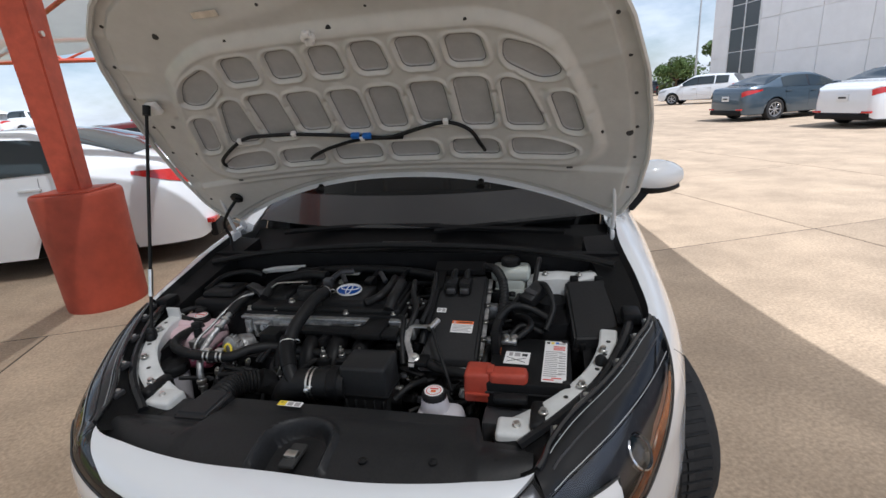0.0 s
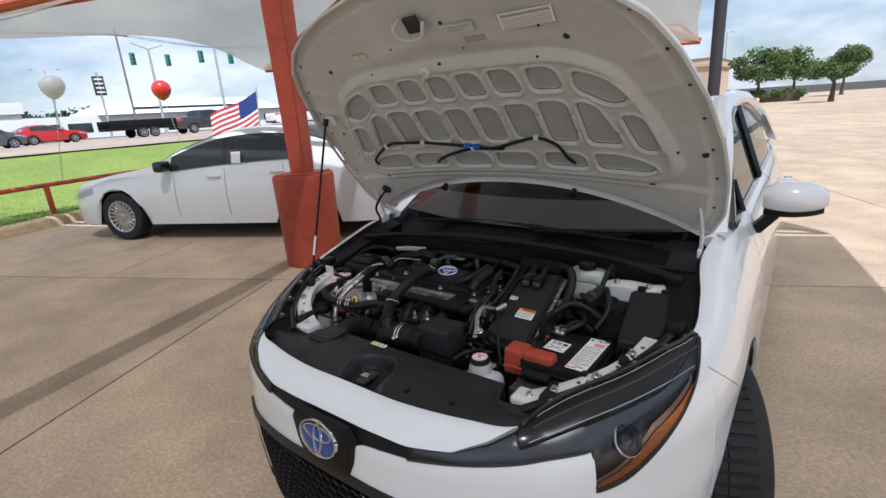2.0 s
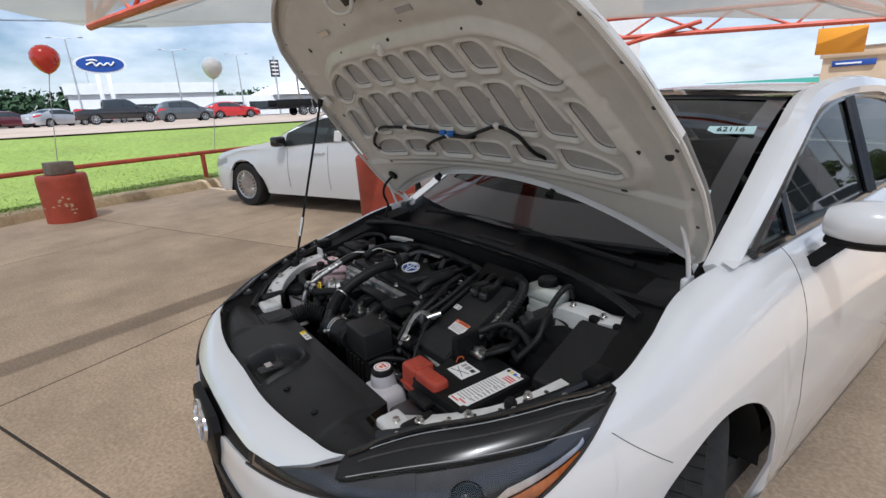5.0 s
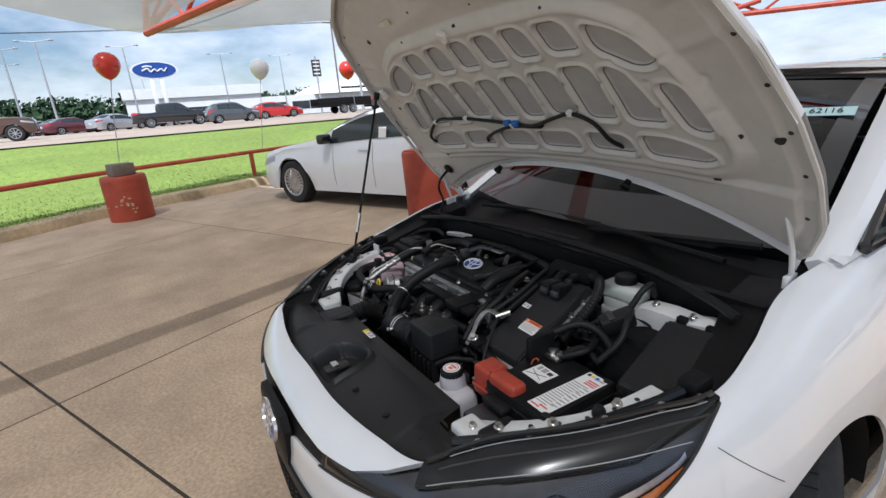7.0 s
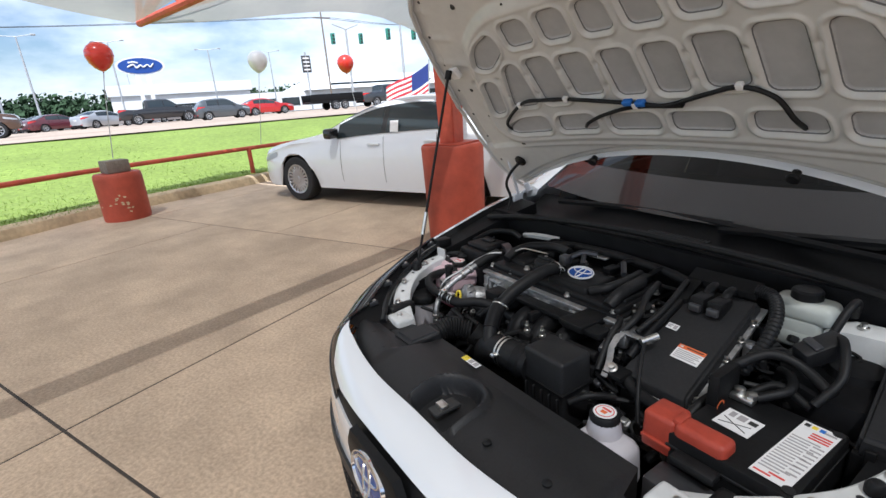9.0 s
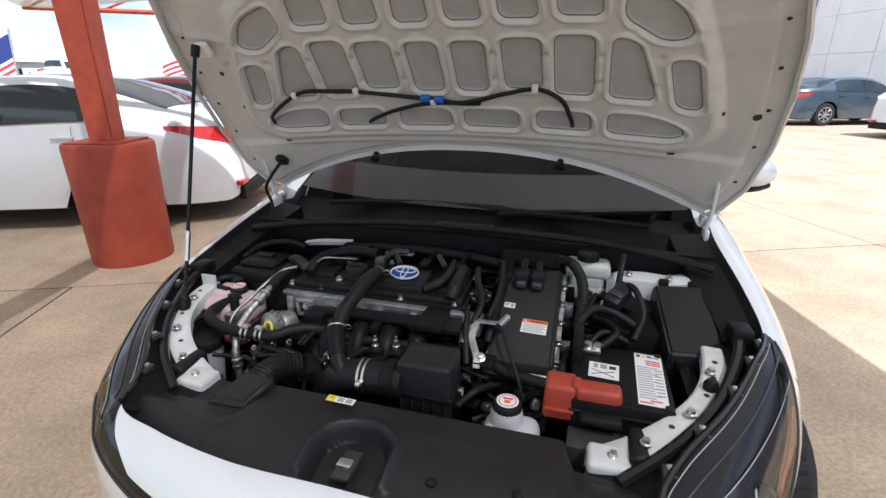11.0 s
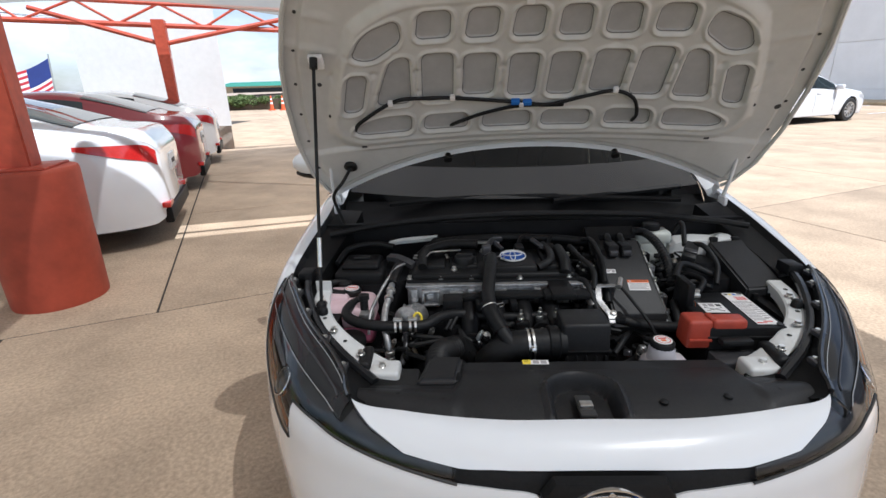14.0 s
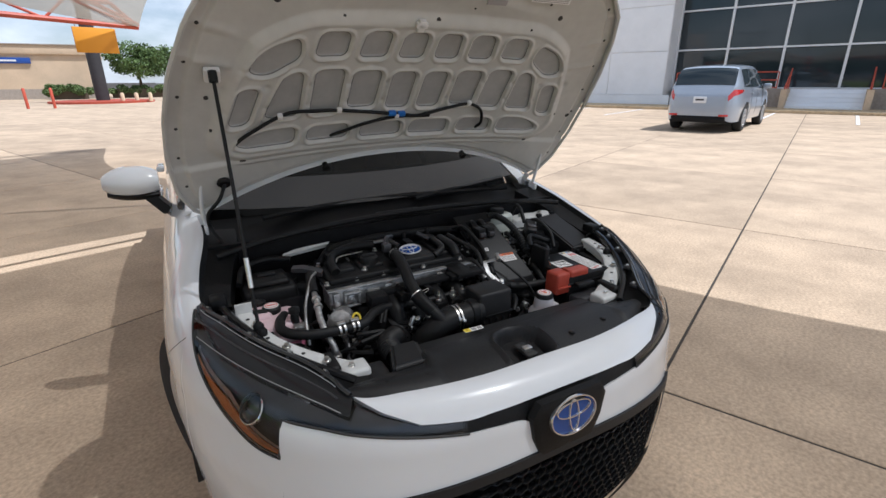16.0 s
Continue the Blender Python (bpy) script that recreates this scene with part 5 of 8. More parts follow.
# headlights
marker_rise = lambda q: 0.036 * min(1.0, max(0.0, (abs(q) - 4.0) / 1.2), max(0.0, (6.1 - abs(q)) / 1.1))
for s in (1, -1):
    top1 = strip(2.85 * s, 7.0 * s, lambda q: 0.62 if abs(q) < 5.6 else 0.62 + 0.3 * (abs(q) - 5.6) / 1.4, lambda q: 1.0, 60, 8, -0.001, 0.01)
    lamp = part("headlight", top1, M_LAMPDARK, sedan, "smoked black headlight with clear lens")
    inner = join(strip(1.38 * s, 3.97 * s, lambda q: level(q, soft_table(LAMP_LOW, abs(q)) + 0.001), lambda q: nose_low(q) if abs(q) < 2.85 else 0.62, 40, 8, -0.022))
    part("reflector", inner, M_LAMPIN, lamp, "grey reflector strip")
    bowl = strip(3.97 * s, 6.9 * s, lambda q: level(q, soft_table(LAMP_LOW_OUT, abs(q)) + 0.001), lambda q: max(0.62 if abs(q) < 5.6 else 0.62 + 0.3 * (abs(q) - 5.6) / 1.4, level(q, soft_table(LAMP_LOW_OUT, abs(q)) + 0.002)), 50, 8, -0.03)
    part("bowl", bowl, M_LAMPIN, lamp, "dark grey bowl")
    part("marker", strip(4.02 * s, 6.1 * s, lambda q: level(q, soft_table(LAMP_LOW_OUT, abs(q)) + 0.004), lambda q: level(q, soft_table(LAMP_LOW_OUT, abs(q)) + 0.006 + marker_rise(q)), 50, 3, -0.006, 0.008), M_AMBER, lamp, "amber side marker")
    part("light_guide", strip(4.0 * s, 6.2 * s, lambda q: level(q, soft_table(LAMP_LOW_OUT, abs(q)) + 0.009 + marker_rise(q)), lambda q: level(q, soft_table(LAMP_LOW_OUT, abs(q)) + 0.018 + 1.25 * marker_rise(q)), 40, 2, -0.014), M_STEEL, lamp, "pale light guide")
    p0, p1 = shell(4.62 * s, level(4.62, 0.705), -0.028), shell(4.62 * s, level(4.62, 0.705), 0.0)
    ax = (p1 - p0).normalized()
    bm = bmesh.new()
    add_loft(bm, [circle(p0, ax, 0.037, 28), circle(p0 + ax * 0.010, ax, 0.037, 28), circle(p0 + ax * 0.012, ax, 0.034, 28), circle(p0 + ax * 0.004, ax, 0.032, 28)], True, False)
    part("projector_ring", bm, M_CHROME, lamp, "chrome projector ring")
    bm = bmesh.new()
    add_loft(bm, [circle(p0 + ax * h, ax, r, 24) for r, h in ((0.033, 0.004), (0.028, 0.012), (0.016, 0.018), (0.003, 0.02))], True, False)
    part("projector_lens", bm, M_DARKGLASS, lamp, "dark projector lens")
    part("lens", join(strip(1.38 * s, 3.97 * s, lambda q: level(q, soft_table(LAMP_LOW, abs(q)) + 0.002), lambda q: nose_low(q) - 0.01 if abs(q) < 2.85 else 0.64, 40, 6, 0.001),
                      strip(3.97 * s, 6.9 * s, lambda q: level(q, soft_table(LAMP_LOW_OUT, abs(q)) + 0.002), lambda q: max(0.64 if abs(q) < 5.6 else 0.64 + 0.3 * (abs(q) - 5.6) / 1.4, level(q, soft_table(LAMP_LOW_OUT, abs(q)) + 0.003)), 50, 6, 0.002)), M_LENS, lamp, "clear lens")
    rim = [shell(q * s, 0.995, 0.004) for q in [2.9 + 4.05 * i / 24 for i in range(25)]]
    part("seal", tube(rim, 0.006, 6, 2), M_BLACKGLOSS, lamp)
    rim = [shell(q * s, 0.80, 0.0) for q in [3.1 + 3.6 * i / 24 for i in range(25)]]
    part("lens_ridge", tube(rim, 0.0022, 6, 2), M_LAMPIN, lamp)
    # Thin pale tubes stand in for highlights along the lens edges.
    for tt, w0, w1 in ((0.63, 3.0, 6.3), (0.93, 3.2, 6.8)):
        part("lens_highlight", tube([shell(q * s, tt, 0.0015) for q in [w0 + (w1 - w0) * i / 30 for i in range(31)]], 0.001, 6, 2), M_GALV, lamp, "thin pale line for the highlight on the moulded lens edge")
    for q in (3.5, 4.4, 5.3, 6.1, 6.7):
        tab = shell(q * s, 1.0, 0.0)
        part("lens_tab", box(tab.x - 0.011, tab.x + 0.011, tab.y - 0.005, tab.y + 0.025, tab.z - 0.012, tab.z + 0.001, 0.003), M_LAMPIN, lamp)
        part("lens_screw", turned([(0.006, 0), (0.006, 0.004), (0.002, 0.005)], (tab.x, tab.y + 0.014, tab.z + 0.001), n=10), M_STEEL, lamp)
    low = [shell(q * s, level(q, soft_table(LAMP_LOW, q)), 0.001) for q in [1.36 + 2.6 * i / 20 for i in range(21)]] + [shell(q * s, level(q, soft_table(LAMP_LOW_OUT, q)), 0.001) for q in [3.98 + 2.95 * i / 24 for i in range(25)]]
    part("gap", tube(low, 0.0032, 5, 1, 0, True), M_INK, lamp)

# sides: fender, doors, sills
for s in (1, -1):
    part("fender", join(strip(7.0 * s, 9.35 * s, arch_low, lambda q: 1.0, 60, 26, 0.0, 0.015), strip(9.35 * s, 10.27 * s, arch_low, lambda q: 1.0, 16, 26, 0.0, 0.01)), M_WHITE, sedan, "white painted fender")
    seam = [shell((6.62 + 0.96 * k / 10) * s, level(6.62 + 0.96 * k / 10, 0.781 - 0.106 * k / 10), 0.0002) for k in range(11)]
    part("panel_gap", tube(seam, 0.0009, 5, 1, 0, True), M_INK, sedan, "thin gap between bumper and fender")
    part("front_door", strip(10.278 * s, 11.635 * s, lambda q: -0.92, lambda q: 1.0, 24, 20, 0.0, 0.01), M_WHITE, sedan, "white door")
    part("rear_door", strip(11.65 * s, 12.7 * s, lambda q: -0.92, lambda q: 1.0, 20, 20, 0.0, 0.01), M_WHITE, sedan, "white door")
    part("quarter_panel", strip(12.73 * s, 15 * s, lambda q: -0.9, lambda q: 1.0, 24, 20, 0.0), M_WHITE, sedan)
    part("tail_light", strip(13.75 * s, 14.96 * s, lambda q: level(q, 0.80 + 0.06 * (15 - abs(q))), lambda q: level(q, 0.95), 16, 4, 0.006, 0.006), M_TAIL, sedan, "red tail light")
    part("sill", strip(9.6 * s, 12.8 * s, lambda q: -1.0, lambda q: -0.9, 20, 2, 0.006), M_WHITE, sedan)
    liner = bmesh.new()
    add_loft(liner, [[Vector((s * x, HUB_Y + r * math.cos(a), HUB_Z + r * math.sin(a))) for a in [math.pi * i / 20 for i in range(21)]] for x, r in ((0.86, 0.368), (0.60, 0.365), (0.58, 0.1))], False, False)
    part("wheel_liner", liner, M_RUBBER, sedan)
    w = wheel_thing(sedan, 0.79 if s > 0 else -0.752, HUB_Y, WHEEL_R, 0.205, s, 10, 22.0)
    bm = bmesh.new()
    for a in range(60):
        ang = 2 * math.pi * a / 60
        for x0, x1, lean in ((-0.098, -0.058, 0.5), (0.058, 0.098, -0.5), (-0.05, -0.008, 0.35), (0.008, 0.05, -0.35)):
            q = Matrix.Rotation(ang, 4, "X") @ Matrix.Rotation(lean, 4, "Z")
            add_box(bm, x0, x1, -0.0125, 0.0125, WHEEL_R - 0.012 - 9.0 * max(0, abs((x0 + x1) / 2) - 0.05) ** 2, WHEEL_R + 0.004 - 9.0 * max(0, abs((x0 + x1) / 2) - 0.05) ** 2, 0, 1, 0.1, Matrix.Rotation(ang, 4, "X") @ Matrix.Rotation(lean * 0.25, 4, "Y"))
    part("tread", bm, M_TYRE, w, "tread blocks", smooth=False)
    wheel_thing(sedan, s * 0.775, HUB_Y + 2.70, WHEEL_R, 0.205, s, 10)
    for yy in (2.35, 3.25):
        x = 0.888
        part("door_handle", box(min(s * (x - 0.02), s * (x + 0.03)), max(s * (x - 0.02), s * (x + 0.03)), yy - 0.11, yy + 0.11, 0.83, 0.862, 0.012), M_WHITE, sedan)
    # mirror
    rings = []
    for k in range(11):
        a = k / 10
        x = 0.845 + 0.205 * a
        sc = math.sin(math.pi * (0.12 + 0.83 * a)) ** 0.5
        rings.append([Vector((s * x, 1.60 + 0.05 * a + 0.085 * sc * math.cos(t) * (1.0 if math.cos(t) < 0 else 0.35), 1.035 - 0.005 * a + 0.068 * sc * math.sin(t))) for t in [2 * math.pi * i / 20 for i in range(20)]])
    mir = part("wing_mirror", loft(rings), M_WHITE, sedan, "white wing mirror shell")
    rings = []
    for k in range(9):
        a = k / 8
        x = 0.85 + 0.19 * a
        sc = math.sin(math.pi * (0.12 + 0.82 * a)) ** 0.5
        rings.append([Vector((s * x, 1.605 + 0.05 * a + 0.075 * sc * math.cos(t) * (1.0 if math.cos(t) < 0 else 0.3), 0.985 + 0.028 * sc * math.sin(t))) for t in [2 * math.pi * i / 14 for i in range(14)]])
    part("mirror_base", loft(rings), M_BLACKPLASTIC, mir, "black lower shell")
    part("mirror_foot", loft([[(s * (0.80 + dx), 1.60 + dy, 0.90 + dz) for dx, dy, dz in ((0, -0.05, 0), (0.05, -0.05, 0), (0.05, 0.04, 0), (0, 0.04, 0))], [(s * (0.87 + dx), 1.61 + dy, 0.985 + dz) for dx, dy, dz in ((0, -0.05, 0), (0.05, -0.05, 0), (0.05, 0.04, 0), (0, 0.04, 0))]]), M_BLACKPLASTIC, mir)

# cabin
SCR = lambda u, v: Vector((u * (0.685 - 0.165 * v), (1.10 + 0.10 * u * u) * (1 - v) + (1.95 + 0.19 * u * u) * v, (0.955 + 0.02 * u * u) * (1 - v) + (1.405 - 0.03 * u * u) * v + 0.05 * math.sin(math.pi * v)))


def grid_bm(fn, nu, nv, u0=0.0, u1=1.0, v0=0.0, v1=1.0):
    bm = bmesh.new()
    g = [[bm.verts.new(fn(u0 + (u1 - u0) * i / nu, v0 + (v1 - v0) * j / nv)) for j in range(nv + 1)] for i in range(nu + 1)]
    for a, b in zip(g, g[1:]):
        for j in range(nv):
            bm.faces.new((a[j], b[j], b[j + 1], a[j + 1]))
    return bm


scr = part("windscreen", grid_bm(SCR, 28, 16, -1, 1, 0, 1), M_SCREEN, sedan, "tinted windscreen with dark border")
scr.visible_shadow = False
edge_fn = lambda u, v: SCR(u, v) + Vector((0, -0.004, 0.003))
part("screen_border", join(grid_bm(edge_fn, 28, 3, -1, 1, 0, 0.16), grid_bm(edge_fn, 3, 16, -1.0, -0.90, 0, 1), grid_bm(edge_fn, 3, 16, 0.90, 1.0, 0, 1), grid_bm(edge_fn, 28, 2, -1, 1, 0.95, 1.0)), M_BLACKGLOSS, sedan, "black printed border")
ROOF = lambda u, v: Vector((u * (0.525 + 0.085 * min(1.0, 3.0 * v) ** 0.6), 1.95 + 0.19 * u * u * (1 - v) + 1.40 * v, 1.405 - 0.03 * u * u + 0.045 * math.sin(math.pi * (0.1 + 0.75 * v)) - 0.06 * v * v + 0.01))
part("roof", grid_bm(ROOF, 24, 16, -1, 1, 0, 1), M_WHITE, sedan, "white roof")
part("rear_screen", grid_bm(lambda u, v: Vector((u * (0.60 + 0.05 * v), 3.35 + 0.6 * v, 1.365 - 0.03 * u * u - 0.30 * v)), 16, 8, -1, 1), M_SCREEN, sedan)
part("boot_lid", grid_bm(lambda u, v: Vector((u * 0.72, 3.93 + 0.55 * v, 1.06 - 0.02 * v - 0.03 * u * u)), 12, 6, -1, 1), M_WHITE, sedan)
for s in (1, -1):
    pil = [(0.722, 1.16, 0.955), (0.693, 1.42, 1.10), (0.648, 1.74, 1.265), (0.592, 2.10, 1.388), (0.605, 2.5, 1.428), (0.625, 3.0, 1.40), (0.66, 3.5, 1.30), (0.73, 4.0, 1.08)]
    c = curve_points([(s * x, y, z) for x, y, z in pil], 6)
    bm = bmesh.new()
    rings = []
    for i, p in enumerate(c):
        k = i / (len(c) - 1)
        wdt = 0.044 + 0.012 * math.sin(math.pi * k)
        rings.append([p + Vector((s * (a * wdt + 0.016), 0, b * wdt)) for a, b in ((-0.9, 0.12), (-0.3, 0.42), (0.35, 0.25), (0.8, -0.35), (0.75, -0.8), (0.2, -0.7), (-0.6, -0.4))])
    add_loft(bm, rings)
    part("roof_pillar", bm, M_WHITE, sedan, "white pillar and roof rail")

    def side_glass(u, v, s=s):
        y = 1.27 + 2.13 * u
        top = soft_table([(1.27, 0.995), (1.5, 1.10), (1.75, 1.215), (2.04, 1.325), (2.5, 1.372), (3.0, 1.345), (3.4, 1.25)], y)
        zz = 0.985 + 0.03 * u + (top - 0.985 - 0.03 * u) * v
        return Vector((s * (0.775 - (zz - 0.985) * 0.36 + 0.004), y, zz))

    gw = part("side_window", grid_bm(side_glass, 24, 8, 0.0, 1.0), M_GLASS, sedan, "tinted side glass")
    gw.visible_shadow = False
    part("window_frame", join(tube([side_glass(u / 20, 0.0) for u in range(21)], 0.013, 6, 1, 0, True), tube([side_glass(u / 20, 1.0) for u in range(21)], 0.013, 6, 1, 0, True)), M_BLACKGLOSS, sedan)
    for u in (0.12, 0.50, 0.53):
        part("window_post", tube([side_glass(u, v / 6) + Vector((s * 0.004, 0, 0)) for v in range(7)], 0.016, 6, 1, 0, True), M_BLACKGLOSS, sedan)
    part("belt_panel", grid_bm(lambda u, v, s=s: Vector((s * (0.775 - 0.03 * v), 1.16 + 2.52 * u, 0.972 + 0.03 * u + 0.012 * v)), 16, 2), M_WHITE, sedan)
back = lambda u, v: shell(15, -0.95 + 1.95 * v).lerp(shell(-15, -0.95 + 1.95 * v), u) + Vector((0, 0.07 * (1 - (2 * u - 1) ** 2), 0))
part("rear_bumper", grid_bm(back, 20, 16), M_WHITE, sedan, "white rear bumper and boot end")
part("boot_floor", grid_bm(lambda u, v: shell(15, 1.0).lerp(shell(-15, 1.0), u) * v + Vector((0.72 - 1.44 * u, 3.93, 1.045)) * (1 - v) + Vector((0, 0, -0.012)), 12, 6), M_INTERIOR, sedan)
part("dashboard", box(-0.68, 0.68, 1.35, 1.75, 0.72, 0.985, 0.06, 3), M_INTERIOR, sedan, "dark dashboard")
part("floor_pan", box(-0.8, 0.8, 1.0, 4.3, 0.2, 0.30), M_INTERIOR, sedan)
bm = bmesh.new()
add_tube(bm, [Vector((0.36 + 0.18 * math.cos(a), 1.88 + 0.05 * math.sin(a), 0.95 + 0.17 * math.sin(a))) for a in [2 * math.pi * i / 16 for i in range(17)]], 0.016, 8, 2)
part("steering_wheel", bm, M_INTERIOR, sedan)
for sx in (-0.36, 0.36):
    part("seat_back", box(sx - 0.25, sx + 0.25, 2.35, 2.52, 0.45, 1.12, 0.06, 3, 0.15), M_INTERIOR, sedan)
    part("headrest", box(sx - 0.13, sx + 0.13, 2.40, 2.50, 1.13, 1.32, 0.04, 3), M_INTERIOR, sedan)
part("rear_view_mirror", box(-0.12, 0.12, 1.74, 1.78, 1.28, 1.35, 0.02), M_INTERIOR, sedan)
stk = part("stock_sticker", box(-0.075, 0.075, -0.001, 0.001, -0.022, 0.022), M_CYAN, sedan, "pale blue stock sticker reading 62116")
stk.matrix_basis = Matrix.Translation(SCR(0.84, 0.62) + Vector((0, -0.006, 0.006))) @ pose(0, 0, 0, -58, 0, 10)
tb = text_bm("62116", 0.036)
tb.transform(pose(0, -0.003, 0, 90, 0, 0))
part("sticker_number", tb, M_INK, stk, "black number 62116", smooth=False)

ins = part("inspection_sticker", box(-0.04, 0.04, -0.001, 0.001, -0.035, 0.035), M_LABEL, sedan, "white sticker with a blue top and red numeral bar")
ins.matrix_basis = Matrix.Translation(SCR(0.86, 0.22) + Vector((0, -0.007, 0.006))) @ pose(0, 0, 0, -50, 0, 12)
part("print", box(-0.04, 0.04, -0.002, -0.001, 0.012, 0.035), M_CYAN, ins)
part("print", box(-0.03, 0.005, -0.002, -0.001, -0.028, -0.004), M_ORANGE, ins)
part("print", box(0.012, 0.034, -0.002, -0.001, -0.026, -0.002), M_INKGREY, ins)

# cowl, weather strip, wipers
cowl = lambda u, v: Vector((u * (0.69 + 0.02 * v), (0.955 - 0.05 * u * u) * (1 - v) + (1.115 + 0.10 * u * u) * v, 0.918 - 0.02 * u * u + 0.035 * v - 0.035 * math.sin(math.pi * v)))
part("cowl_panel", grid_bm(cowl, 30, 8, -1, 1), M_BLACKPLASTIC, sedan, "black plastic cowl panel")
part("weather_strip", tube([(-0.70, 0.885, 0.895), (-0.5, 0.925, 0.918), (-0.2, 0.955, 0.932), (0.1, 0.958, 0.934), (0.4, 0.94, 0.928), (0.6, 0.90, 0.915), (0.70, 0.86, 0.905)], 0.011, 8, 8), M_RUBBER, sedan, "black rubber seal")
for i in range(18):
    bmv = box(-0.09 + i * 0.0105, -0.085 + i * 0.0105, 1.03, 1.055, 0.916, 0.921)
    part("cowl_vent_slot", bmv, M_INK, sedan)
for pts in (((-0.52, 1.10, 0.945), (-0.25, 1.12, 0.958), (0.12, 1.11, 0.962)), ((0.10, 1.08, 0.95), (0.32, 1.12, 0.962), (0.60, 1.16, 0.978)), ((0.56, 1.06, 0.95), (0.3, 1.09, 0.955), (0.0, 1.115, 0.962))):
    part("wiper", tube(pts, 0.011, 6, 6), M_RUBBER, sedan, "black wiper arm")

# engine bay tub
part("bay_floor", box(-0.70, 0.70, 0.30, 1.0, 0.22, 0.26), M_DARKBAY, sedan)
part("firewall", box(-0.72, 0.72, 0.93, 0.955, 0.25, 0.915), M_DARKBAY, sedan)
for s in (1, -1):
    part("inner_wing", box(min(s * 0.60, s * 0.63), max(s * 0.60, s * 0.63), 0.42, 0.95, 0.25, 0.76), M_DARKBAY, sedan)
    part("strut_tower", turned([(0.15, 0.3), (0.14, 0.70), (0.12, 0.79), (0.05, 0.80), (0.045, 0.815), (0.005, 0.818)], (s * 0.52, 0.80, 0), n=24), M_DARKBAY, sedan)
    trim = bmesh.new()
    rows = []
    for i in range(25):
        q = 7.0 + 2.3 * i / 24
        a = shell(q * s, 1.0, -0.002)
        b = a + Vector((-s * 0.012, 0, -0.018))
        wdt = 0.075 + 0.03 * i / 24
        c = a + Vector((-s * wdt, 0.0, -0.026))
        d = c + Vector((-s * 0.004, 0, -0.05))
        rows.append([a, b, c, d])
    add_loft(trim, rows, False, False)
    part("wing_trim", trim, M_BLACKPLASTIC, sedan, "black plastic wing trim")
    part("hinge_cover", box(min(s * 0.70, s * 0.745), max(s * 0.70, s * 0.745), 0.64, 0.70, 0.815, 0.85, 0.008), M_BLACKPLASTIC, sedan)
    part("hood_hinge", tube([(s * 0.712, 1.06, 0.955), (s * 0.714, 1.035, 1.03), (s * 0.706, 1.00, 1.12)], 0.0065, 8, 6), M_WHITE, sedan, "white hinge arm")
    part("hinge_plate", box(min(s * 0.705, s * 0.718), max(s * 0.705, s * 0.718), 1.03, 1.08, 0.92, 0.96, 0.004), M_WHITE, sedan)

# radiator cover, front
COVER_F = [(-0.52, 0.195), (-0.40, 0.155), (-0.25, 0.128), (0, 0.118), (0.25, 0.128), (0.40, 0.155), (0.52, 0.195)]


def cover(u, v):
    x = u * 0.49
    y0, y1 = soft_table(COVER_F, x), lerp_table([(-0.52, 0.255), (-0.278, 0.256), (-0.256, 0.345), (0.365, 0.345), (0.385, 0.275), (0.52, 0.262)], x)
    y = y0 + (y1 - y0) * v
    z = 0.728 + 0.014 * math.sin(math.pi * min(1, v * 1.2)) - 0.012 * (1 - v) ** 4 - 0.02 * max(0, v - 0.85)
    d = math.hypot(x, max(0.0, y - 0.198))
    ease = max(0.0, min(1.0, (y - y0 - 0.012) / 0.012))
    if d < 0.070:
        z -= 0.034 * min(1, (0.070 - d) / 0.010) * ease
    elif d < 0.090:
        z += 0.010 * math.sin(math.pi * (d - 0.070) / 0.020) * ease
    return Vector((x, y, z))


part("radiator_cover", grid_bm(cover, 150, 70, -1, 1), M_COVER, sedan, "black plastic radiator cover")
part("cover_skirt", grid_bm(lambda u, v: Vector((0.056 + u * 0.308, 0.345 + 0.004 * v, 0.726 - 0.30 * v)), 8, 2, -1, 1), M_COVER, sedan)
slot = part("latch_slot", box(-0.018, 0.018, 0.145, 0.215, 0.715, 0.7265, 0.006), M_INK, sedan)
part("latch", box(-0.014, 0.014, 0.165, 0.185, 0.722, 0.734, 0.003), M_STEEL, sedan, "steel hood latch")
for x in (-0.40, -0.30, 0.16, 0.30, 0.42):
    part("cover_clip", turned([(0.009, 0), (0.009, 0.004), (0.004, 0.006)], (x, 0.165 + 0.25 * x * x, 0.735), n=12), M_RUBBER, sedan)


def label_plate(parent, w, h, m, mat, bars, label):
    """A flat printed label with coloured bars where its writing cannot be read."""
    lb = part("label", box(-w / 2, w / 2, -h / 2, h / 2, 0, 0.0008), mat, parent, label)
    lb.matrix_basis = m
    for x0, x1, y0, y1, mm in bars:
        part("print", box(x0 * w, x1 * w, y0 * h, y1 * h, 0.0008, 0.0014), mm, lb)
    return lb


label_plate(sedan, 0.062, 0.017, pose(-0.083, 0.318, 0.7415, 2, 0, -1), M_LABEL, [(-0.5, -0.18, -0.5, 0.5, M_YELLOW), (-0.42, -0.28, -0.1, 0.35, M_INK), (-0.1, 0.12, -0.35, 0.35, M_INKGREY), (0.2, 0.42, -0.35, 0.35, M_INKGREY)], "yellow and white warning label")

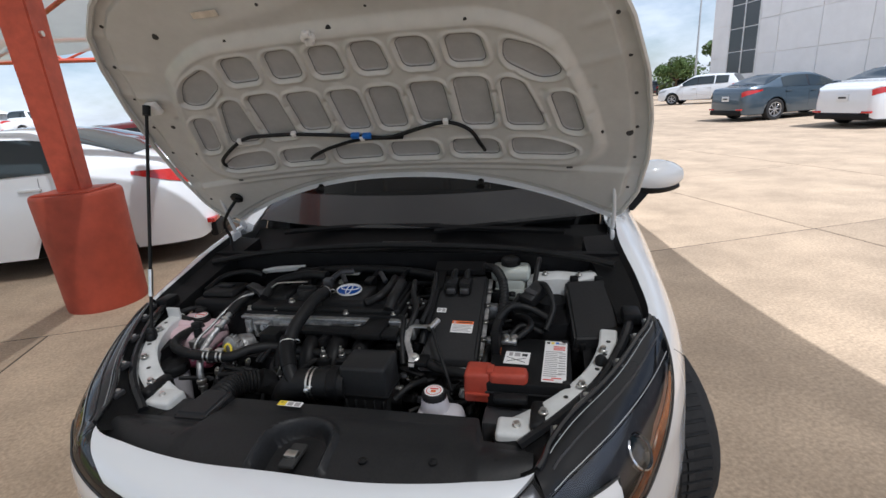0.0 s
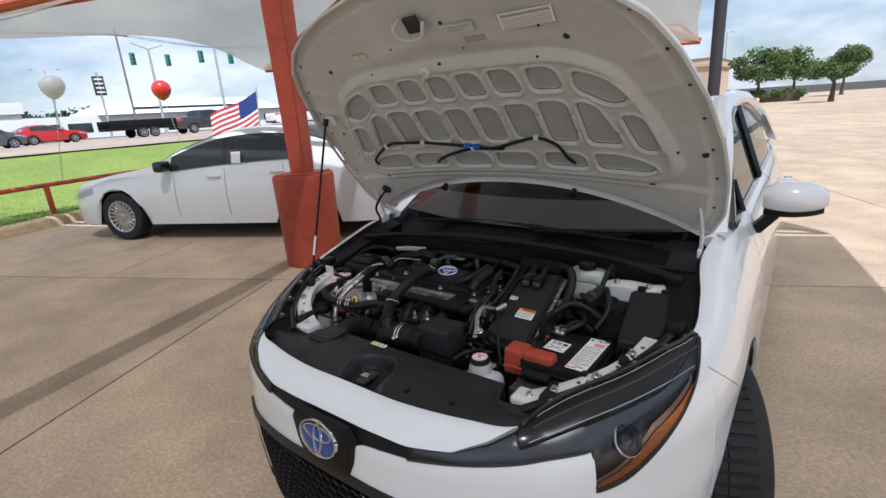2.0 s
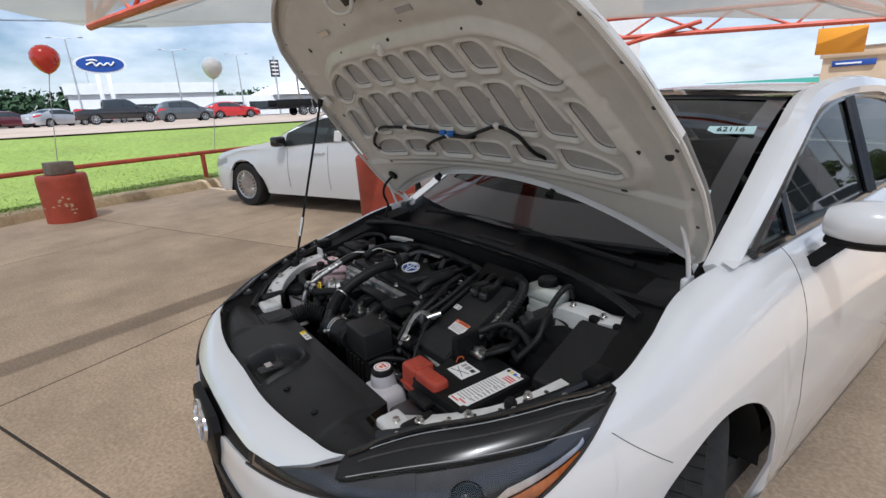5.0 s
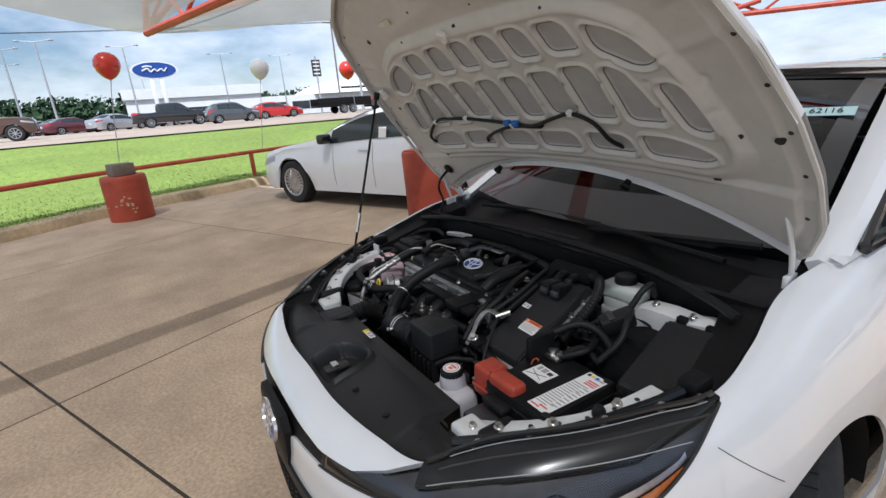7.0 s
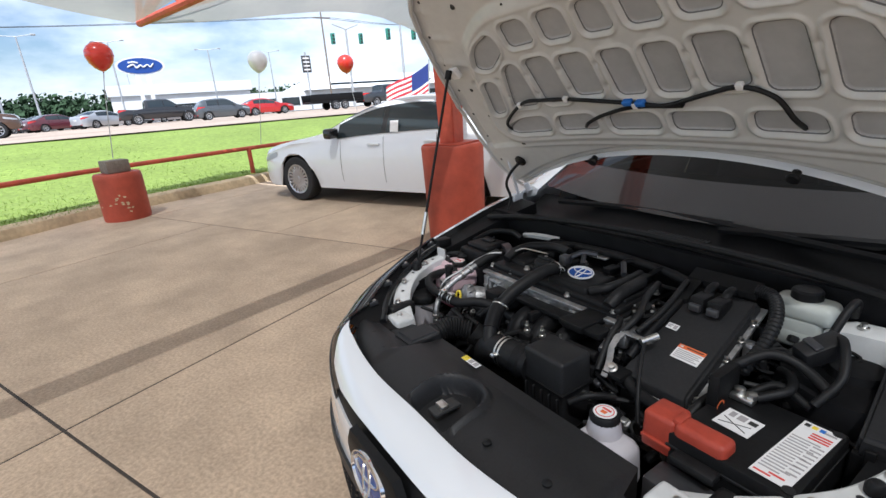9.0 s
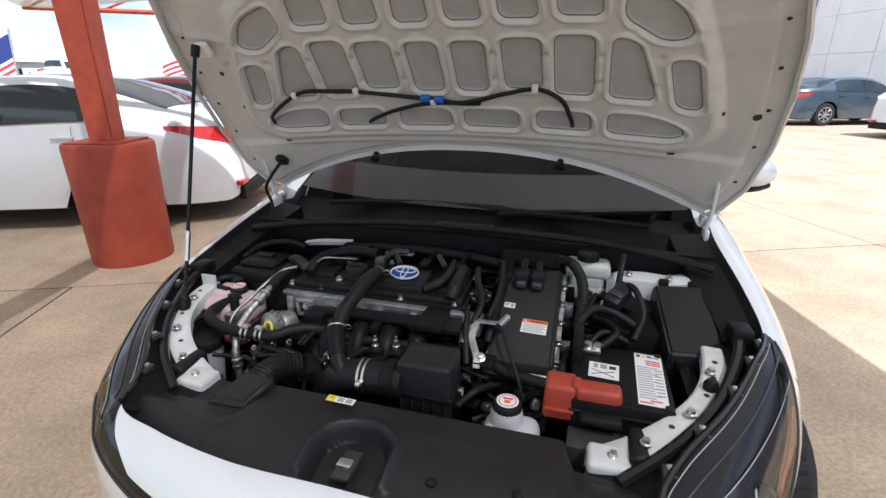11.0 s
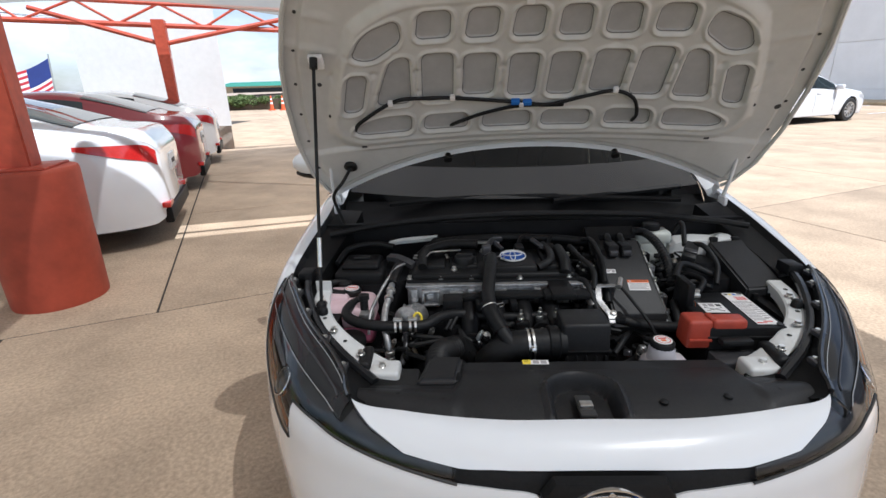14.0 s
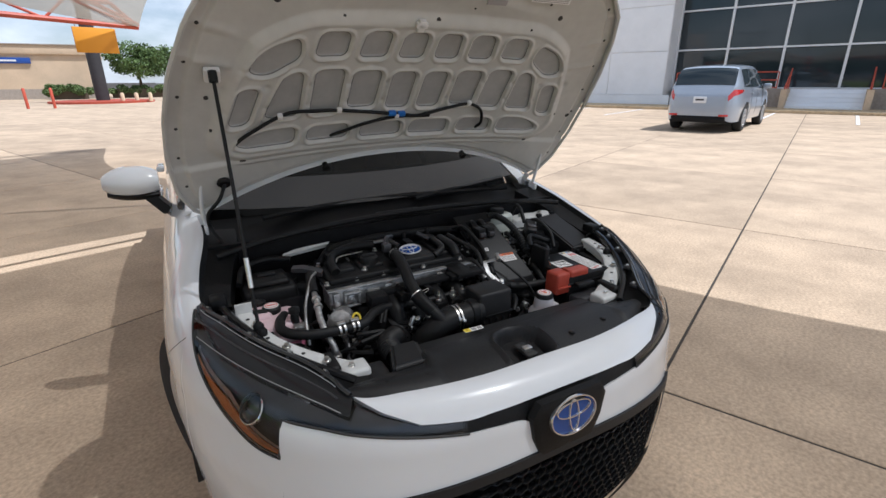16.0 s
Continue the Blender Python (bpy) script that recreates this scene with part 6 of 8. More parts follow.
# air duct, bellows, resonator box
bm = bmesh.new()
foot = [(-0.368, 0.248), (-0.268, 0.250), (-0.252, 0.346), (-0.335, 0.350)]
add_loft(bm, [[(x, y, 0.655) for x, y in foot], [(x, y, 0.722 + 0.12 * (y - 0.25)) for x, y in foot], [(-0.306 + (x + 0.306) * 0.9, 0.30 + (y - 0.30) * 0.9, 0.738 + 0.12 * (y - 0.25)) for x, y in foot]])
bmesh.ops.bevel(bm, geom=list(bm.edges), offset=0.008, segments=3, affect="EDGES")
duct = part("air_duct", bm, M_COVER, sedan, "black intake duct")
part("duct_rib", box(-0.275, -0.258, 0.262, 0.335, 0.70, 0.735, 0.004), M_BLACKPLASTIC, duct)
part("duct_wing", box(-0.44, -0.36, 0.262, 0.345, 0.66, 0.715, 0.010), M_COVER, duct)
part("bellows", tube([(-0.318, 0.345, 0.708), (-0.318, 0.395, 0.712), (-0.302, 0.43, 0.708), (-0.275, 0.46, 0.70)], 0.031, 24, 9, 0.06), M_RUBBER, sedan, "ribbed rubber bellows")
part("bellows_collar", tube([(-0.272, 0.462, 0.70), (-0.245, 0.485, 0.67), (-0.23, 0.49, 0.64)], 0.034, 24, 6), M_RUBBER, sedan)
res = part("resonator_box", box(0.0, 0.127, 0.412, 0.512, 0.60, 0.788, 0.009, 3, 0.03), M_COVER, sedan, "black resonator box")
part("box_seam", box(-0.003, 0.130, 0.409, 0.515, 0.706, 0.713, 0.002), M_BLACKPLASTIC, res)
for i in range(5):
    part("box_rib", box(0.012 + 0.025 * i, 0.017 + 0.025 * i, 0.404, 0.42, 0.60, 0.70, 0.002, 1), M_BLACKPLASTIC, res)
part("intake_pipe", tube([(-0.19, 0.45, 0.655), (-0.155, 0.432, 0.70), (-0.115, 0.428, 0.722), (-0.05, 0.43, 0.727), (0.01, 0.435, 0.727)], 0.039, 24, 7), M_RUBBER, sedan, "black intake pipe")
for x in (-0.072, -0.084):
    part("hose_clamp", loft([circle((x - 0.0028, 0.43, 0.726), (1, 0.02, 0.05), 0.0415, 28), circle((x + 0.0028, 0.43, 0.726), (1, 0.02, 0.05), 0.0415, 28)], True, False), M_STEEL, sedan, "steel hose clamp")
part("clamp_screw", join(box(-0.088, -0.066, 0.392, 0.402, 0.725, 0.742, 0.002), turned([(0.006, 0), (0.006, 0.014), (0.002, 0.015)], (-0.078, 0.39, 0.735), (0.2, -1, 0.3), 10)), M_STEEL, sedan)
part("pipe_collar", loft([circle((x, 0.434, 0.727), (1, 0, 0), r, 28) for x, r in ((-0.035, 0.0395), (-0.03, 0.045), (-0.008, 0.045), (-0.003, 0.0395))], True, False), M_BLACKPLASTIC, sedan)
part("long_hose", tube([(-0.160, 0.715, 0.862), (-0.166, 0.66, 0.866), (-0.174, 0.59, 0.848), (-0.181, 0.53, 0.822), (-0.172, 0.475, 0.79), (-0.150, 0.435, 0.76), (-0.130, 0.415, 0.735)], 0.0185, 16, 8), M_RUBBER, sedan, "black bent hose")
part("hose_sleeve", tube([(-0.186, 0.505, 0.808), (-0.172, 0.47, 0.787), (-0.152, 0.438, 0.762)], 0.0215, 16, 5), M_BLACKPLASTIC, sedan)
for p, ax in (((-0.181, 0.495, 0.802), (0.3, -0.75, -0.55)), ((-0.162, 0.695, 0.865), (0.05, -1, 0.1))):
    part("wire_clamp", join(loft([circle(Vector(p) + Vector(ax).normalized() * h, ax, 0.0225, 20) for h in (-0.0015, 0.0015)], True, False), tube([Vector(p) + Vector((0.02, -0.004, 0.010)), Vector(p) + Vector((0.036, -0.008, 0.016)), Vector(p) + Vector((0.04, -0.002, 0.006)), Vector(p) + Vector((0.028, 0, 0.0))], 0.0013, 6, 4)), M_STEEL, sedan, "steel wire clamp")

# engine
rngb = random.Random(3)
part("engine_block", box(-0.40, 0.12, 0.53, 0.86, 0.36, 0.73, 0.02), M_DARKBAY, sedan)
head = part("cylinder_head", box(-0.416, 0.10, 0.632, 0.71, 0.742, 0.808, 0.006), M_ALU, sedan, "rough cast aluminium cylinder head")
part("head_flange", box(-0.42, 0.105, 0.626, 0.72, 0.802, 0.811, 0.002), M_ALU, head)
for x0, x1, z0, z1, d in ((-0.405, -0.385, 0.745, 0.80, 0.014), (-0.372, -0.318, 0.748, 0.757, 0.02), (-0.372, -0.318, 0.79, 0.799, 0.02), (-0.372, -0.364, 0.757, 0.79, 0.02), (-0.326, -0.318, 0.757, 0.79, 0.02), (-0.29, -0.25, 0.75, 0.79, 0.01),
                          (-0.235, -0.21, 0.745, 0.80, 0.016), (-0.15, -0.12, 0.76, 0.795, 0.014), (-0.10, -0.06, 0.75, 0.78, 0.012), (-0.04, -0.02, 0.75, 0.80, 0.016), (0.01, 0.05, 0.755, 0.79, 0.01)):
    part("head_rib", box(x0, x1, 0.632 - d, 0.634, z0, z1, 0.003, 2), M_ALU, head)
for x, z in ((-0.345, 0.774), (-0.27, 0.772), (-0.18, 0.775), (-0.08, 0.765), (0.03, 0.772), (-0.395, 0.765)):
    part("head_boss", turned([(0.012, 0), (0.012, 0.012), (0.008, 0.013), (0.008, 0.019), (0.002, 0.02)], (x, 0.634, z), (0, -1, 0.1), 14), M_ALU, head)
cv = part("cam_cover", box(-0.405, 0.09, 0.655, 0.88, 0.808, 0.834, 0.010, 3), M_BLACKPLASTIC, sedan, "black engine cover")
part("cover_rim", box(-0.418, 0.102, 0.645, 0.885, 0.808, 0.818, 0.003), M_BLACKPLASTIC, cv)
for x0, x1, y0, y1, z in ((-0.385, -0.30, 0.70, 0.86, 0.846), (-0.29, -0.20, 0.70, 0.79, 0.845), (-0.29, -0.20, 0.81, 0.87, 0.842), (0.0, 0.08, 0.69, 0.86, 0.845)):
    part("cover_step", box(x0, x1, y0, y1, 0.825, z, 0.008, 3, 0.06), M_BLACKPLASTIC, cv)
part("oil_cap", join(turned([(0.033, 0.838), (0.034, 0.85), (0.03, 0.862), (0.024, 0.864)], (-0.243, 0.735, 0), n=20), box(-0.268, -0.218, 0.729, 0.741, 0.86, 0.872, 0.004)), M_RUBBER, sedan, "black oil filler cap")
ec = part("emblem_cover", box(-0.168, -0.020, 0.662, 0.800, 0.815, 0.853, 0.010, 3, 0.05), M_BLACKPLASTIC, sedan, "black square engine cover")
emblem(ec, pose(-0.092, 0.726, 0.861, -74, 0, 0), 0.52, 1.0, M_FRAME)
for x, yy in ((-0.410, 0.664), (-0.315, 0.662), (-0.223, 0.662), (-0.078, 0.655), (0.07, 0.66), (0.095, 0.80), (-0.40, 0.80), (-0.30, 0.80), (-0.18, 0.85), (-0.275, 0.69)):
    part("bolt", turned([(0.010, 0), (0.010, 0.003), (0.0065, 0.004), (0.0065, 0.011), (0.002, 0.012)], (x, yy, 0.817 if yy < 0.67 else 0.834), n=12), M_STEEL, sedan)
for x in (-0.355, -0.275, -0.06, 0.04):
    part("ignition_coil", join(box(x - 0.015, x + 0.015, 0.795, 0.845, 0.84, 0.866, 0.005), tube([(x, 0.845, 0.857), (x + 0.015, 0.88, 0.872), (x + 0.05, 0.905, 0.862)], 0.007, 8, 5)), M_BLACKPLASTIC, sedan, "black ignition coil and lead")
part("grey_plug", join(box(-0.186, -0.158, 0.735, 0.765, 0.862, 0.892, 0.005), tube([(-0.17, 0.765, 0.88), (-0.15, 0.80, 0.892), (-0.12, 0.83, 0.885)], 0.009, 8, 5)), M_LAMPIN, sedan, "grey electrical plug")
for x0, y0, x1, y1 in ((-0.145, 0.80, -0.12, 0.765), (-0.02, 0.82, 0.01, 0.78)):
    part("cover_strut", rods([((x0, y0, 0.885), (x1, y1, 0.87))], 0.008, 10), M_LAMPIN, sedan)
part("vent_hose", tube([(-0.372, 0.69, 0.845), (-0.372, 0.735, 0.862), (-0.35, 0.78, 0.872), (-0.285, 0.818, 0.876), (-0.20, 0.80, 0.88)], 0.0145, 12, 8), M_RUBBER, sedan, "thick black vent hose")
part("wire_rod", tube([(-0.36, 0.72, 0.868), (-0.345, 0.742, 0.875), (-0.30, 0.752, 0.875), (-0.255, 0.765, 0.872)], 0.0022, 6, 6), M_STEEL, sedan)
part("rear_loom", tube([(-0.40, 0.80, 0.83), (-0.33, 0.875, 0.86), (-0.15, 0.90, 0.868), (0.05, 0.89, 0.865), (0.17, 0.85, 0.865)], 0.014, 10, 6), M_RUBBER, sedan)
part("rear_bracket_plate", box(-0.21, -0.12, 0.868, 0.91, 0.855, 0.862, 0.002, 1, 0, pose(0, 0, 0, 0, 0, 0)), M_ALU, sedan)

# flat wiring tray with its arms
tray = part("wire_tray", box(-0.20, 0.075, 0.572, 0.612, 0.786, 0.799, 0.003), M_BLACKPLASTIC, sedan, "flat black wiring tray")
for x0, x1, y0, y1, z0, z1 in ((-0.308, -0.252, 0.545, 0.60, 0.752, 0.797), (-0.26, -0.19, 0.574, 0.603, 0.778, 0.796), (-0.215, -0.19, 0.53, 0.60, 0.77, 0.792), (-0.118, -0.098, 0.54, 0.60, 0.765, 0.79), (0.0, 0.066, 0.545, 0.70, 0.793, 0.812), (-0.02, 0.108, 0.556, 0.606, 0.789, 0.805), (0.045, 0.065, 0.66, 0.76, 0.81, 0.83)):
    part("tray_arm", box(x0, x1, y0, y1, z0, z1, 0.003, 2), M_BLACKPLASTIC, tray)
for x in (-0.27, -0.258):
    part("tray_lead", tube([(x, 0.56, 0.765), (x - 0.012, 0.53, 0.755), (x - 0.03, 0.505, 0.73)], 0.006, 8, 5), M_RUBBER, tray)

# intake manifold runners below the tray
for i in range(4):
    x = -0.235 + 0.078 * i
    part("intake_runner", tube([(x, 0.625, 0.755), (x, 0.575, 0.757), (x + 0.004, 0.535, 0.735), (x + 0.006, 0.515, 0.69), (x + 0.006, 0.53, 0.64)], 0.026, 16, 6), M_BLACKPLASTIC, sedan, "black intake runner")
    part("runner_rib", loft([circle((x, yy, 0.757), (0, 1, 0), 0.0285, 18) for yy in (0.578, 0.584)], True, False), M_BLACKPLASTIC, sedan)
part("manifold_pipe", tube([(-0.20, 0.545, 0.752), (-0.10, 0.54, 0.748), (0.02, 0.545, 0.75), (0.11, 0.55, 0.75)], 0.013, 12, 6), M_RUBBER, sedan)
for x, y, z, w in ((-0.088, 0.515, 0.752, 0.020), (-0.035, 0.518, 0.756, 0.018), (0.012, 0.535, 0.745, 0.014)):
    v = part("solenoid_valve", box(x - w, x + w, y - 0.02, y + 0.022, z - 0.06, z, 0.005, 2), M_BLACKPLASTIC, sedan, "black solenoid valve")
    part("stud", join(turned([(0.0095, 0), (0.0095, 0.006), (0.006, 0.007), (0.006, 0.02), (0.0035, 0.021), (0.0035, 0.03), (0.001, 0.031)], (x - 0.004, y, z), n=12)), M_STEEL, v)
    part("valve_screw", turned([(0.008, 0), (0.008, 0.005), (0.002, 0.006)], (x, y - 0.02, z - 0.028), (0, -1, 0), 12), M_STEEL, v)
part("valve_ring", tube([Vector((-0.035 + 0.02 * math.cos(a), 0.50, 0.735 + 0.016 * math.sin(a))) for a in [2 * math.pi * i / 14 for i in range(15)]], 0.004, 8, 2), M_RUBBER, sedan)
part("vacuum_canister", turned([(0.012, -0.045), (0.03, -0.04), (0.040, -0.02), (0.042, 0.01), (0.038, 0.028), (0.02, 0.036)], (-0.232, 0.53, 0.69), (0.15, -0.35, 1), 24), M_RUBBER, sedan, "round black vacuum canister")
part("alternator", turned([(0.02, -0.01), (0.036, 0), (0.038, 0.03), (0.034, 0.04), (0.038, 0.044), (0.038, 0.07), (0.02, 0.08)], (-0.385, 0.60, 0.728), (-0.4, -0.9, 0.25), 28), M_ALU, sedan, "cast aluminium alternator housing")
for i in range(10):
    a = 2 * math.pi * i / 10
    ax = Vector((-0.4, -0.9, 0.25)).normalized()
    c = circle(Vector((-0.385, 0.60, 0.728)) + ax * 0.056, ax, 0.037, 10)[i]
    part("housing_fin", box(-0.003, 0.003, -0.01, 0.01, -0.004, 0.004, 0.001, 1, 0, Matrix.Translation(c)), M_ALU, sedan)
for pts, r in ((((-0.02, 0.68, 0.842), (0.02, 0.70, 0.858), (0.028, 0.77, 0.862), (0.02, 0.84, 0.86)), 0.012), (((0.058, 0.655, 0.832), (0.062, 0.70, 0.856), (0.06, 0.79, 0.862)), 0.017), (((0.13, 0.60, 0.80), (0.14, 0.66, 0.835), (0.115, 0.73, 0.855), (0.10, 0.80, 0.865)), 0.009), (((0.085, 0.66, 0.81), (0.11, 0.63, 0.815), (0.118, 0.58, 0.79), (0.135, 0.52, 0.74)), 0.008), (((0.15, 0.85, 0.87), (0.17, 0.80, 0.885), (0.178, 0.70, 0.85), (0.165, 0.62, 0.815)), 0.007)):
    part("hose", tube(pts, r, 12, 7), M_RUBBER, sedan)
# coolant outlet with its round valve between head and power unit
vb = part("coolant_valve", turned([(0.026, -0.03), (0.028, 0), (0.028, 0.012), (0.018, 0.014), (0.018, 0.026), (0.006, 0.028)], (0.128, 0.70, 0.822), (0.1, -0.3, 1), 20), M_BLACKPLASTIC, sedan, "round black coolant valve")
for i in range(6):
    a = 2 * math.pi * i / 6
    part("valve_screw", turned([(0.0045, 0), (0.0045, 0.004), (0.001, 0.005)], (0.128 + 0.023 * math.cos(a), 0.698 + 0.023 * math.sin(a), 0.834 + 0.005 * math.sin(a)), n=8), M_STEEL, vb)
part("outlet_casting", join(box(0.10, 0.15, 0.60, 0.66, 0.765, 0.808, 0.008), tube([(0.125, 0.65, 0.79), (0.118, 0.60, 0.785), (0.12, 0.56, 0.765)], 0.015, 12, 5)), M_ALU, sedan, "cast coolant outlet")
# silver bracket beside the power unit
bk = part("silver_bracket", box(0.132, 0.208, 0.600, 0.618, 0.806, 0.811, 0.002), M_ALU, sedan, "pale steel bracket")
part("bracket_leg", loft([[Vector((x, y, z)) + Vector((dx, 0, 0)) + Vector((0, 0.003, 0.004)) * k for dx, k in ((0, 0), (0.016, 0), (0.016, 1), (0, 1))] for x, y, z in ((0.134, 0.606, 0.808), (0.130, 0.585, 0.80), (0.128, 0.565, 0.78), (0.140, 0.545, 0.765), (0.150, 0.525, 0.755), (0.152, 0.51, 0.74))]), M_ALU, bk)
part("bracket_roll", rods([((0.196, 0.59, 0.812), (0.212, 0.628, 0.82))], 0.008, 12), M_STEEL, bk)
part("bracket_bolt", turned([(0.012, 0), (0.012, 0.004), (0.008, 0.005), (0.008, 0.014), (0.002, 0.015)], (0.165, 0.535, 0.752), (0.1, -0.5, 1), 12), M_STEEL, bk)
part("bracket_pad", box(0.148, 0.20, 0.515, 0.565, 0.735, 0.75, 0.005), M_BLACKPLASTIC, bk)
# small fittings: connectors, screws and thin looms between the large parts
for i in range(230):
    k0 = rngb.random()
    if k0 < 0.30:
        x, yy = rngb.uniform(-0.22, 0.0), rngb.uniform(0.455, 0.53)
        zz = rngb.uniform(0.66, 0.735)
    elif k0 < 0.55:
        x, yy = rngb.uniform(0.085, 0.175), rngb.uniform(0.50, 0.83)
        zz = 0.70 + 0.42 * (yy - 0.5) + rngb.uniform(-0.04, 0.02)
    elif k0 < 0.75:
        x, yy = rngb.uniform(-0.45, -0.33), rngb.uniform(0.45, 0.62)
        zz = rngb.uniform(0.66, 0.735)
    elif k0 < 0.90:
        x, yy = rngb.uniform(0.37, 0.54), rngb.uniform(0.63, 0.84)
        zz = 0.74 + 0.36 * (yy - 0.63) + rngb.uniform(-0.04, 0.02)
    else:
        x, yy = rngb.uniform(0.13, 0.34), rngb.uniform(0.44, 0.54)
        zz = rngb.uniform(0.64, 0.70)
    k = rngb.random()
    if k < 0.34:
        w2, h2 = rngb.uniform(0.006, 0.016), rngb.uniform(0.012, 0.03)
        part("connector", box(x - w2, x + w2, yy - 0.010, yy + 0.010, zz - h2, zz, 0.003, 1, 0, Matrix.Translation((x, yy, zz)) @ pose(0, 0, 0, rngb.uniform(-25, 25), rngb.uniform(-25, 25), rngb.uniform(0, 90)) @ Matrix.Translation((-x, -yy, -zz))), rngb.choice((M_BLACKPLASTIC, M_COVER, M_LAMPIN, M_ALU, M_BLACKPLASTIC)), sedan)
    elif k < 0.48:
        part("bolt", turned([(0.007, -0.02), (0.008, -0.001), (0.008, 0.003), (0.005, 0.004), (0.005, 0.010), (0.002, 0.011)], (x, yy, zz), (rngb.uniform(-0.6, 0.6), rngb.uniform(-1.0, 0.1), 1), 8), M_STEEL, sedan)
    elif k < 0.56:
        d = rngb.uniform(0.009, 0.014)
        ax = (1, rngb.uniform(-0.8, 0.8), rngb.uniform(-0.3, 0.3))
        part("band_clamp", loft([circle(Vector((x, yy, zz)) + Vector(ax).normalized() * h, ax, d, 14) for h in (0, 0.005)], True, False), M_STEEL, sedan)
    else:
        q = Vector((x, yy, zz))
        w2 = [q] + [q + Vector((rngb.uniform(-0.03, 0.03) * n_, rngb.uniform(-0.02, 0.03) * n_, rngb.uniform(-0.014, 0.012))) for n_ in (1, 2, 3)]
        part("loom", tube(w2, rngb.uniform(0.003, 0.008), 7, 6), M_RUBBER, sedan)

# power control unit
PCU = lambda u, v, h: Vector((0.176 + 0.150 * u, 0.556 + 0.272 * v, 0.748 + 0.132 * v + h))
bm = bmesh.new()
add_loft(bm, [[PCU(u, v, h) for u, v in ((-0.02, -0.02), (1.03, -0.02), (1.03, 1.02), (0.06, 1.02))] for h in (-0.18, -0.010)] + [[PCU(u, v, 0.0) for u, v in ((0.01, 0.01), (0.99, 0.01), (0.99, 0.98), (0.08, 0.98))]])
bmesh.ops.bevel(bm, geom=list(bm.edges), offset=0.005, segments=2, affect="EDGES")
pcu = part("power_unit", bm, M_COVER, sedan, "black power control unit cover")
part("unit_flange", loft([[PCU(u, v, h) for u, v in ((-0.06, -0.05), (1.10, -0.05), (1.10, 1.04), (0.02, 1.04))] for h in (-0.032, -0.024)]), M_ALU, pcu, "aluminium housing flange")
slope = math.degrees(math.atan2(0.132, 0.272))
pm = lambda u, v: Matrix.Translation(PCU(u, v, 0.0008)) @ pose(0, 0, 0, slope, 0, -3)
label_plate(pcu, 0.062, 0.040, pm(0.66, 0.33), M_LABEL, [(-0.5, 0.5, 0.24, 0.5, M_ORANGE), (-0.44, -0.32, 0.3, 0.45, M_LABEL), (-0.2, 0.42, 0.34, 0.42, M_INK), (-0.44, 0.44, 0.10, 0.15, M_INKGREY), (-0.44, 0.38, -0.02, 0.03, M_INKGREY), (-0.44, 0.44, -0.14, -0.09, M_INKGREY), (-0.44, 0.30, -0.26, -0.21, M_INKGREY), (-0.44, 0.42, -0.38, -0.33, M_INKGREY)], "white and orange warning label")
label_plate(pcu, 0.028, 0.016, pm(0.20, 0.52), M_LABEL, [(0.1, 0.4, -0.35, 0.35, M_INKGREY), (-0.42, 0.0, 0.1, 0.3, M_INKGREY), (-0.42, -0.1, -0.2, 0.0, M_INKGREY)], "small white label")
for i in range(2):
    c = PCU(0.34 + 0.27 * i, 0.80, 0.0)
    cn = part("unit_connector", box(c.x - 0.017, c.x + 0.017, c.y - 0.025, c.y + 0.03, c.z - 0.012, c.z + 0.028, 0.006), M_BLACKPLASTIC, pcu, "black plug connector")
    part("plug_latch", box(c.x - 0.013, c.x + 0.013, c.y - 0.034, c.y - 0.02, c.z - 0.004, c.z + 0.014, 0.003), M_LAMPIN, cn)
    part("plug_lead", tube([(c.x, c.y + 0.02, c.z + 0.02), (c.x, c.y + 0.05, c.z + 0.034), (c.x + 0.01, c.y + 0.08, c.z + 0.024)], 0.011, 10, 5), M_RUBBER, cn)
fr = part("unit_frame", loft([[PCU(u, v, h) for u, v in ((-0.10, 1.0), (0.95, 1.0), (0.95, 1.13), (-0.10, 1.13))] for h in (0.0, 0.014)]), M_BLACKPLASTIC, pcu, "black cable channel")
part("frame_arm", loft([[PCU(u, v, h) for u, v in ((-0.10, 0.70), (0.14, 0.78), (0.14, 1.0), (-0.10, 1.0))] for h in (0.0, 0.013)]), M_BLACKPLASTIC, fr)
part("frame_leg", tube([PCU(0.03, 0.76, 0.006), PCU(0.0, 0.5, 0.008), PCU(-0.02, 0.25, 0.008), PCU(-0.04, 0.12, 0.0)], 0.011, 10, 5), M_BLACKPLASTIC, fr)
part("corrugated_pipe", tube([PCU(0.92, 1.06, 0.012), PCU(1.16, 1.02, 0.014), PCU(1.34, 0.86, 0.012), PCU(1.40, 0.62, 0.006), PCU(1.34, 0.38, -0.004)], 0.0135, 14, 14, 0.08), M_RUBBER, sedan, "corrugated black pipe")
for v in (0.08, 0.28, 0.48, 0.68, 0.86):
    part("unit_bolt", turned([(0.009, 0), (0.009, 0.004), (0.006, 0.005), (0.006, 0.012)], PCU(1.07, v, -0.024), n=10), M_STEEL, pcu)
    c = PCU(1.16, v + 0.08, -0.05)
    part("fitting", box(c.x - 0.014, c.x + 0.014, c.y - 0.014, c.y + 0.014, c.z - 0.05, c.z + 0.012, 0.004), M_ALU if v in (0.28, 0.68) else M_BLACKPLASTIC, sedan)

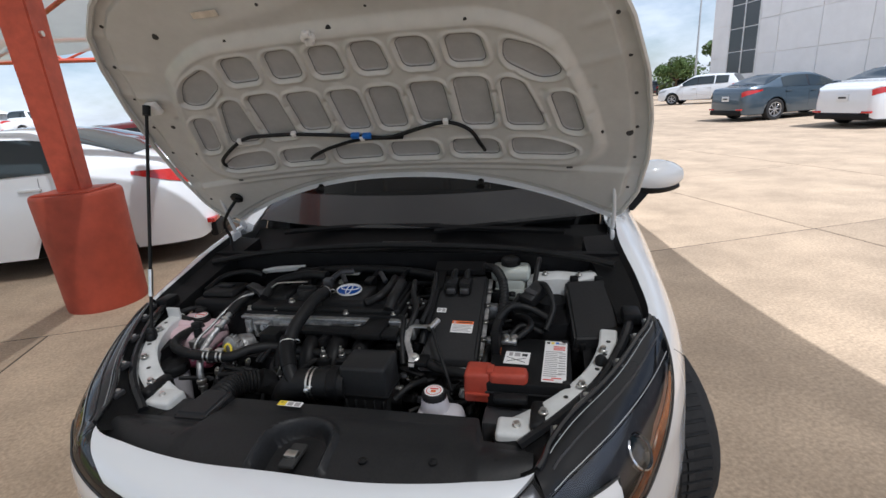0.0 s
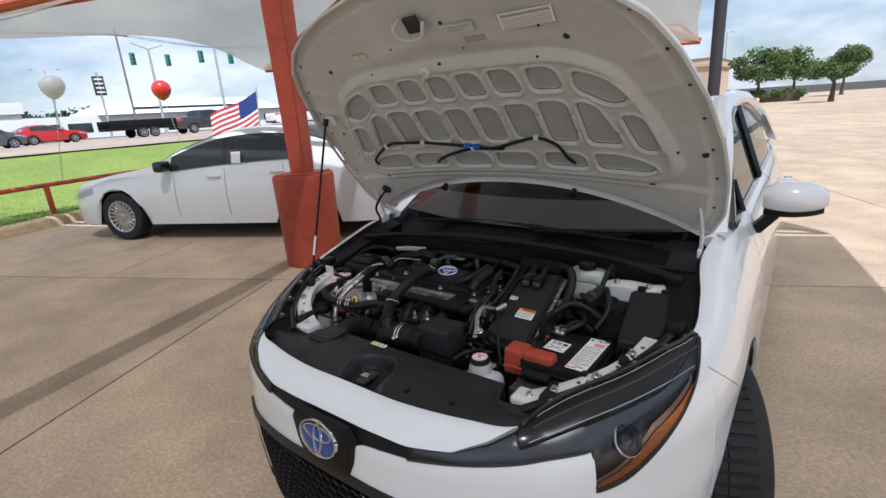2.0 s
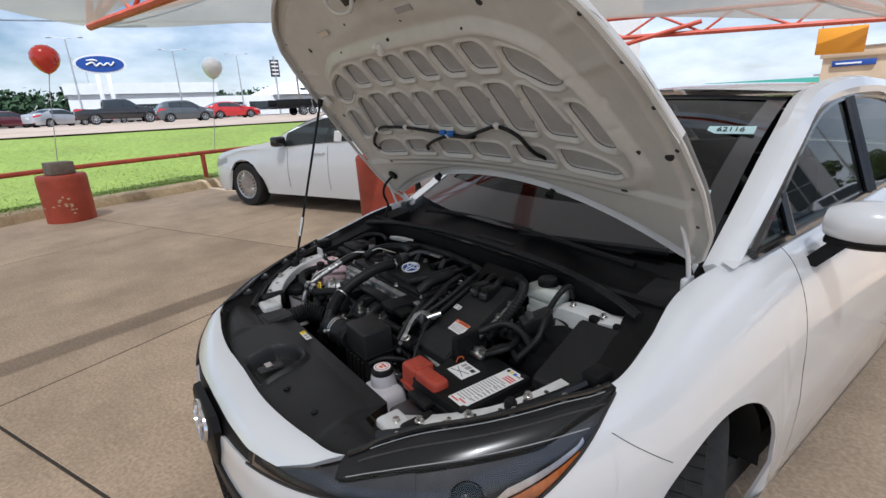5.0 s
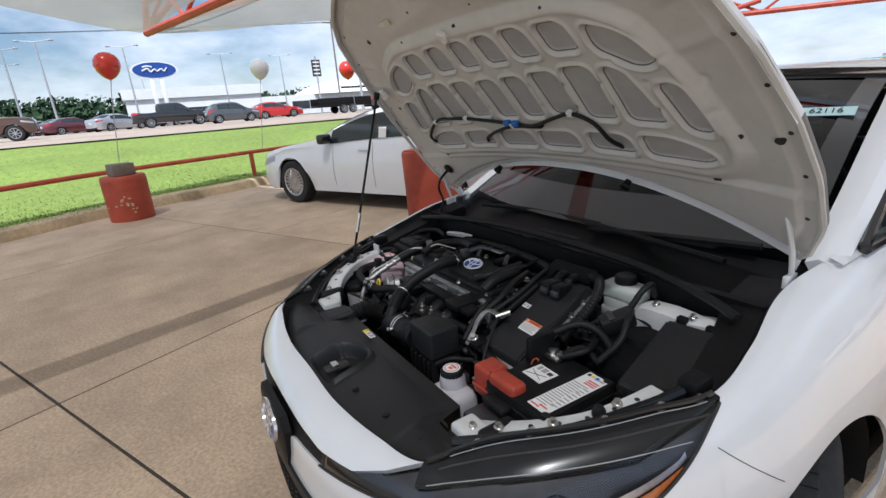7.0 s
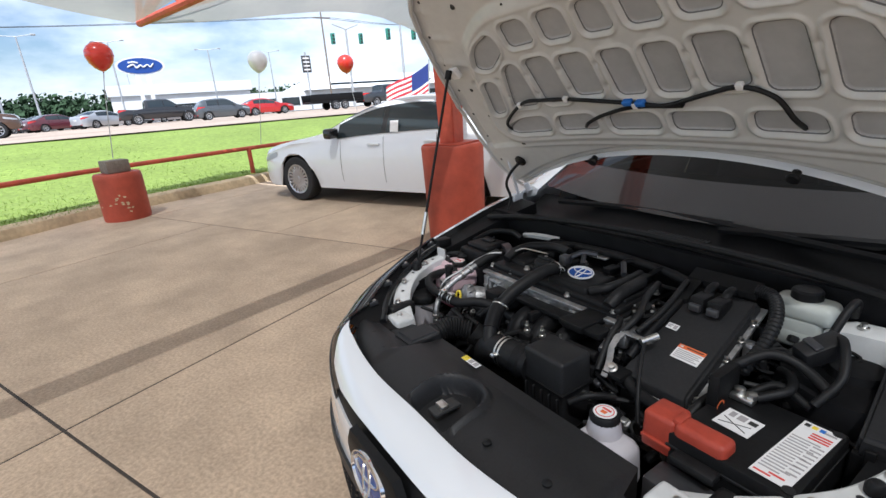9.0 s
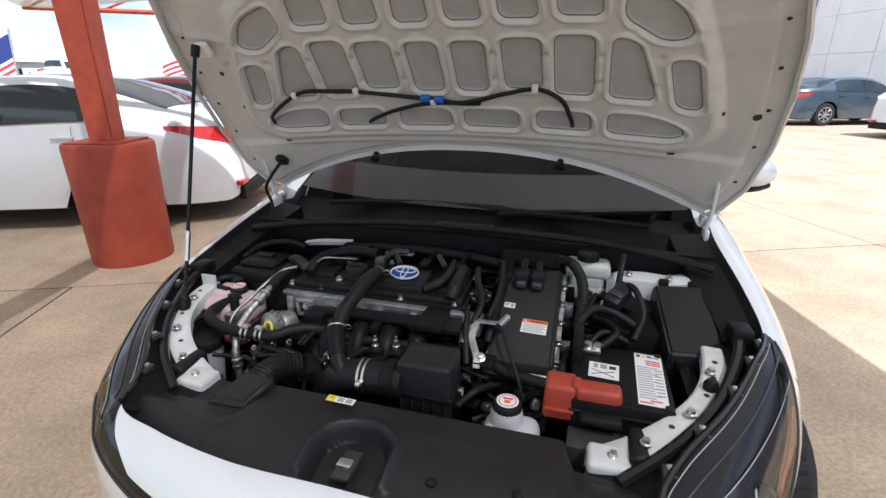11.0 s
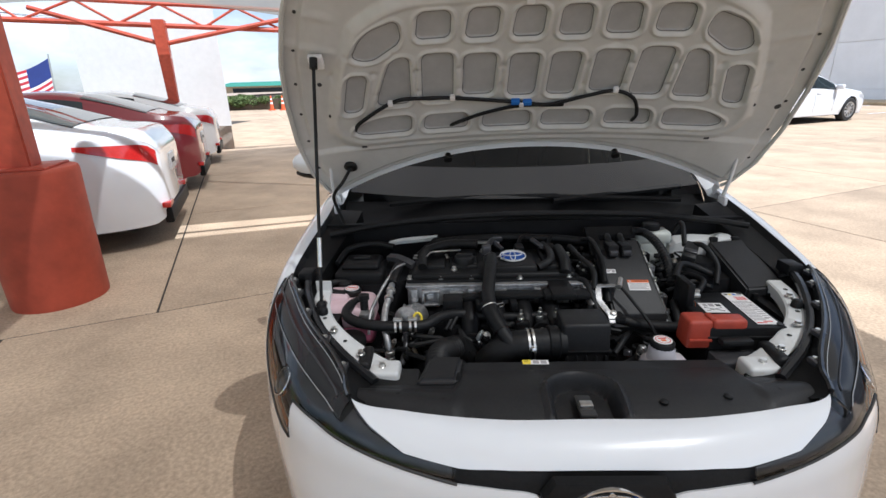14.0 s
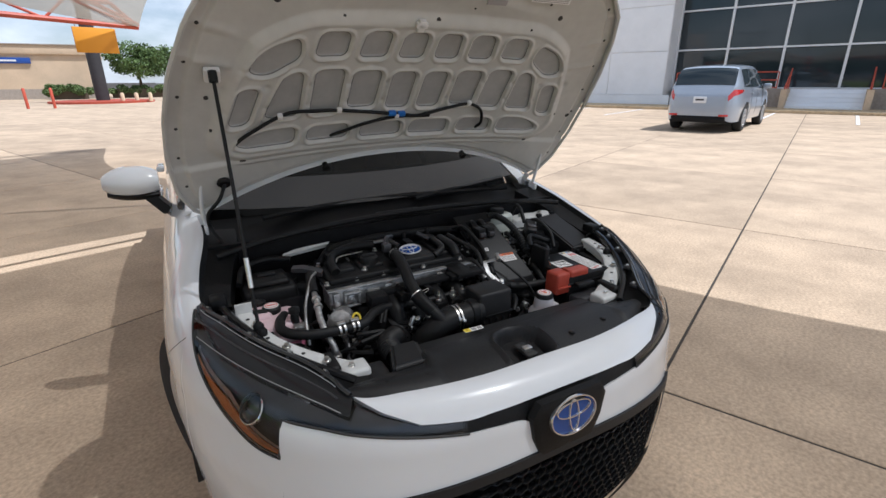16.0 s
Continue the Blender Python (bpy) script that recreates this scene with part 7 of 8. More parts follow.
# washer tank
wt = part("washer_tank", join(box(0.200, 0.322, 0.345, 0.440, 0.60, 0.704, 0.024, 4, 0.08), turned([(0.036, 0.695), (0.034, 0.712), (0.030, 0.735)], (0.250, 0.400, 0), n=20)), M_TANK, sedan, "milky white reservoir tank")
cap = part("cap", turned([(0.029, 0.722), (0.030, 0.727), (0.030, 0.744), (0.027, 0.749), (0.005, 0.7495)], (0.250, 0.400, 0), n=28), M_RUBBER, wt, "black cap")
part("cap_label", turned([(0.0225, 0.7495), (0.0225, 0.7505), (0.002, 0.7507)], (0.250, 0.400, 0), n=24), M_LABEL, cap)
part("cap_print", loft([[Vector((0.25 + r * math.cos(a), 0.40 + r * math.sin(a), 0.751)) for a in [2 * math.pi * i / 24 for i in range(24)]] for r in (0.0185, 0.0165)], True, False), M_REDINK, cap)
part("cap_print", box(0.240, 0.260, 0.404, 0.409, 0.7507, 0.7513), M_REDINK, cap)
part("cap_print", box(0.244, 0.256, 0.392, 0.401, 0.7507, 0.7513), M_ORANGE, cap)

# battery and terminal cover
bt = part("battery", box(0.372, 0.568, 0.415, 0.635, 0.58, 0.772, 0.006), M_BLACKPLASTIC, sedan, "black battery case")
part("lid_edge", box(0.370, 0.570, 0.413, 0.637, 0.742, 0.748, 0.002), M_COVER, bt)
fine = [(-0.44, 0.10 if i % 3 else 0.30, 0.20 - 0.045 * i, 0.215 - 0.045 * i, M_INKGREY) for i in range(14)] + [(0.16, 0.44, 0.16 - 0.06 * i, 0.178 - 0.06 * i, M_INKGREY) for i in range(9)]
fine += [(-0.42 + 0.2 * i, -0.28 + 0.2 * i, 0.42, 0.47, (M_INK, M_YELLOW, M_BLUECLIP)[i]) for i in range(3)] + [(-0.1, 0.42, 0.34 - 0.04 * i, 0.36 - 0.04 * i, M_REDINK) for i in range(3)] + [(-0.44, 0.0, -0.47, -0.45, M_REDINK), (-0.1, 0.3, -0.43, -0.41, M_REDINK), (0.12, 0.42, 0.42, 0.445, M_INKGREY)]
label_plate(bt, 0.056, 0.190, pose(0.530, 0.525, 0.773, 0, 0, -2), M_LABEL, fine, "long white label with small print")
label_plate(bt, 0.062, 0.058, pose(0.437, 0.528, 0.773, 0, 0, -3), M_LABEL, [(0.18, 0.4, 0.15, 0.35, M_INK), (-0.35, -0.2, 0.12, 0.4, M_INKGREY), (-0.12, 0.1, 0.12, 0.4, M_INKGREY)], "square white warning label")
for a, b in (((-0.4, -0.35), (0.35, 0.0)), ((-0.4, 0.0), (0.35, -0.35))):
    bm = bmesh.new()
    m0 = pose(0.437, 0.528, 0.7742, 0, 0, -3)
    add_cyl(bm, m0 @ Vector((a[0] * 0.062, a[1] * 0.058, 0)), m0 @ Vector((b[0] * 0.062, b[1] * 0.058, 0)), 0.0008, None, 5)
    part("print", bm, M_INK, bt)
for x, y in ((0.39, 0.61), (0.555, 0.62), (0.555, 0.43)):
    part("lid_plug", turned([(0.009, 0.77), (0.009, 0.7745), (0.003, 0.775)], (x, y, 0), n=14), M_COVER, bt)
tc = part("terminal_cover", join(box(0.318, 0.384, 0.415, 0.482, 0.712, 0.790, 0.009, 3, 0.08), box(0.378, 0.470, 0.416, 0.462, 0.758, 0.793, 0.010, 3, 0.06)), M_RED_PLASTIC, sedan, "faded red terminal cover")
part("cover_hinge", box(0.374, 0.390, 0.424, 0.458, 0.780, 0.7955, 0.003), M_RED_PLASTIC, tc)
part("cover_lip", box(0.322, 0.380, 0.410, 0.418, 0.735, 0.742, 0.002), M_RED_PLASTIC, tc)
part("fusible_link", box(0.392, 0.47, 0.385, 0.414, 0.735, 0.752, 0.006), M_RUBBER, sedan)
part("terminal_tray", box(0.37, 0.49, 0.345, 0.41, 0.62, 0.715, 0.008), M_LAMPIN, sedan, "grey battery tray")
term = part("terminal", join(turned([(0.010, 0.772), (0.010, 0.795), (0.004, 0.797)], (0.402, 0.603, 0), n=12), box(0.386, 0.432, 0.588, 0.618, 0.773, 0.785, 0.003)), M_STEEL, sedan, "steel battery terminal")
part("terminal_nut", turned([(0.010, 0), (0.010, 0.010), (0.005, 0.011)], (0.425, 0.603, 0.784), n=6), M_STEEL, term)
hold = part("hold_down", box(0.368, 0.392, 0.54, 0.63, 0.72, 0.835, 0.006, 2, 0.1), M_BLACKPLASTIC, sedan, "black upright cable holder")
part("holder_ring", loft([circle((0.394, 0.552, 0.772), (1, 0, 0), r, 16) for r in (0.014, 0.010)], True, False), M_ORANGE, hold, "orange seal ring")
part("battery_cable", tube([(0.43, 0.605, 0.785), (0.465, 0.65, 0.80), (0.45, 0.70, 0.80), (0.42, 0.73, 0.79)], 0.009, 10, 6), M_RUBBER, sedan)

# fuse box
bm = bmesh.new()
foot = [(0.578, 0.617), (0.703, 0.627), (0.680, 0.842), (0.556, 0.832)]
add_loft(bm, [[(x, y, 0.70) for x, y in foot], [(x, y, 0.776 + 0.36 * (y - 0.62)) for x, y in foot], [(0.630 + (x - 0.630) * 0.95, 0.73 + (y - 0.73) * 0.97, 0.788 + 0.36 * (y - 0.62)) for x, y in foot]])
bmesh.ops.bevel(bm, geom=list(bm.edges), offset=0.006, segments=3, affect="EDGES")
fb = part("fuse_box", bm, M_COVER, sedan, "black fuse box lid")
part("fuse_box_base", box(0.572, 0.706, 0.612, 0.840, 0.60, 0.758, 0.008), M_BLACKPLASTIC, fb)
for x in (0.60, 0.645, 0.685):
    part("lid_tab", box(x - 0.008, x + 0.008, 0.606, 0.618, 0.745, 0.775, 0.003), M_BLACKPLASTIC, fb)
for x in (0.585, 0.655):
    part("lid_clip", box(x - 0.012, x + 0.012, 0.838, 0.856, 0.835, 0.872, 0.004), M_BLACKPLASTIC, fb)
bm = bmesh.new()
add_loft(bm, [[(x, 0.875 + dy, z + dz) for dy, dz in ((-0.035, -0.05), (-0.03, 0.0), (0.0, 0.008), (0.03, 0.004), (0.035, -0.05))] for x, z in ((0.445, 0.845), (0.48, 0.858), (0.54, 0.862), (0.60, 0.858), (0.635, 0.865), (0.675, 0.862), (0.69, 0.845))])
part("rear_bracket", bm, M_WHITEMETAL, sedan, "white painted panel behind the fuse box")
for x, y in ((0.50, 0.87), (0.60, 0.865), (0.66, 0.885)):
    part("panel_bolt", turned([(0.010, 0), (0.010, 0.004), (0.006, 0.005), (0.006, 0.012)], (x, y, 0.866), n=12), M_STEEL, sedan)

# brake fluid tank and pipes
br = part("brake_reservoir", join(box(0.332, 0.455, 0.850, 0.925, 0.845, 0.892, 0.016, 4, 0.04), box(0.345, 0.44, 0.852, 0.915, 0.78, 0.86, 0.014, 3)), M_BRAKE, sedan, "yellowish white brake fluid tank")
part("reservoir_cap", turned([(0.03, 0.888), (0.03, 0.908), (0.026, 0.913), (0.004, 0.914)], (0.392, 0.892, 0), n=20), M_RUBBER, br, "black cap")
part("fluid_line", box(0.3425, 0.4425, 0.8495, 0.90, 0.785, 0.825, 0.008), M_BRAKE, br)
plug = part("relay_plug", box(0.45, 0.49, 0.715, 0.80, 0.825, 0.868, 0.006, 2, 0.0, Matrix.Translation((0.47, 0.76, 0.85)) @ pose(0, 0, 0, 18, 10, -28) @ Matrix.Translation((-0.47, -0.76, -0.85))), M_COVER, sedan, "black relay plug with grey latch")
part("plug_latch", box(0.452, 0.488, 0.735, 0.752, 0.866, 0.874, 0.003, 2, 0.0, Matrix.Translation((0.47, 0.76, 0.85)) @ pose(0, 0, 0, 18, 10, -28) @ Matrix.Translation((-0.47, -0.76, -0.85))), M_LAMPIN, plug)
for pts, r in ((((0.48, 0.80, 0.865), (0.505, 0.755, 0.875), (0.525, 0.70, 0.835), (0.505, 0.65, 0.79)), 0.008), (((0.40, 0.63, 0.765), (0.44, 0.67, 0.79), (0.50, 0.66, 0.775)), 0.008), (((0.375, 0.635, 0.82), (0.41, 0.69, 0.838), (0.46, 0.71, 0.825), (0.52, 0.69, 0.80)), 0.010), (((0.475, 0.90, 0.875), (0.482, 0.875, 0.915), (0.478, 0.84, 0.905), (0.47, 0.80, 0.86)), 0.008), (((0.18, 0.55, 0.735), (0.24, 0.53, 0.725), (0.31, 0.515, 0.725), (0.36, 0.50, 0.73)), 0.014), (((0.20, 0.60, 0.815), (0.225, 0.55, 0.785), (0.255, 0.50, 0.745), (0.275, 0.475, 0.70)), 0.0045), (((0.14, 0.42, 0.70), (0.17, 0.45, 0.72), (0.20, 0.50, 0.71)), 0.008), (((0.36, 0.60, 0.76), (0.35, 0.55, 0.745), (0.345, 0.50, 0.71)), 0.010)):
    part("hose", tube(pts, r, 12, 7), M_RUBBER, sedan)

# coolant side
ct = part("coolant_tank", join(box(-0.692, -0.508, 0.548, 0.690, 0.705, 0.778, 0.026, 5, 0.08), box(-0.66, -0.585, 0.60, 0.685, 0.76, 0.792, 0.012, 3, 0.15)), M_PINK, sedan, "pale pink coolant tank")
part("coolant", box(-0.690, -0.510, 0.550, 0.688, 0.655, 0.716, 0.02, 3), M_COOLANT, ct, "dark pink coolant level")
part("neck", turned([(0.026, 0.765), (0.024, 0.79)], (-0.585, 0.647, 0), n=20), M_PINK, ct)
cc = part("coolant_cap", turned([(0.026, 0.776), (0.027, 0.784), (0.027, 0.792), (0.022, 0.797), (0.004, 0.798)], (-0.585, 0.647, 0), n=24), M_RUBBER, ct, "black filler cap")
part("cap_label", turned([(0.021, 0.7972), (0.021, 0.7984), (0.002, 0.7986)], (-0.585, 0.647, 0), n=20), M_LABEL, cc)
part("cap_print", loft([[Vector((-0.585 + r * math.cos(a), 0.647 + r * math.sin(a), 0.799)) for a in [2 * math.pi * i / 20 for i in range(20)]] for r in (0.018, 0.0155)], True, False), M_REDINK, cc)
part("cap_print", box(-0.597, -0.573, 0.645, 0.651, 0.7985, 0.7992), M_REDINK, cc)
part("overflow_hose", tube([(-0.60, 0.625, 0.79), (-0.65, 0.635, 0.795), (-0.665, 0.66, 0.80), (-0.645, 0.685, 0.802), (-0.61, 0.69, 0.80)], 0.009, 12, 7), M_RUBBER, sedan, "small black overflow hose")
part("second_cap", turned([(0.02, 0.785), (0.021, 0.80), (0.012, 0.806)], (-0.615, 0.688, 0), n=18), M_RUBBER, sedan)
part("white_tab", loft([[(x, y, z) for x, y in ((-0.685, 0.62), (-0.64, 0.62), (-0.64, 0.626), (-0.685, 0.626))] for z in (0.74, 0.815, 0.832)]), M_WHITEMETAL, sedan, "white steel tab")
part("radiator_hose", tube([(-0.555, 0.615, 0.772), (-0.575, 0.575, 0.775), (-0.580, 0.53, 0.772), (-0.555, 0.495, 0.768), (-0.50, 0.475, 0.763), (-0.43, 0.472, 0.760), (-0.36, 0.480, 0.758), (-0.315, 0.515, 0.764), (-0.26, 0.545, 0.758), (-0.19, 0.55, 0.748)], 0.0145, 14, 8), M_RUBBER, sedan, "curved black coolant hose")
for x, yy in ((-0.428, 0.472), (-0.388, 0.475)):
    part("spring_clamp", join(*[loft([circle((x + o - 0.003, yy, 0.760), (1, 0.1, 0), 0.0175, 20), circle((x + o + 0.003, yy, 0.760), (1, 0.1, 0), 0.0175, 20)], True, False) for o in (-0.007, 0.007)], box(x - 0.012, x + 0.012, yy - 0.008, yy + 0.008, 0.776, 0.783, 0.002)), M_STEEL, sedan, "steel spring clamp")
part("silver_pipe", tube([(-0.455, 0.69, 0.835), (-0.460, 0.63, 0.815), (-0.463, 0.585, 0.798), (-0.470, 0.54, 0.778), (-0.468, 0.49, 0.752), (-0.455, 0.455, 0.71), (-0.45, 0.45, 0.64)], 0.0095, 14, 7), M_ALU, sedan, "aluminium refrigerant pipe")
for p, ax in (((-0.461, 0.605, 0.806), (0, 1, 0.4)), ((-0.464, 0.575, 0.795), (0, 1, 0.4)), ((-0.452, 0.452, 0.69), (0, 0.1, 1)), ((-0.452, 0.452, 0.672), (0, 0.1, 1))):
    part("pipe_collar", loft([circle(Vector(p) + Vector(ax).normalized() * h, ax, r, 16) for h, r in ((-0.006, 0.010), (-0.004, 0.0135), (0.004, 0.0135), (0.006, 0.010))]), M_STEEL, sedan)
part("pipe_sleeve", tube([(-0.447, 0.72, 0.842), (-0.456, 0.675, 0.83), (-0.461, 0.63, 0.815)], 0.0155, 14, 6), M_RUBBER, sedan, "black pipe sleeve")
part("thin_pipe", tube([(-0.43, 0.72, 0.845), (-0.452, 0.685, 0.845), (-0.478, 0.634, 0.822), (-0.498, 0.588, 0.795), (-0.512, 0.53, 0.77), (-0.515, 0.50, 0.72)], 0.0045, 10, 7), M_ALU, sedan, "thin aluminium pipe")
part("service_port", join(turned([(0.012, 0), (0.012, 0.03), (0.016, 0.032), (0.016, 0.046), (0.006, 0.05)], (-0.535, 0.565, 0.765), (0, 0.1, 1), 16)), M_RUBBER, sedan, "black service port cap")
part("port_block", box(-0.545, -0.505, 0.53, 0.56, 0.745, 0.768, 0.004), M_ALU, sedan)
part("dipstick", tube([(-0.376 + 0.011 * math.cos(a), 0.492 + 0.004 * math.sin(a), 0.772 + 0.015 * math.sin(a)) for a in [2 * math.pi * i / 12 for i in range(13)]], 0.0035, 8, 2), M_YELLOW, sedan, "yellow dipstick handle")
part("braided_line", tube([(-0.415, 0.52, 0.72), (-0.41, 0.48, 0.70), (-0.42, 0.44, 0.66)], 0.008, 12, 9, 0.12), M_LAMPIN, sedan)
part("front_pot", turned([(0.046, 0.700), (0.048, 0.705), (0.048, 0.722), (0.044, 0.728), (0.01, 0.73)], (-0.567, 0.475, 0), n=28), M_RUBBER, sedan, "round black canister lid")
part("pot_body", turned([(0.03, 0.56), (0.038, 0.63), (0.043, 0.702)], (-0.567, 0.475, 0), n=24), M_TANK, sedan, "white washer filler pot")
tw = part("tower_cap", box(-0.655, -0.490, 0.690, 0.835, 0.775, 0.828, 0.014, 3, 0.06), M_BLACKPLASTIC, sedan, "black air filter housing")
part("cap_lid", box(-0.635, -0.508, 0.715, 0.825, 0.826, 0.846, 0.010, 3, 0.10), M_BLACKPLASTIC, tw)
part("lid_slot", box(-0.60, -0.545, 0.765, 0.79, 0.845, 0.853, 0.004), M_COVER, tw)
part("tower_hose", tube([(-0.655, 0.77, 0.83), (-0.63, 0.845, 0.855), (-0.55, 0.875, 0.862), (-0.48, 0.86, 0.855)], 0.010, 10, 7), M_RUBBER, sedan)
part("grey_arm", loft([[(x, y, z), (x + 0.012, y + 0.022, z + 0.004), (x + 0.012, y + 0.022, z - 0.012), (x, y, z - 0.014)] for x, y, z in ((-0.495, 0.775, 0.85), (-0.465, 0.76, 0.852), (-0.435, 0.745, 0.845), (-0.41, 0.725, 0.838))]), M_LAMPIN, sedan, "dark engine mount arm")
part("wing_panel", loft([[(x, y, z), (x + 0.004, y + 0.02 * k, z + 0.006), (x, y + 0.024 * k, z - 0.004), (x, y + 0.004, z - 0.012)] for x, y, z, k in ((-0.50, 0.882, 0.862, 0.2), (-0.46, 0.888, 0.866, 0.7), (-0.42, 0.892, 0.868, 0.8), (-0.37, 0.894, 0.872, 0.5), (-0.335, 0.895, 0.876, 0.15))]), M_WHITEMETAL, sedan, "white painted body edge")

# white front members
for s in (1, -1):
    path = curve_points([(s * 0.425, 0.325, 0.715), (s * 0.50, 0.355, 0.742), (s * 0.57, 0.405, 0.765), (s * 0.625, 0.475, 0.782), (s * 0.655, 0.56, 0.795), (s * 0.665, 0.64, 0.80)], 8)
    bm = bmesh.new()
    rings = []
    for i, p in enumerate(path):
        d = (path[min(i + 1, len(path) - 1)] - path[max(i - 1, 0)])
        d = Vector((d.x, d.y, 0)).normalized()
        nn = Vector((-d.y, d.x, 0))
        wdt = 0.029 - 0.008 * i / len(path)
        rings.append([p + nn * a + Vector((0, 0, b)) for a, b in ((-wdt, -0.03), (-wdt, 0.0), (-wdt * 0.8, 0.004), (wdt * 0.8, 0.004), (wdt, 0.0), (wdt, -0.03))])
    add_loft(bm, rings)
    mem = part("front_member", bm, M_WHITEMETAL, sedan, "white painted upper member with holes")
    for k in (14, 19, 24, 29, 34):
        part("hole", turned([(0.0055, 0.0), (0.0055, 0.001), (0.001, 0.0012)], path[k] + Vector((0, 0, 0.0042)), n=12), M_INK, mem)
    part("rubber_stop", turned([(0.014, 0), (0.014, 0.012), (0.009, 0.02), (0.003, 0.022)], path[26] + Vector((0, 0, 0.004)), n=14), M_RUBBER, mem)
    for k in (4, 10, 20, 32):
        part("bolt", turned([(0.011, 0), (0.011, 0.003), (0.007, 0.004), (0.007, 0.011)], path[k] + Vector((-s * 0.012, -0.02, 0.004)), n=10), M_STEEL, mem)
    part("member_block", box(min(s * 0.405, s * 0.485), max(s * 0.405, s * 0.485), 0.285, 0.352, 0.655, 0.736, 0.010, 3, 0.06), M_WHITEMETAL, mem, "white bracket block")
    part("strap", box(min(s * 0.478, s * 0.512), max(s * 0.478, s * 0.512), 0.305, 0.395, 0.70, 0.752, 0.012, 3), M_RUBBER, mem, "black strap")
    part("lamp_frame", tube([(s * 0.46, 0.265, 0.728), (s * 0.55, 0.335, 0.762), (s * 0.63, 0.435, 0.785), (s * 0.69, 0.56, 0.812), (s * 0.715, 0.64, 0.825)], 0.012, 8, 6), M_LAMPDARK, mem)

# shelf between the lamp and the member
for s in (1, -1):
    rows = []
    for i in range(31):
        q = 2.75 + 4.25 * i / 30
        a = shell(q * s, 1.0, -0.003)
        b = Vector((s * soft_table([(2.75, 0.40), (3.5, 0.44), (4.5, 0.53), (5.5, 0.615), (6.3, 0.65), (7, 0.665)], q), soft_table([(2.75, 0.30), (3.5, 0.32), (4.5, 0.37), (5.5, 0.46), (6.3, 0.57), (7, 0.66)], q), soft_table([(2.75, 0.715), (3.5, 0.72), (4.5, 0.745), (5.5, 0.772), (6.3, 0.788), (7, 0.80)], q)))
        rows.append([a, a * 0.85 + b * 0.15 - Vector((0, 0, 0.012)), a * 0.5 + b * 0.5 - Vector((0, 0, 0.012)), b, b - Vector((0, 0, 0.05))])
    part("lamp_shelf", loft(rows, False, False), M_BLACKPLASTIC, sedan, "black plastic shelf behind the headlight")

# prop rod
a, b = Vector((-0.640, 0.505, 0.802)), Vector((-0.641, 0.694, 1.442))
rod = part("prop_rod", rods([(a, b)], 0.0048, 10), M_RUBBER, sedan, "dark grey prop rod")
part("lower_sleeve", rods([(a + (b - a) * 0.17, a + (b - a) * 0.29)], 0.0068, 10), M_STEEL, rod, "silver sleeve")
part("pivot", turned([(0.014, -0.01), (0.014, 0.012), (0.008, 0.02)], a, n=14), M_RUBBER, rod)
part("grip", rods([(b - (b - a) * 0.03, b + (b - a) * 0.012)], 0.011, 12), M_RUBBER, rod)

# ---- hood ----
HOOD_O = Vector((0, 1.999 - 0.8856 * 1.1, 1.1))
HOOD_S = Vector((0, -0.8856, 1)).normalized()
HOOD_N = Vector((0, 1, 0.8856)).normalized()


def bow(x, s):
    return 0.05 - 0.15 * (s - 0.35) ** 2 - 0.06 * (x / 0.75) ** 2


def hood_point(x, s, h=0.0):
    """A point of the hood: x across, s up from the hinge line, h into the hood."""
    return HOOD_O + Vector((x, 0, 0)) + HOOD_S * s + HOOD_N * (bow(x, s) + h)


SIDE_X = [(-0.13, 0.700), (-0.10, 0.735), (0.0, 0.775), (0.15, 0.785), (0.3, 0.772), (0.45, 0.742), (0.6, 0.690), (0.70, 0.635), (0.78, 0.545), (0.84, 0.42), (0.875, 0.30), (0.90, 0.17), (0.91, 0.0)]


def hood_rear(x):
    return 0.045 - 0.16 * (abs(x) / 0.70) ** 2.2


def hood_front(x):
    """Front edge as a height s for each x."""
    best = 0.91
    for (s0, x0), (s1, x1) in zip(SIDE_X[4:], SIDE_X[5:]):
        if x1 <= abs(x) <= x0:
            return s0 + (s1 - s0) * (x0 - abs(x)) / (x0 - x1)
    return 0.3 if abs(x) > 0.772 else best


def rounded(px, ps, poly, r):
    """Signed distance to a convex rounded polygon, negative inside."""
    best = -9.0
    n = len(poly)
    area = sum(poly[i][0] * poly[(i + 1) % n][1] - poly[(i + 1) % n][0] * poly[i][1] for i in range(n))
    sg = 1 if area > 0 else -1
    ds = []
    for i in range(n):
        (x0, y0), (x1, y1) = poly[i], poly[(i + 1) % n]
        ex, ey = x1 - x0, y1 - y0
        l = math.hypot(ex, ey)
        ds.append(sg * ((px - x0) * ey - (ps - y0) * ex) / l)
    inner = [d + r for d in ds]
    pos = [d for d in inner if d > 0]
    if pos:
        return math.sqrt(sum(d * d for d in sorted(pos)[-2:])) - r
    return max(inner) - r


def four(x0, x1, s0, s1, lean=0.0, taper=0.0):
    return [(x0, s0), (x1, s0), (x1 + lean - taper, s1), (x0 + lean + taper, s1)]


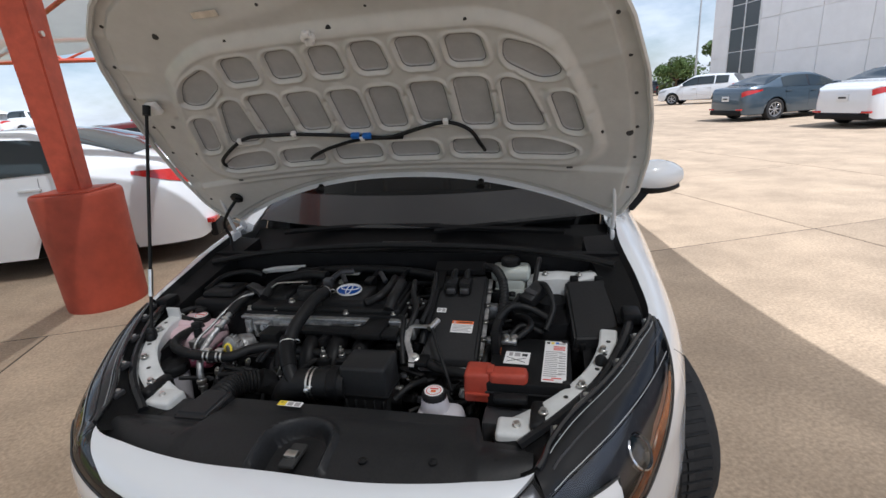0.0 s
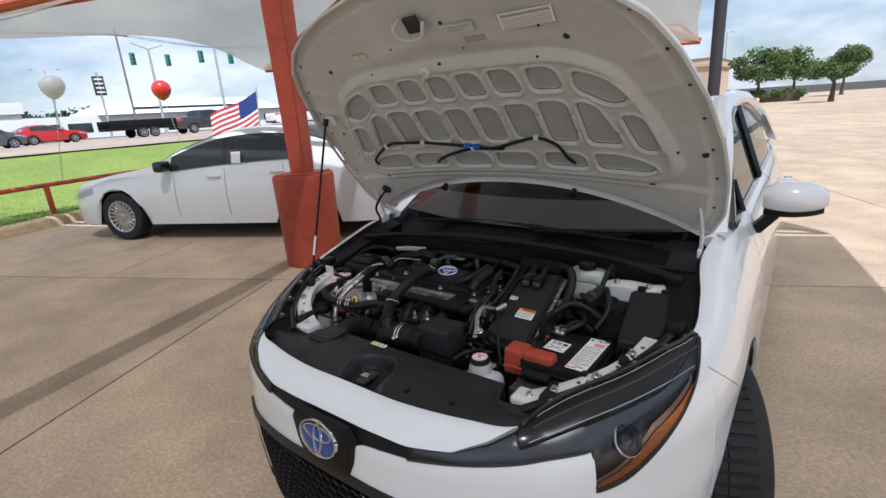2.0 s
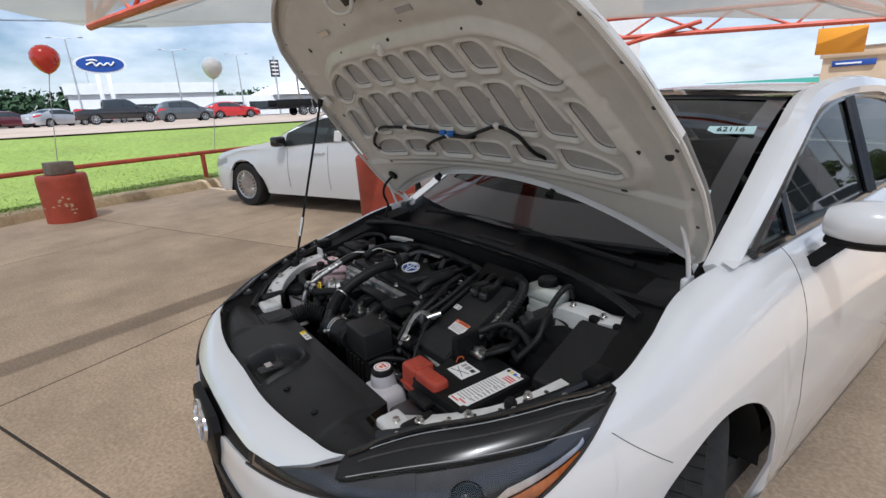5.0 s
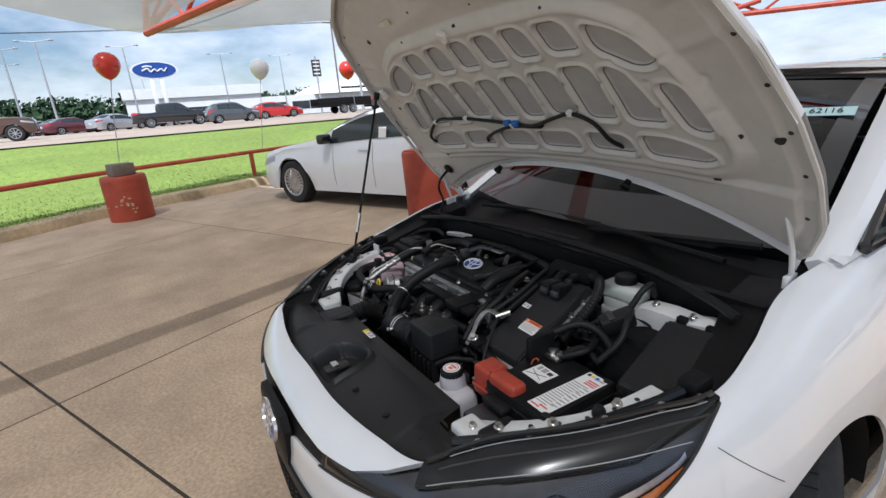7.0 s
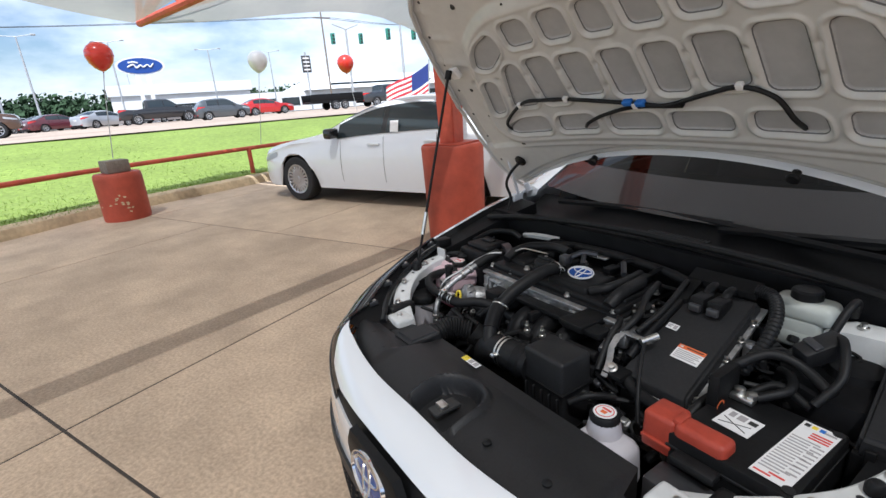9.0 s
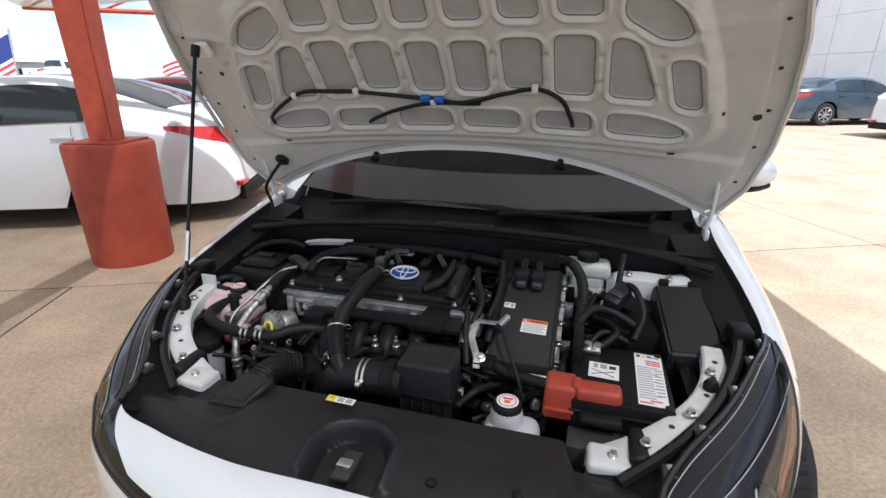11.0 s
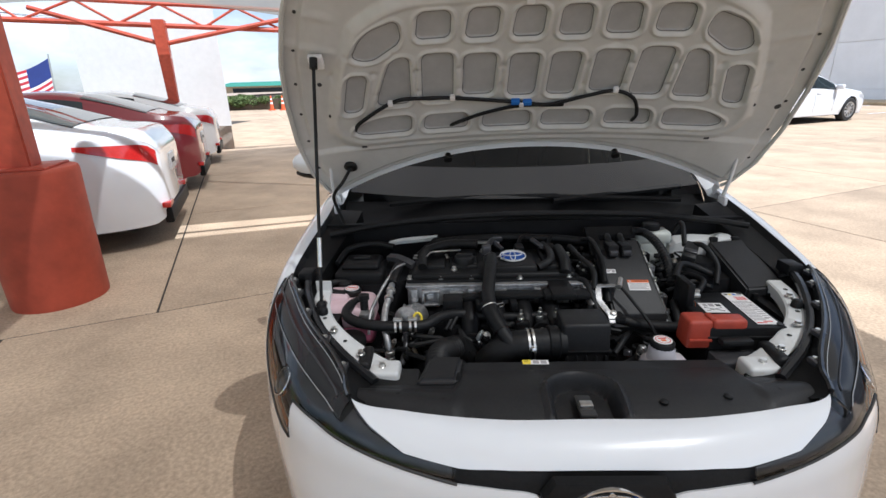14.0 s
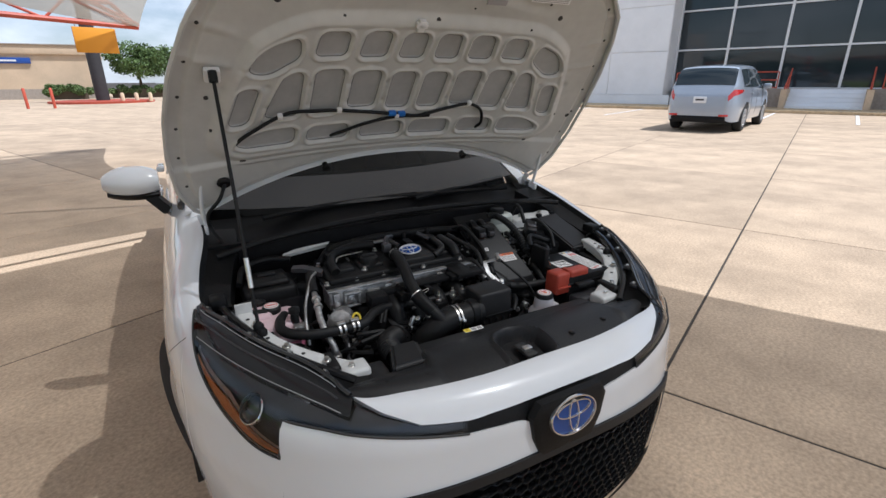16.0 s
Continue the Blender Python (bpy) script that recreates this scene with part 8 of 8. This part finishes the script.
CELLS = []
for k in (1, -1):
    for x0, x1, s0, s1, lean, taper in ((0.020, 0.172, 0.146, 0.203, 0, 0.004), (0.224, 0.365, 0.151, 0.207, -0.004, 0.006),
                                        (0.021, 0.098, 0.273, 0.418, 0, 0.0), (0.148, 0.236, 0.284, 0.425, -0.004, 0.0), (0.272, 0.360, 0.270, 0.434, -0.006, 0.002),
                                        (0.024, 0.102, 0.481, 0.566, -0.004, 0.004), (0.148, 0.230, 0.484, 0.568, -0.008, 0.004), (0.276, 0.364, 0.490, 0.566, -0.008, 0.004)):
        CELLS.append([(k * a, b) for a, b in four(x0, x1, s0, s1, lean, taper)])
    CELLS.append([(k * a, b) for a, b in ((0.410, 0.150), (0.575, 0.152), (0.592, 0.172), (0.520, 0.214), (0.406, 0.212))])
    CELLS.append([(k * a, b) for a, b in ((0.402, 0.268), (0.502, 0.268), (0.482, 0.345), (0.440, 0.426), (0.394, 0.430))])
    CELLS.append([(k * a, b) for a, b in ((0.556, 0.252), (0.608, 0.250), (0.570, 0.382), (0.520, 0.378))])
    CELLS.append([(k * a, b) for a, b in ((0.408, 0.487), (0.500, 0.428), (0.548, 0.446), (0.506, 0.515), (0.414, 0.548))])
BOUND = [(min(p[0] for p in c) - 0.03, max(p[0] for p in c) + 0.03, min(p[1] for p in c) - 0.03, max(p[1] for p in c) + 0.03) for c in CELLS]


def smooth01(t):
    t = max(0.0, min(1.0, t))
    return t * t * (3 - 2 * t)


def inner_height(x, s, edge):
    """Relief of the pressed inner panel; positive goes into the hood. Also tells whether it is the floor of a pocket."""
    h = 0.0
    floor = False
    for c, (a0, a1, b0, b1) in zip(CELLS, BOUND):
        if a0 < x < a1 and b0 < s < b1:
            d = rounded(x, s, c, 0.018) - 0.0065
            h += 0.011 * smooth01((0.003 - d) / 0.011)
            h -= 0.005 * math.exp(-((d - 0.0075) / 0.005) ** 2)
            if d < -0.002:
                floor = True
    ax = abs(x)
    # raised frame of the lattice against the surrounding field
    lat = rounded(x, s, [(-0.645, 0.122), (0.645, 0.122), (0.61, 0.40), (0.47, 0.592), (-0.47, 0.592), (-0.61, 0.40)], 0.10)
    h += 0.016 * smooth01((lat - 0.012) / 0.035)
    h -= 0.004 * math.exp(-((lat - 0.004) / 0.010) ** 2)
    # rear box section
    h -= 0.012 * smooth01((0.105 - s) / 0.02) * smooth01((s - hood_rear(x) - 0.02) / 0.02)
    # stiffening swages towards the corners
    for k in range(3):
        h -= 0.005 * math.exp(-((s - 0.47 - 0.11 * k - 0.35 * (ax - 0.62)) / 0.014) ** 2) * smooth01((ax - 0.56) / 0.05) * smooth01((0.76 - ax) / 0.04)
    h -= 0.006 * math.exp(-((s - 0.70 + 0.12 * ax) / 0.03) ** 2) * smooth01((0.40 - ax) / 0.1)
    # hem flange round the rim
    h += 0.010 * smooth01((0.045 - edge) / 0.014)
    for k in range(5):
        h += 0.006 * math.exp(-(((ax - 0.122 - 0.125 * k) / 0.010) ** 2 + ((s - 0.31) / 0.010) ** 2)) + 0.006 * math.exp(-(((ax - 0.122 - 0.125 * k) / 0.010) ** 2 + ((s - 0.385) / 0.010) ** 2)) + 0.005 * math.exp(-(((ax - 0.06 - 0.125 * k) / 0.016) ** 2 + ((s - 0.453) / 0.008) ** 2))
    return h, floor


NX, NS = 500, 350
verts, faces, mats = [], [], []
for i in range(NX + 1):
    u = -1 + 2 * i / NX
    for j in range(NS + 1):
        v = j / NS
        x = u * 0.785
        r0, r1 = hood_rear(x), hood_front(x)
        s_ = r0 + (r1 - r0) * v
        x = max(-lerp_table(SIDE_X, s_), min(lerp_table(SIDE_X, s_), x))
        e = min((lerp_table(SIDE_X, s_) - abs(x)) * 0.9, s_ - r0 + 0.03, r1 - s_)
        h, floor = inner_height(x, s_, e)
        verts.append(hood_point(x, s_, h))
        mats.append(floor)
idx = lambda i, j: i * (NS + 1) + j
fm_ = []
for i in range(NX):
    for j in range(NS):
        q = (idx(i, j), idx(i + 1, j), idx(i + 1, j + 1), idx(i, j + 1))
        faces.append(q)
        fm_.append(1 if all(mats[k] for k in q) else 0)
me = bpy.data.meshes.new("hood")
me.from_pydata(verts, [], faces)
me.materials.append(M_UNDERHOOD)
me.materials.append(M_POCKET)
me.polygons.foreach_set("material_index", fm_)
me.polygons.foreach_set("use_smooth", [True] * len(faces))
hood = new("hood", me)
hood.parent = sedan
hood["label"] = "grey-white pressed inner panel with recessed pockets"
# Thin dark tubes drawn round each pocket for the shade at its edge.
M_POCKETSHADE = material("pocket_edge_shade", (0.16, 0.16, 0.16), 0.7, grain=0.2, grain_scale=90)
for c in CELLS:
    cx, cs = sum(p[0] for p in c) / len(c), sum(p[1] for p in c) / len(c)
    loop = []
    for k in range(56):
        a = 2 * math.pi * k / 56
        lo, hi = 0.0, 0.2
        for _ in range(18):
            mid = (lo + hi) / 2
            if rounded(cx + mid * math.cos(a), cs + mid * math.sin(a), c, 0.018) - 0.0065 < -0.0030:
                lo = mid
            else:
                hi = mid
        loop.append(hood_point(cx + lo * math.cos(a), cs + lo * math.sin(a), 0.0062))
    part("pocket_shade_line", tube(loop + loop[:1], 0.0016, 5, 1, 0, True), M_POCKETSHADE, hood)
skin = bmesh.new()
rows = []
for i in range(61):
    u = -1 + 2 * i / 60
    x = u * 0.787
    r0, r1 = hood_rear(x), hood_front(x)
    col = [(x, r0, 0.004)] + [(x, r0 + (r1 - r0) * j / 30, 0.034) for j in range(31)] + [(x, r1, 0.004)]
    rows.append([skin.verts.new(hood_point(max(-lerp_table(SIDE_X, s_) - 0.003, min(lerp_table(SIDE_X, s_) + 0.003, xx)), s_, hh)) for xx, s_, hh in col])
for a, b in zip(rows, rows[1:]):
    for j in range(len(a) - 1):
        skin.faces.new((a[j], a[j + 1], b[j + 1], b[j]))
part("outer_skin", skin, M_WHITE, hood, "white outer skin")
rim = [(lerp_table(SIDE_X, s_), s_) for s_ in [-0.12 + 1.02 * i / 40 for i in range(41)]]
part("hem", tube([hood_point(x, s_, 0.012) for x, s_ in rim] + [hood_point(-x, s_, 0.012) for x, s_ in rim[::-1]], 0.007, 6, 1, 0, True), M_UNDERHOOD, hood, "rolled hem")


def on_hood(name, x, s_, prof, mat, label="", h=-0.001, n=16):
    part(name, turned(prof, hood_point(x, s_, h), tuple(-HOOD_N), n), mat, hood, label)


for x, s_, r in ((0.425, 0.658, 0.013), (-0.477, 0.661, 0.013), (-0.011, 0.617, 0.010), (0.572, 0.100, 0.013), (-0.572, 0.100, 0.013), (0.728, 0.235, 0.013), (-0.66, 0.36, 0.010), (0.655, 0.24, 0.008), (-0.655, 0.24, 0.008),
                 (0.10, 0.66, 0.005), (-0.30, 0.62, 0.006), (0.33, 0.61, 0.006), (0.07, 0.755, 0.010), (0.36, 0.70, 0.006), (-0.16, 0.70, 0.006)):
    on_hood("panel_hole", x, s_, [(r * 0.75, -0.012), (r * 0.72, 0.0008), (r * 0.2, 0.001)], M_INK, "dark hole", inner_height(x, s_, 0.1)[0])
for k in range(7):
    s_ = 0.02 + 0.115 * k
    for sg in (1, -1):
        on_hood("panel_hole", sg * (lerp_table(SIDE_X, s_) - 0.03), s_, [(0.005, -0.012), (0.005, 0.0008), (0.001, 0.001)], M_INK, "", inner_height(lerp_table(SIDE_X, s_) - 0.03, s_, 0.027)[0])
for x in (0.29, -0.29):
    on_hood("rubber_stop", x, 0.032, [(0.010, 0), (0.011, 0.012), (0.016, 0.02), (0.014, 0.026), (0.003, 0.028)], M_RUBBER, "black rubber stop")
on_hood("hose_grommet", -0.635, 0.02, [(0.022, -0.004), (0.024, 0.004), (0.018, 0.010), (0.006, 0.011)], M_RUBBER, "black hose grommet", 0.0)
part("rod_clip", box(-0.02, 0.02, -0.02, 0.02, -0.012, 0.008, 0.005, 2, 0, Matrix.Translation(hood_point(-0.641, 0.457, -0.004)) @ HOOD_N.to_track_quat("Z", "Y").to_matrix().to_4x4()), M_LABEL, hood, "white plastic rod clip")
part("white_clip", join(*[box(x0, x1, y0, y1, -0.016, 0.0, 0.004, 2, 0, Matrix.Translation(hood_point(-0.068, 0.606, 0.0)) @ HOOD_N.to_track_quat("Z", "Y").to_matrix().to_4x4()) for x0, x1, y0, y1 in ((-0.018, 0.018, -0.008, 0.010), (-0.010, 0.012, -0.02, 0.018))]), M_LABEL, hood, "white plastic clip")
part("striker", tube([hood_point(-0.045, 0.80, 0.0), hood_point(-0.05, 0.795, -0.035), hood_point(-0.04, 0.76, -0.04), hood_point(0.02, 0.75, -0.035), hood_point(0.03, 0.78, 0.0)], 0.006, 8, 6), M_UNDERHOOD, hood, "grey striker loop")
part("striker_plate", box(-0.02, 0.03, -0.03, 0.02, -0.006, 0.006, 0.003, 2, 0, Matrix.Translation(hood_point(0.0, 0.785, -0.004)) @ HOOD_N.to_track_quat("Z", "Y").to_matrix().to_4x4()), M_INK, hood)
hood_face = lambda x, s_, h: Matrix.Translation(hood_point(x, s_, h)) @ Matrix(((1, 0, 0), (0, HOOD_S.y, -HOOD_N.y), (0, HOOD_S.z, -HOOD_N.z))).to_4x4()
label_plate(hood, 0.15, 0.045, hood_face(0.34, 0.735, 0.006), M_LABEL, [(-0.46, 0.46, 0.22, 0.4, M_INKGREY)] + [(-0.46, 0.46, -0.42 + 0.12 * i, -0.37 + 0.12 * i, M_INKGREY) for i in range(5)], "white label with small grey print")
label_plate(hood, 0.09, 0.03, hood_face(0.13, 0.735, 0.006), M_UNDERHOOD, [(-0.4, 0.4, 0.1, 0.2, M_INKGREY), (-0.4, 0.2, -0.2, -0.1, M_INKGREY)], "faint stencilled label")
for x, s_, w in ((-0.30, 0.70, 0.07), (0.16, 0.69, 0.07)):
    part("slot", box(-w / 2, w / 2, -0.008, 0.008, -0.001, 0.001, 0, 1, 0, hood_face(x, s_, 0.008)), M_STEEL if x < 0 else M_INKGREY, hood)
hose = [(-0.594, 0.163), (-0.56, 0.222), (-0.446, 0.290), (-0.350, 0.292), (-0.255, 0.284), (-0.058, 0.254), (0.031, 0.243), (0.141, 0.275), (0.222, 0.294), (0.285, 0.265), (0.312, 0.205), (0.317, 0.155)]
part("washer_hose", tube([hood_point(x, s_, 0.012 if i in (0, 11) else -0.012) for i, (x, s_) in enumerate(hose)], 0.0058, 8, 8), M_RUBBER, hood, "thin black washer hose")
part("washer_hose", tube([hood_point(x, s_, h) for x, s_, h in ((0.06, 0.240, -0.012), (-0.06, 0.242, -0.013), (-0.168, 0.216, -0.010), (-0.24, 0.185, -0.006), (-0.278, 0.152, 0.012))], 0.0055, 8, 8), M_RUBBER, hood, "thin black washer hose")
part("tee_joint", box(-0.012, 0.012, -0.006, 0.006, -0.01, 0.006, 0.003, 2, 0, hood_face(0.065, 0.243, -0.012)), M_RUBBER, hood)
for x, s_ in ((-0.038, 0.254), (-0.075, 0.258)):
    part("blue_clip", box(-0.014, 0.014, -0.008, 0.008, -0.004, 0.012, 0.003, 2, 0, hood_face(x, s_, -0.008)), M_BLUECLIP, hood, "blue plastic clip")
for x, s_ in ((-0.46, 0.285), (-0.27, 0.288), (-0.055, 0.248), (0.222, 0.298)):
    part("hose_clip", box(-0.008, 0.008, -0.009, 0.009, -0.002, 0.012, 0.003, 2, 0, hood_face(x, s_, -0.008)), M_LABEL, hood, "white hose clip")
part("feed_hose", tube([hood_point(-0.635, 0.02, -0.01), (-0.66, 0.97, 1.06), (-0.70, 0.985, 1.01), (-0.695, 1.0, 0.955), (-0.66, 0.95, 0.90)], 0.0058, 8, 8), M_RUBBER, sedan, "black feed hose")


# ---- paving slabs ----
PAVE_A = radians(24.0)
PU, PV = Vector((math.cos(PAVE_A), math.sin(PAVE_A), 0)), Vector((-math.sin(PAVE_A), math.cos(PAVE_A), 0))
ROW_L = 2.84
paving = thing("pavement", "tan concrete slab paving of the car lot", "pavement", kind="structure")
rs = random.Random(2)


def slab_mesh(w):
    """One slab with worn, slightly ragged arrises."""
    bm = bmesh.new()
    add_box(bm, 0.007, w - 0.007, 0.007, ROW_L - 0.007, -0.028, 0.0, 0.004, 1)
    me = bpy.data.meshes.new("slab")
    bm.to_mesh(me)
    bm.free()
    me.materials.append(M_CONCRETE)
    return me


ROWS = ((slab_mesh(3.23), 3.23, -2.02), (slab_mesh(2.81), 2.81, -1.20))
for j in range(-5, 26):
    me, w, start = ROWS[1 if j > 0 else 0]
    for i in range(-7, 17):
        p = PU * (start + w * i) + PV * (0.016 + ROW_L * j)
        c = p + PU * w / 2 + PV * ROW_L / 2
        if c.x < -9.6 - 0.28 * c.y or c.x > 38 or c.y < -9 or c.length > 62:
            continue
        ob = new("slab", me)
        ob.parent = paving
        ob.matrix_basis = pose(p.x, p.y, rs.uniform(-0.0008, 0.0008), 0, 0, 24.0)
tagged(part("joint_bed", box(-7.6, 26, -5, 14, -0.03, -0.0035), M_JOINT), "dark filler in the joints of the paving", "pavement", kind="structure")
far_pave = bmesh.new()
add_box(far_pave, -17.6, 80, -14, 110, -0.04, -0.012)
tagged(part("lot_surface", far_pave, M_CONCRETE), "pale concrete surface of the wider lot", "pavement", kind="structure")
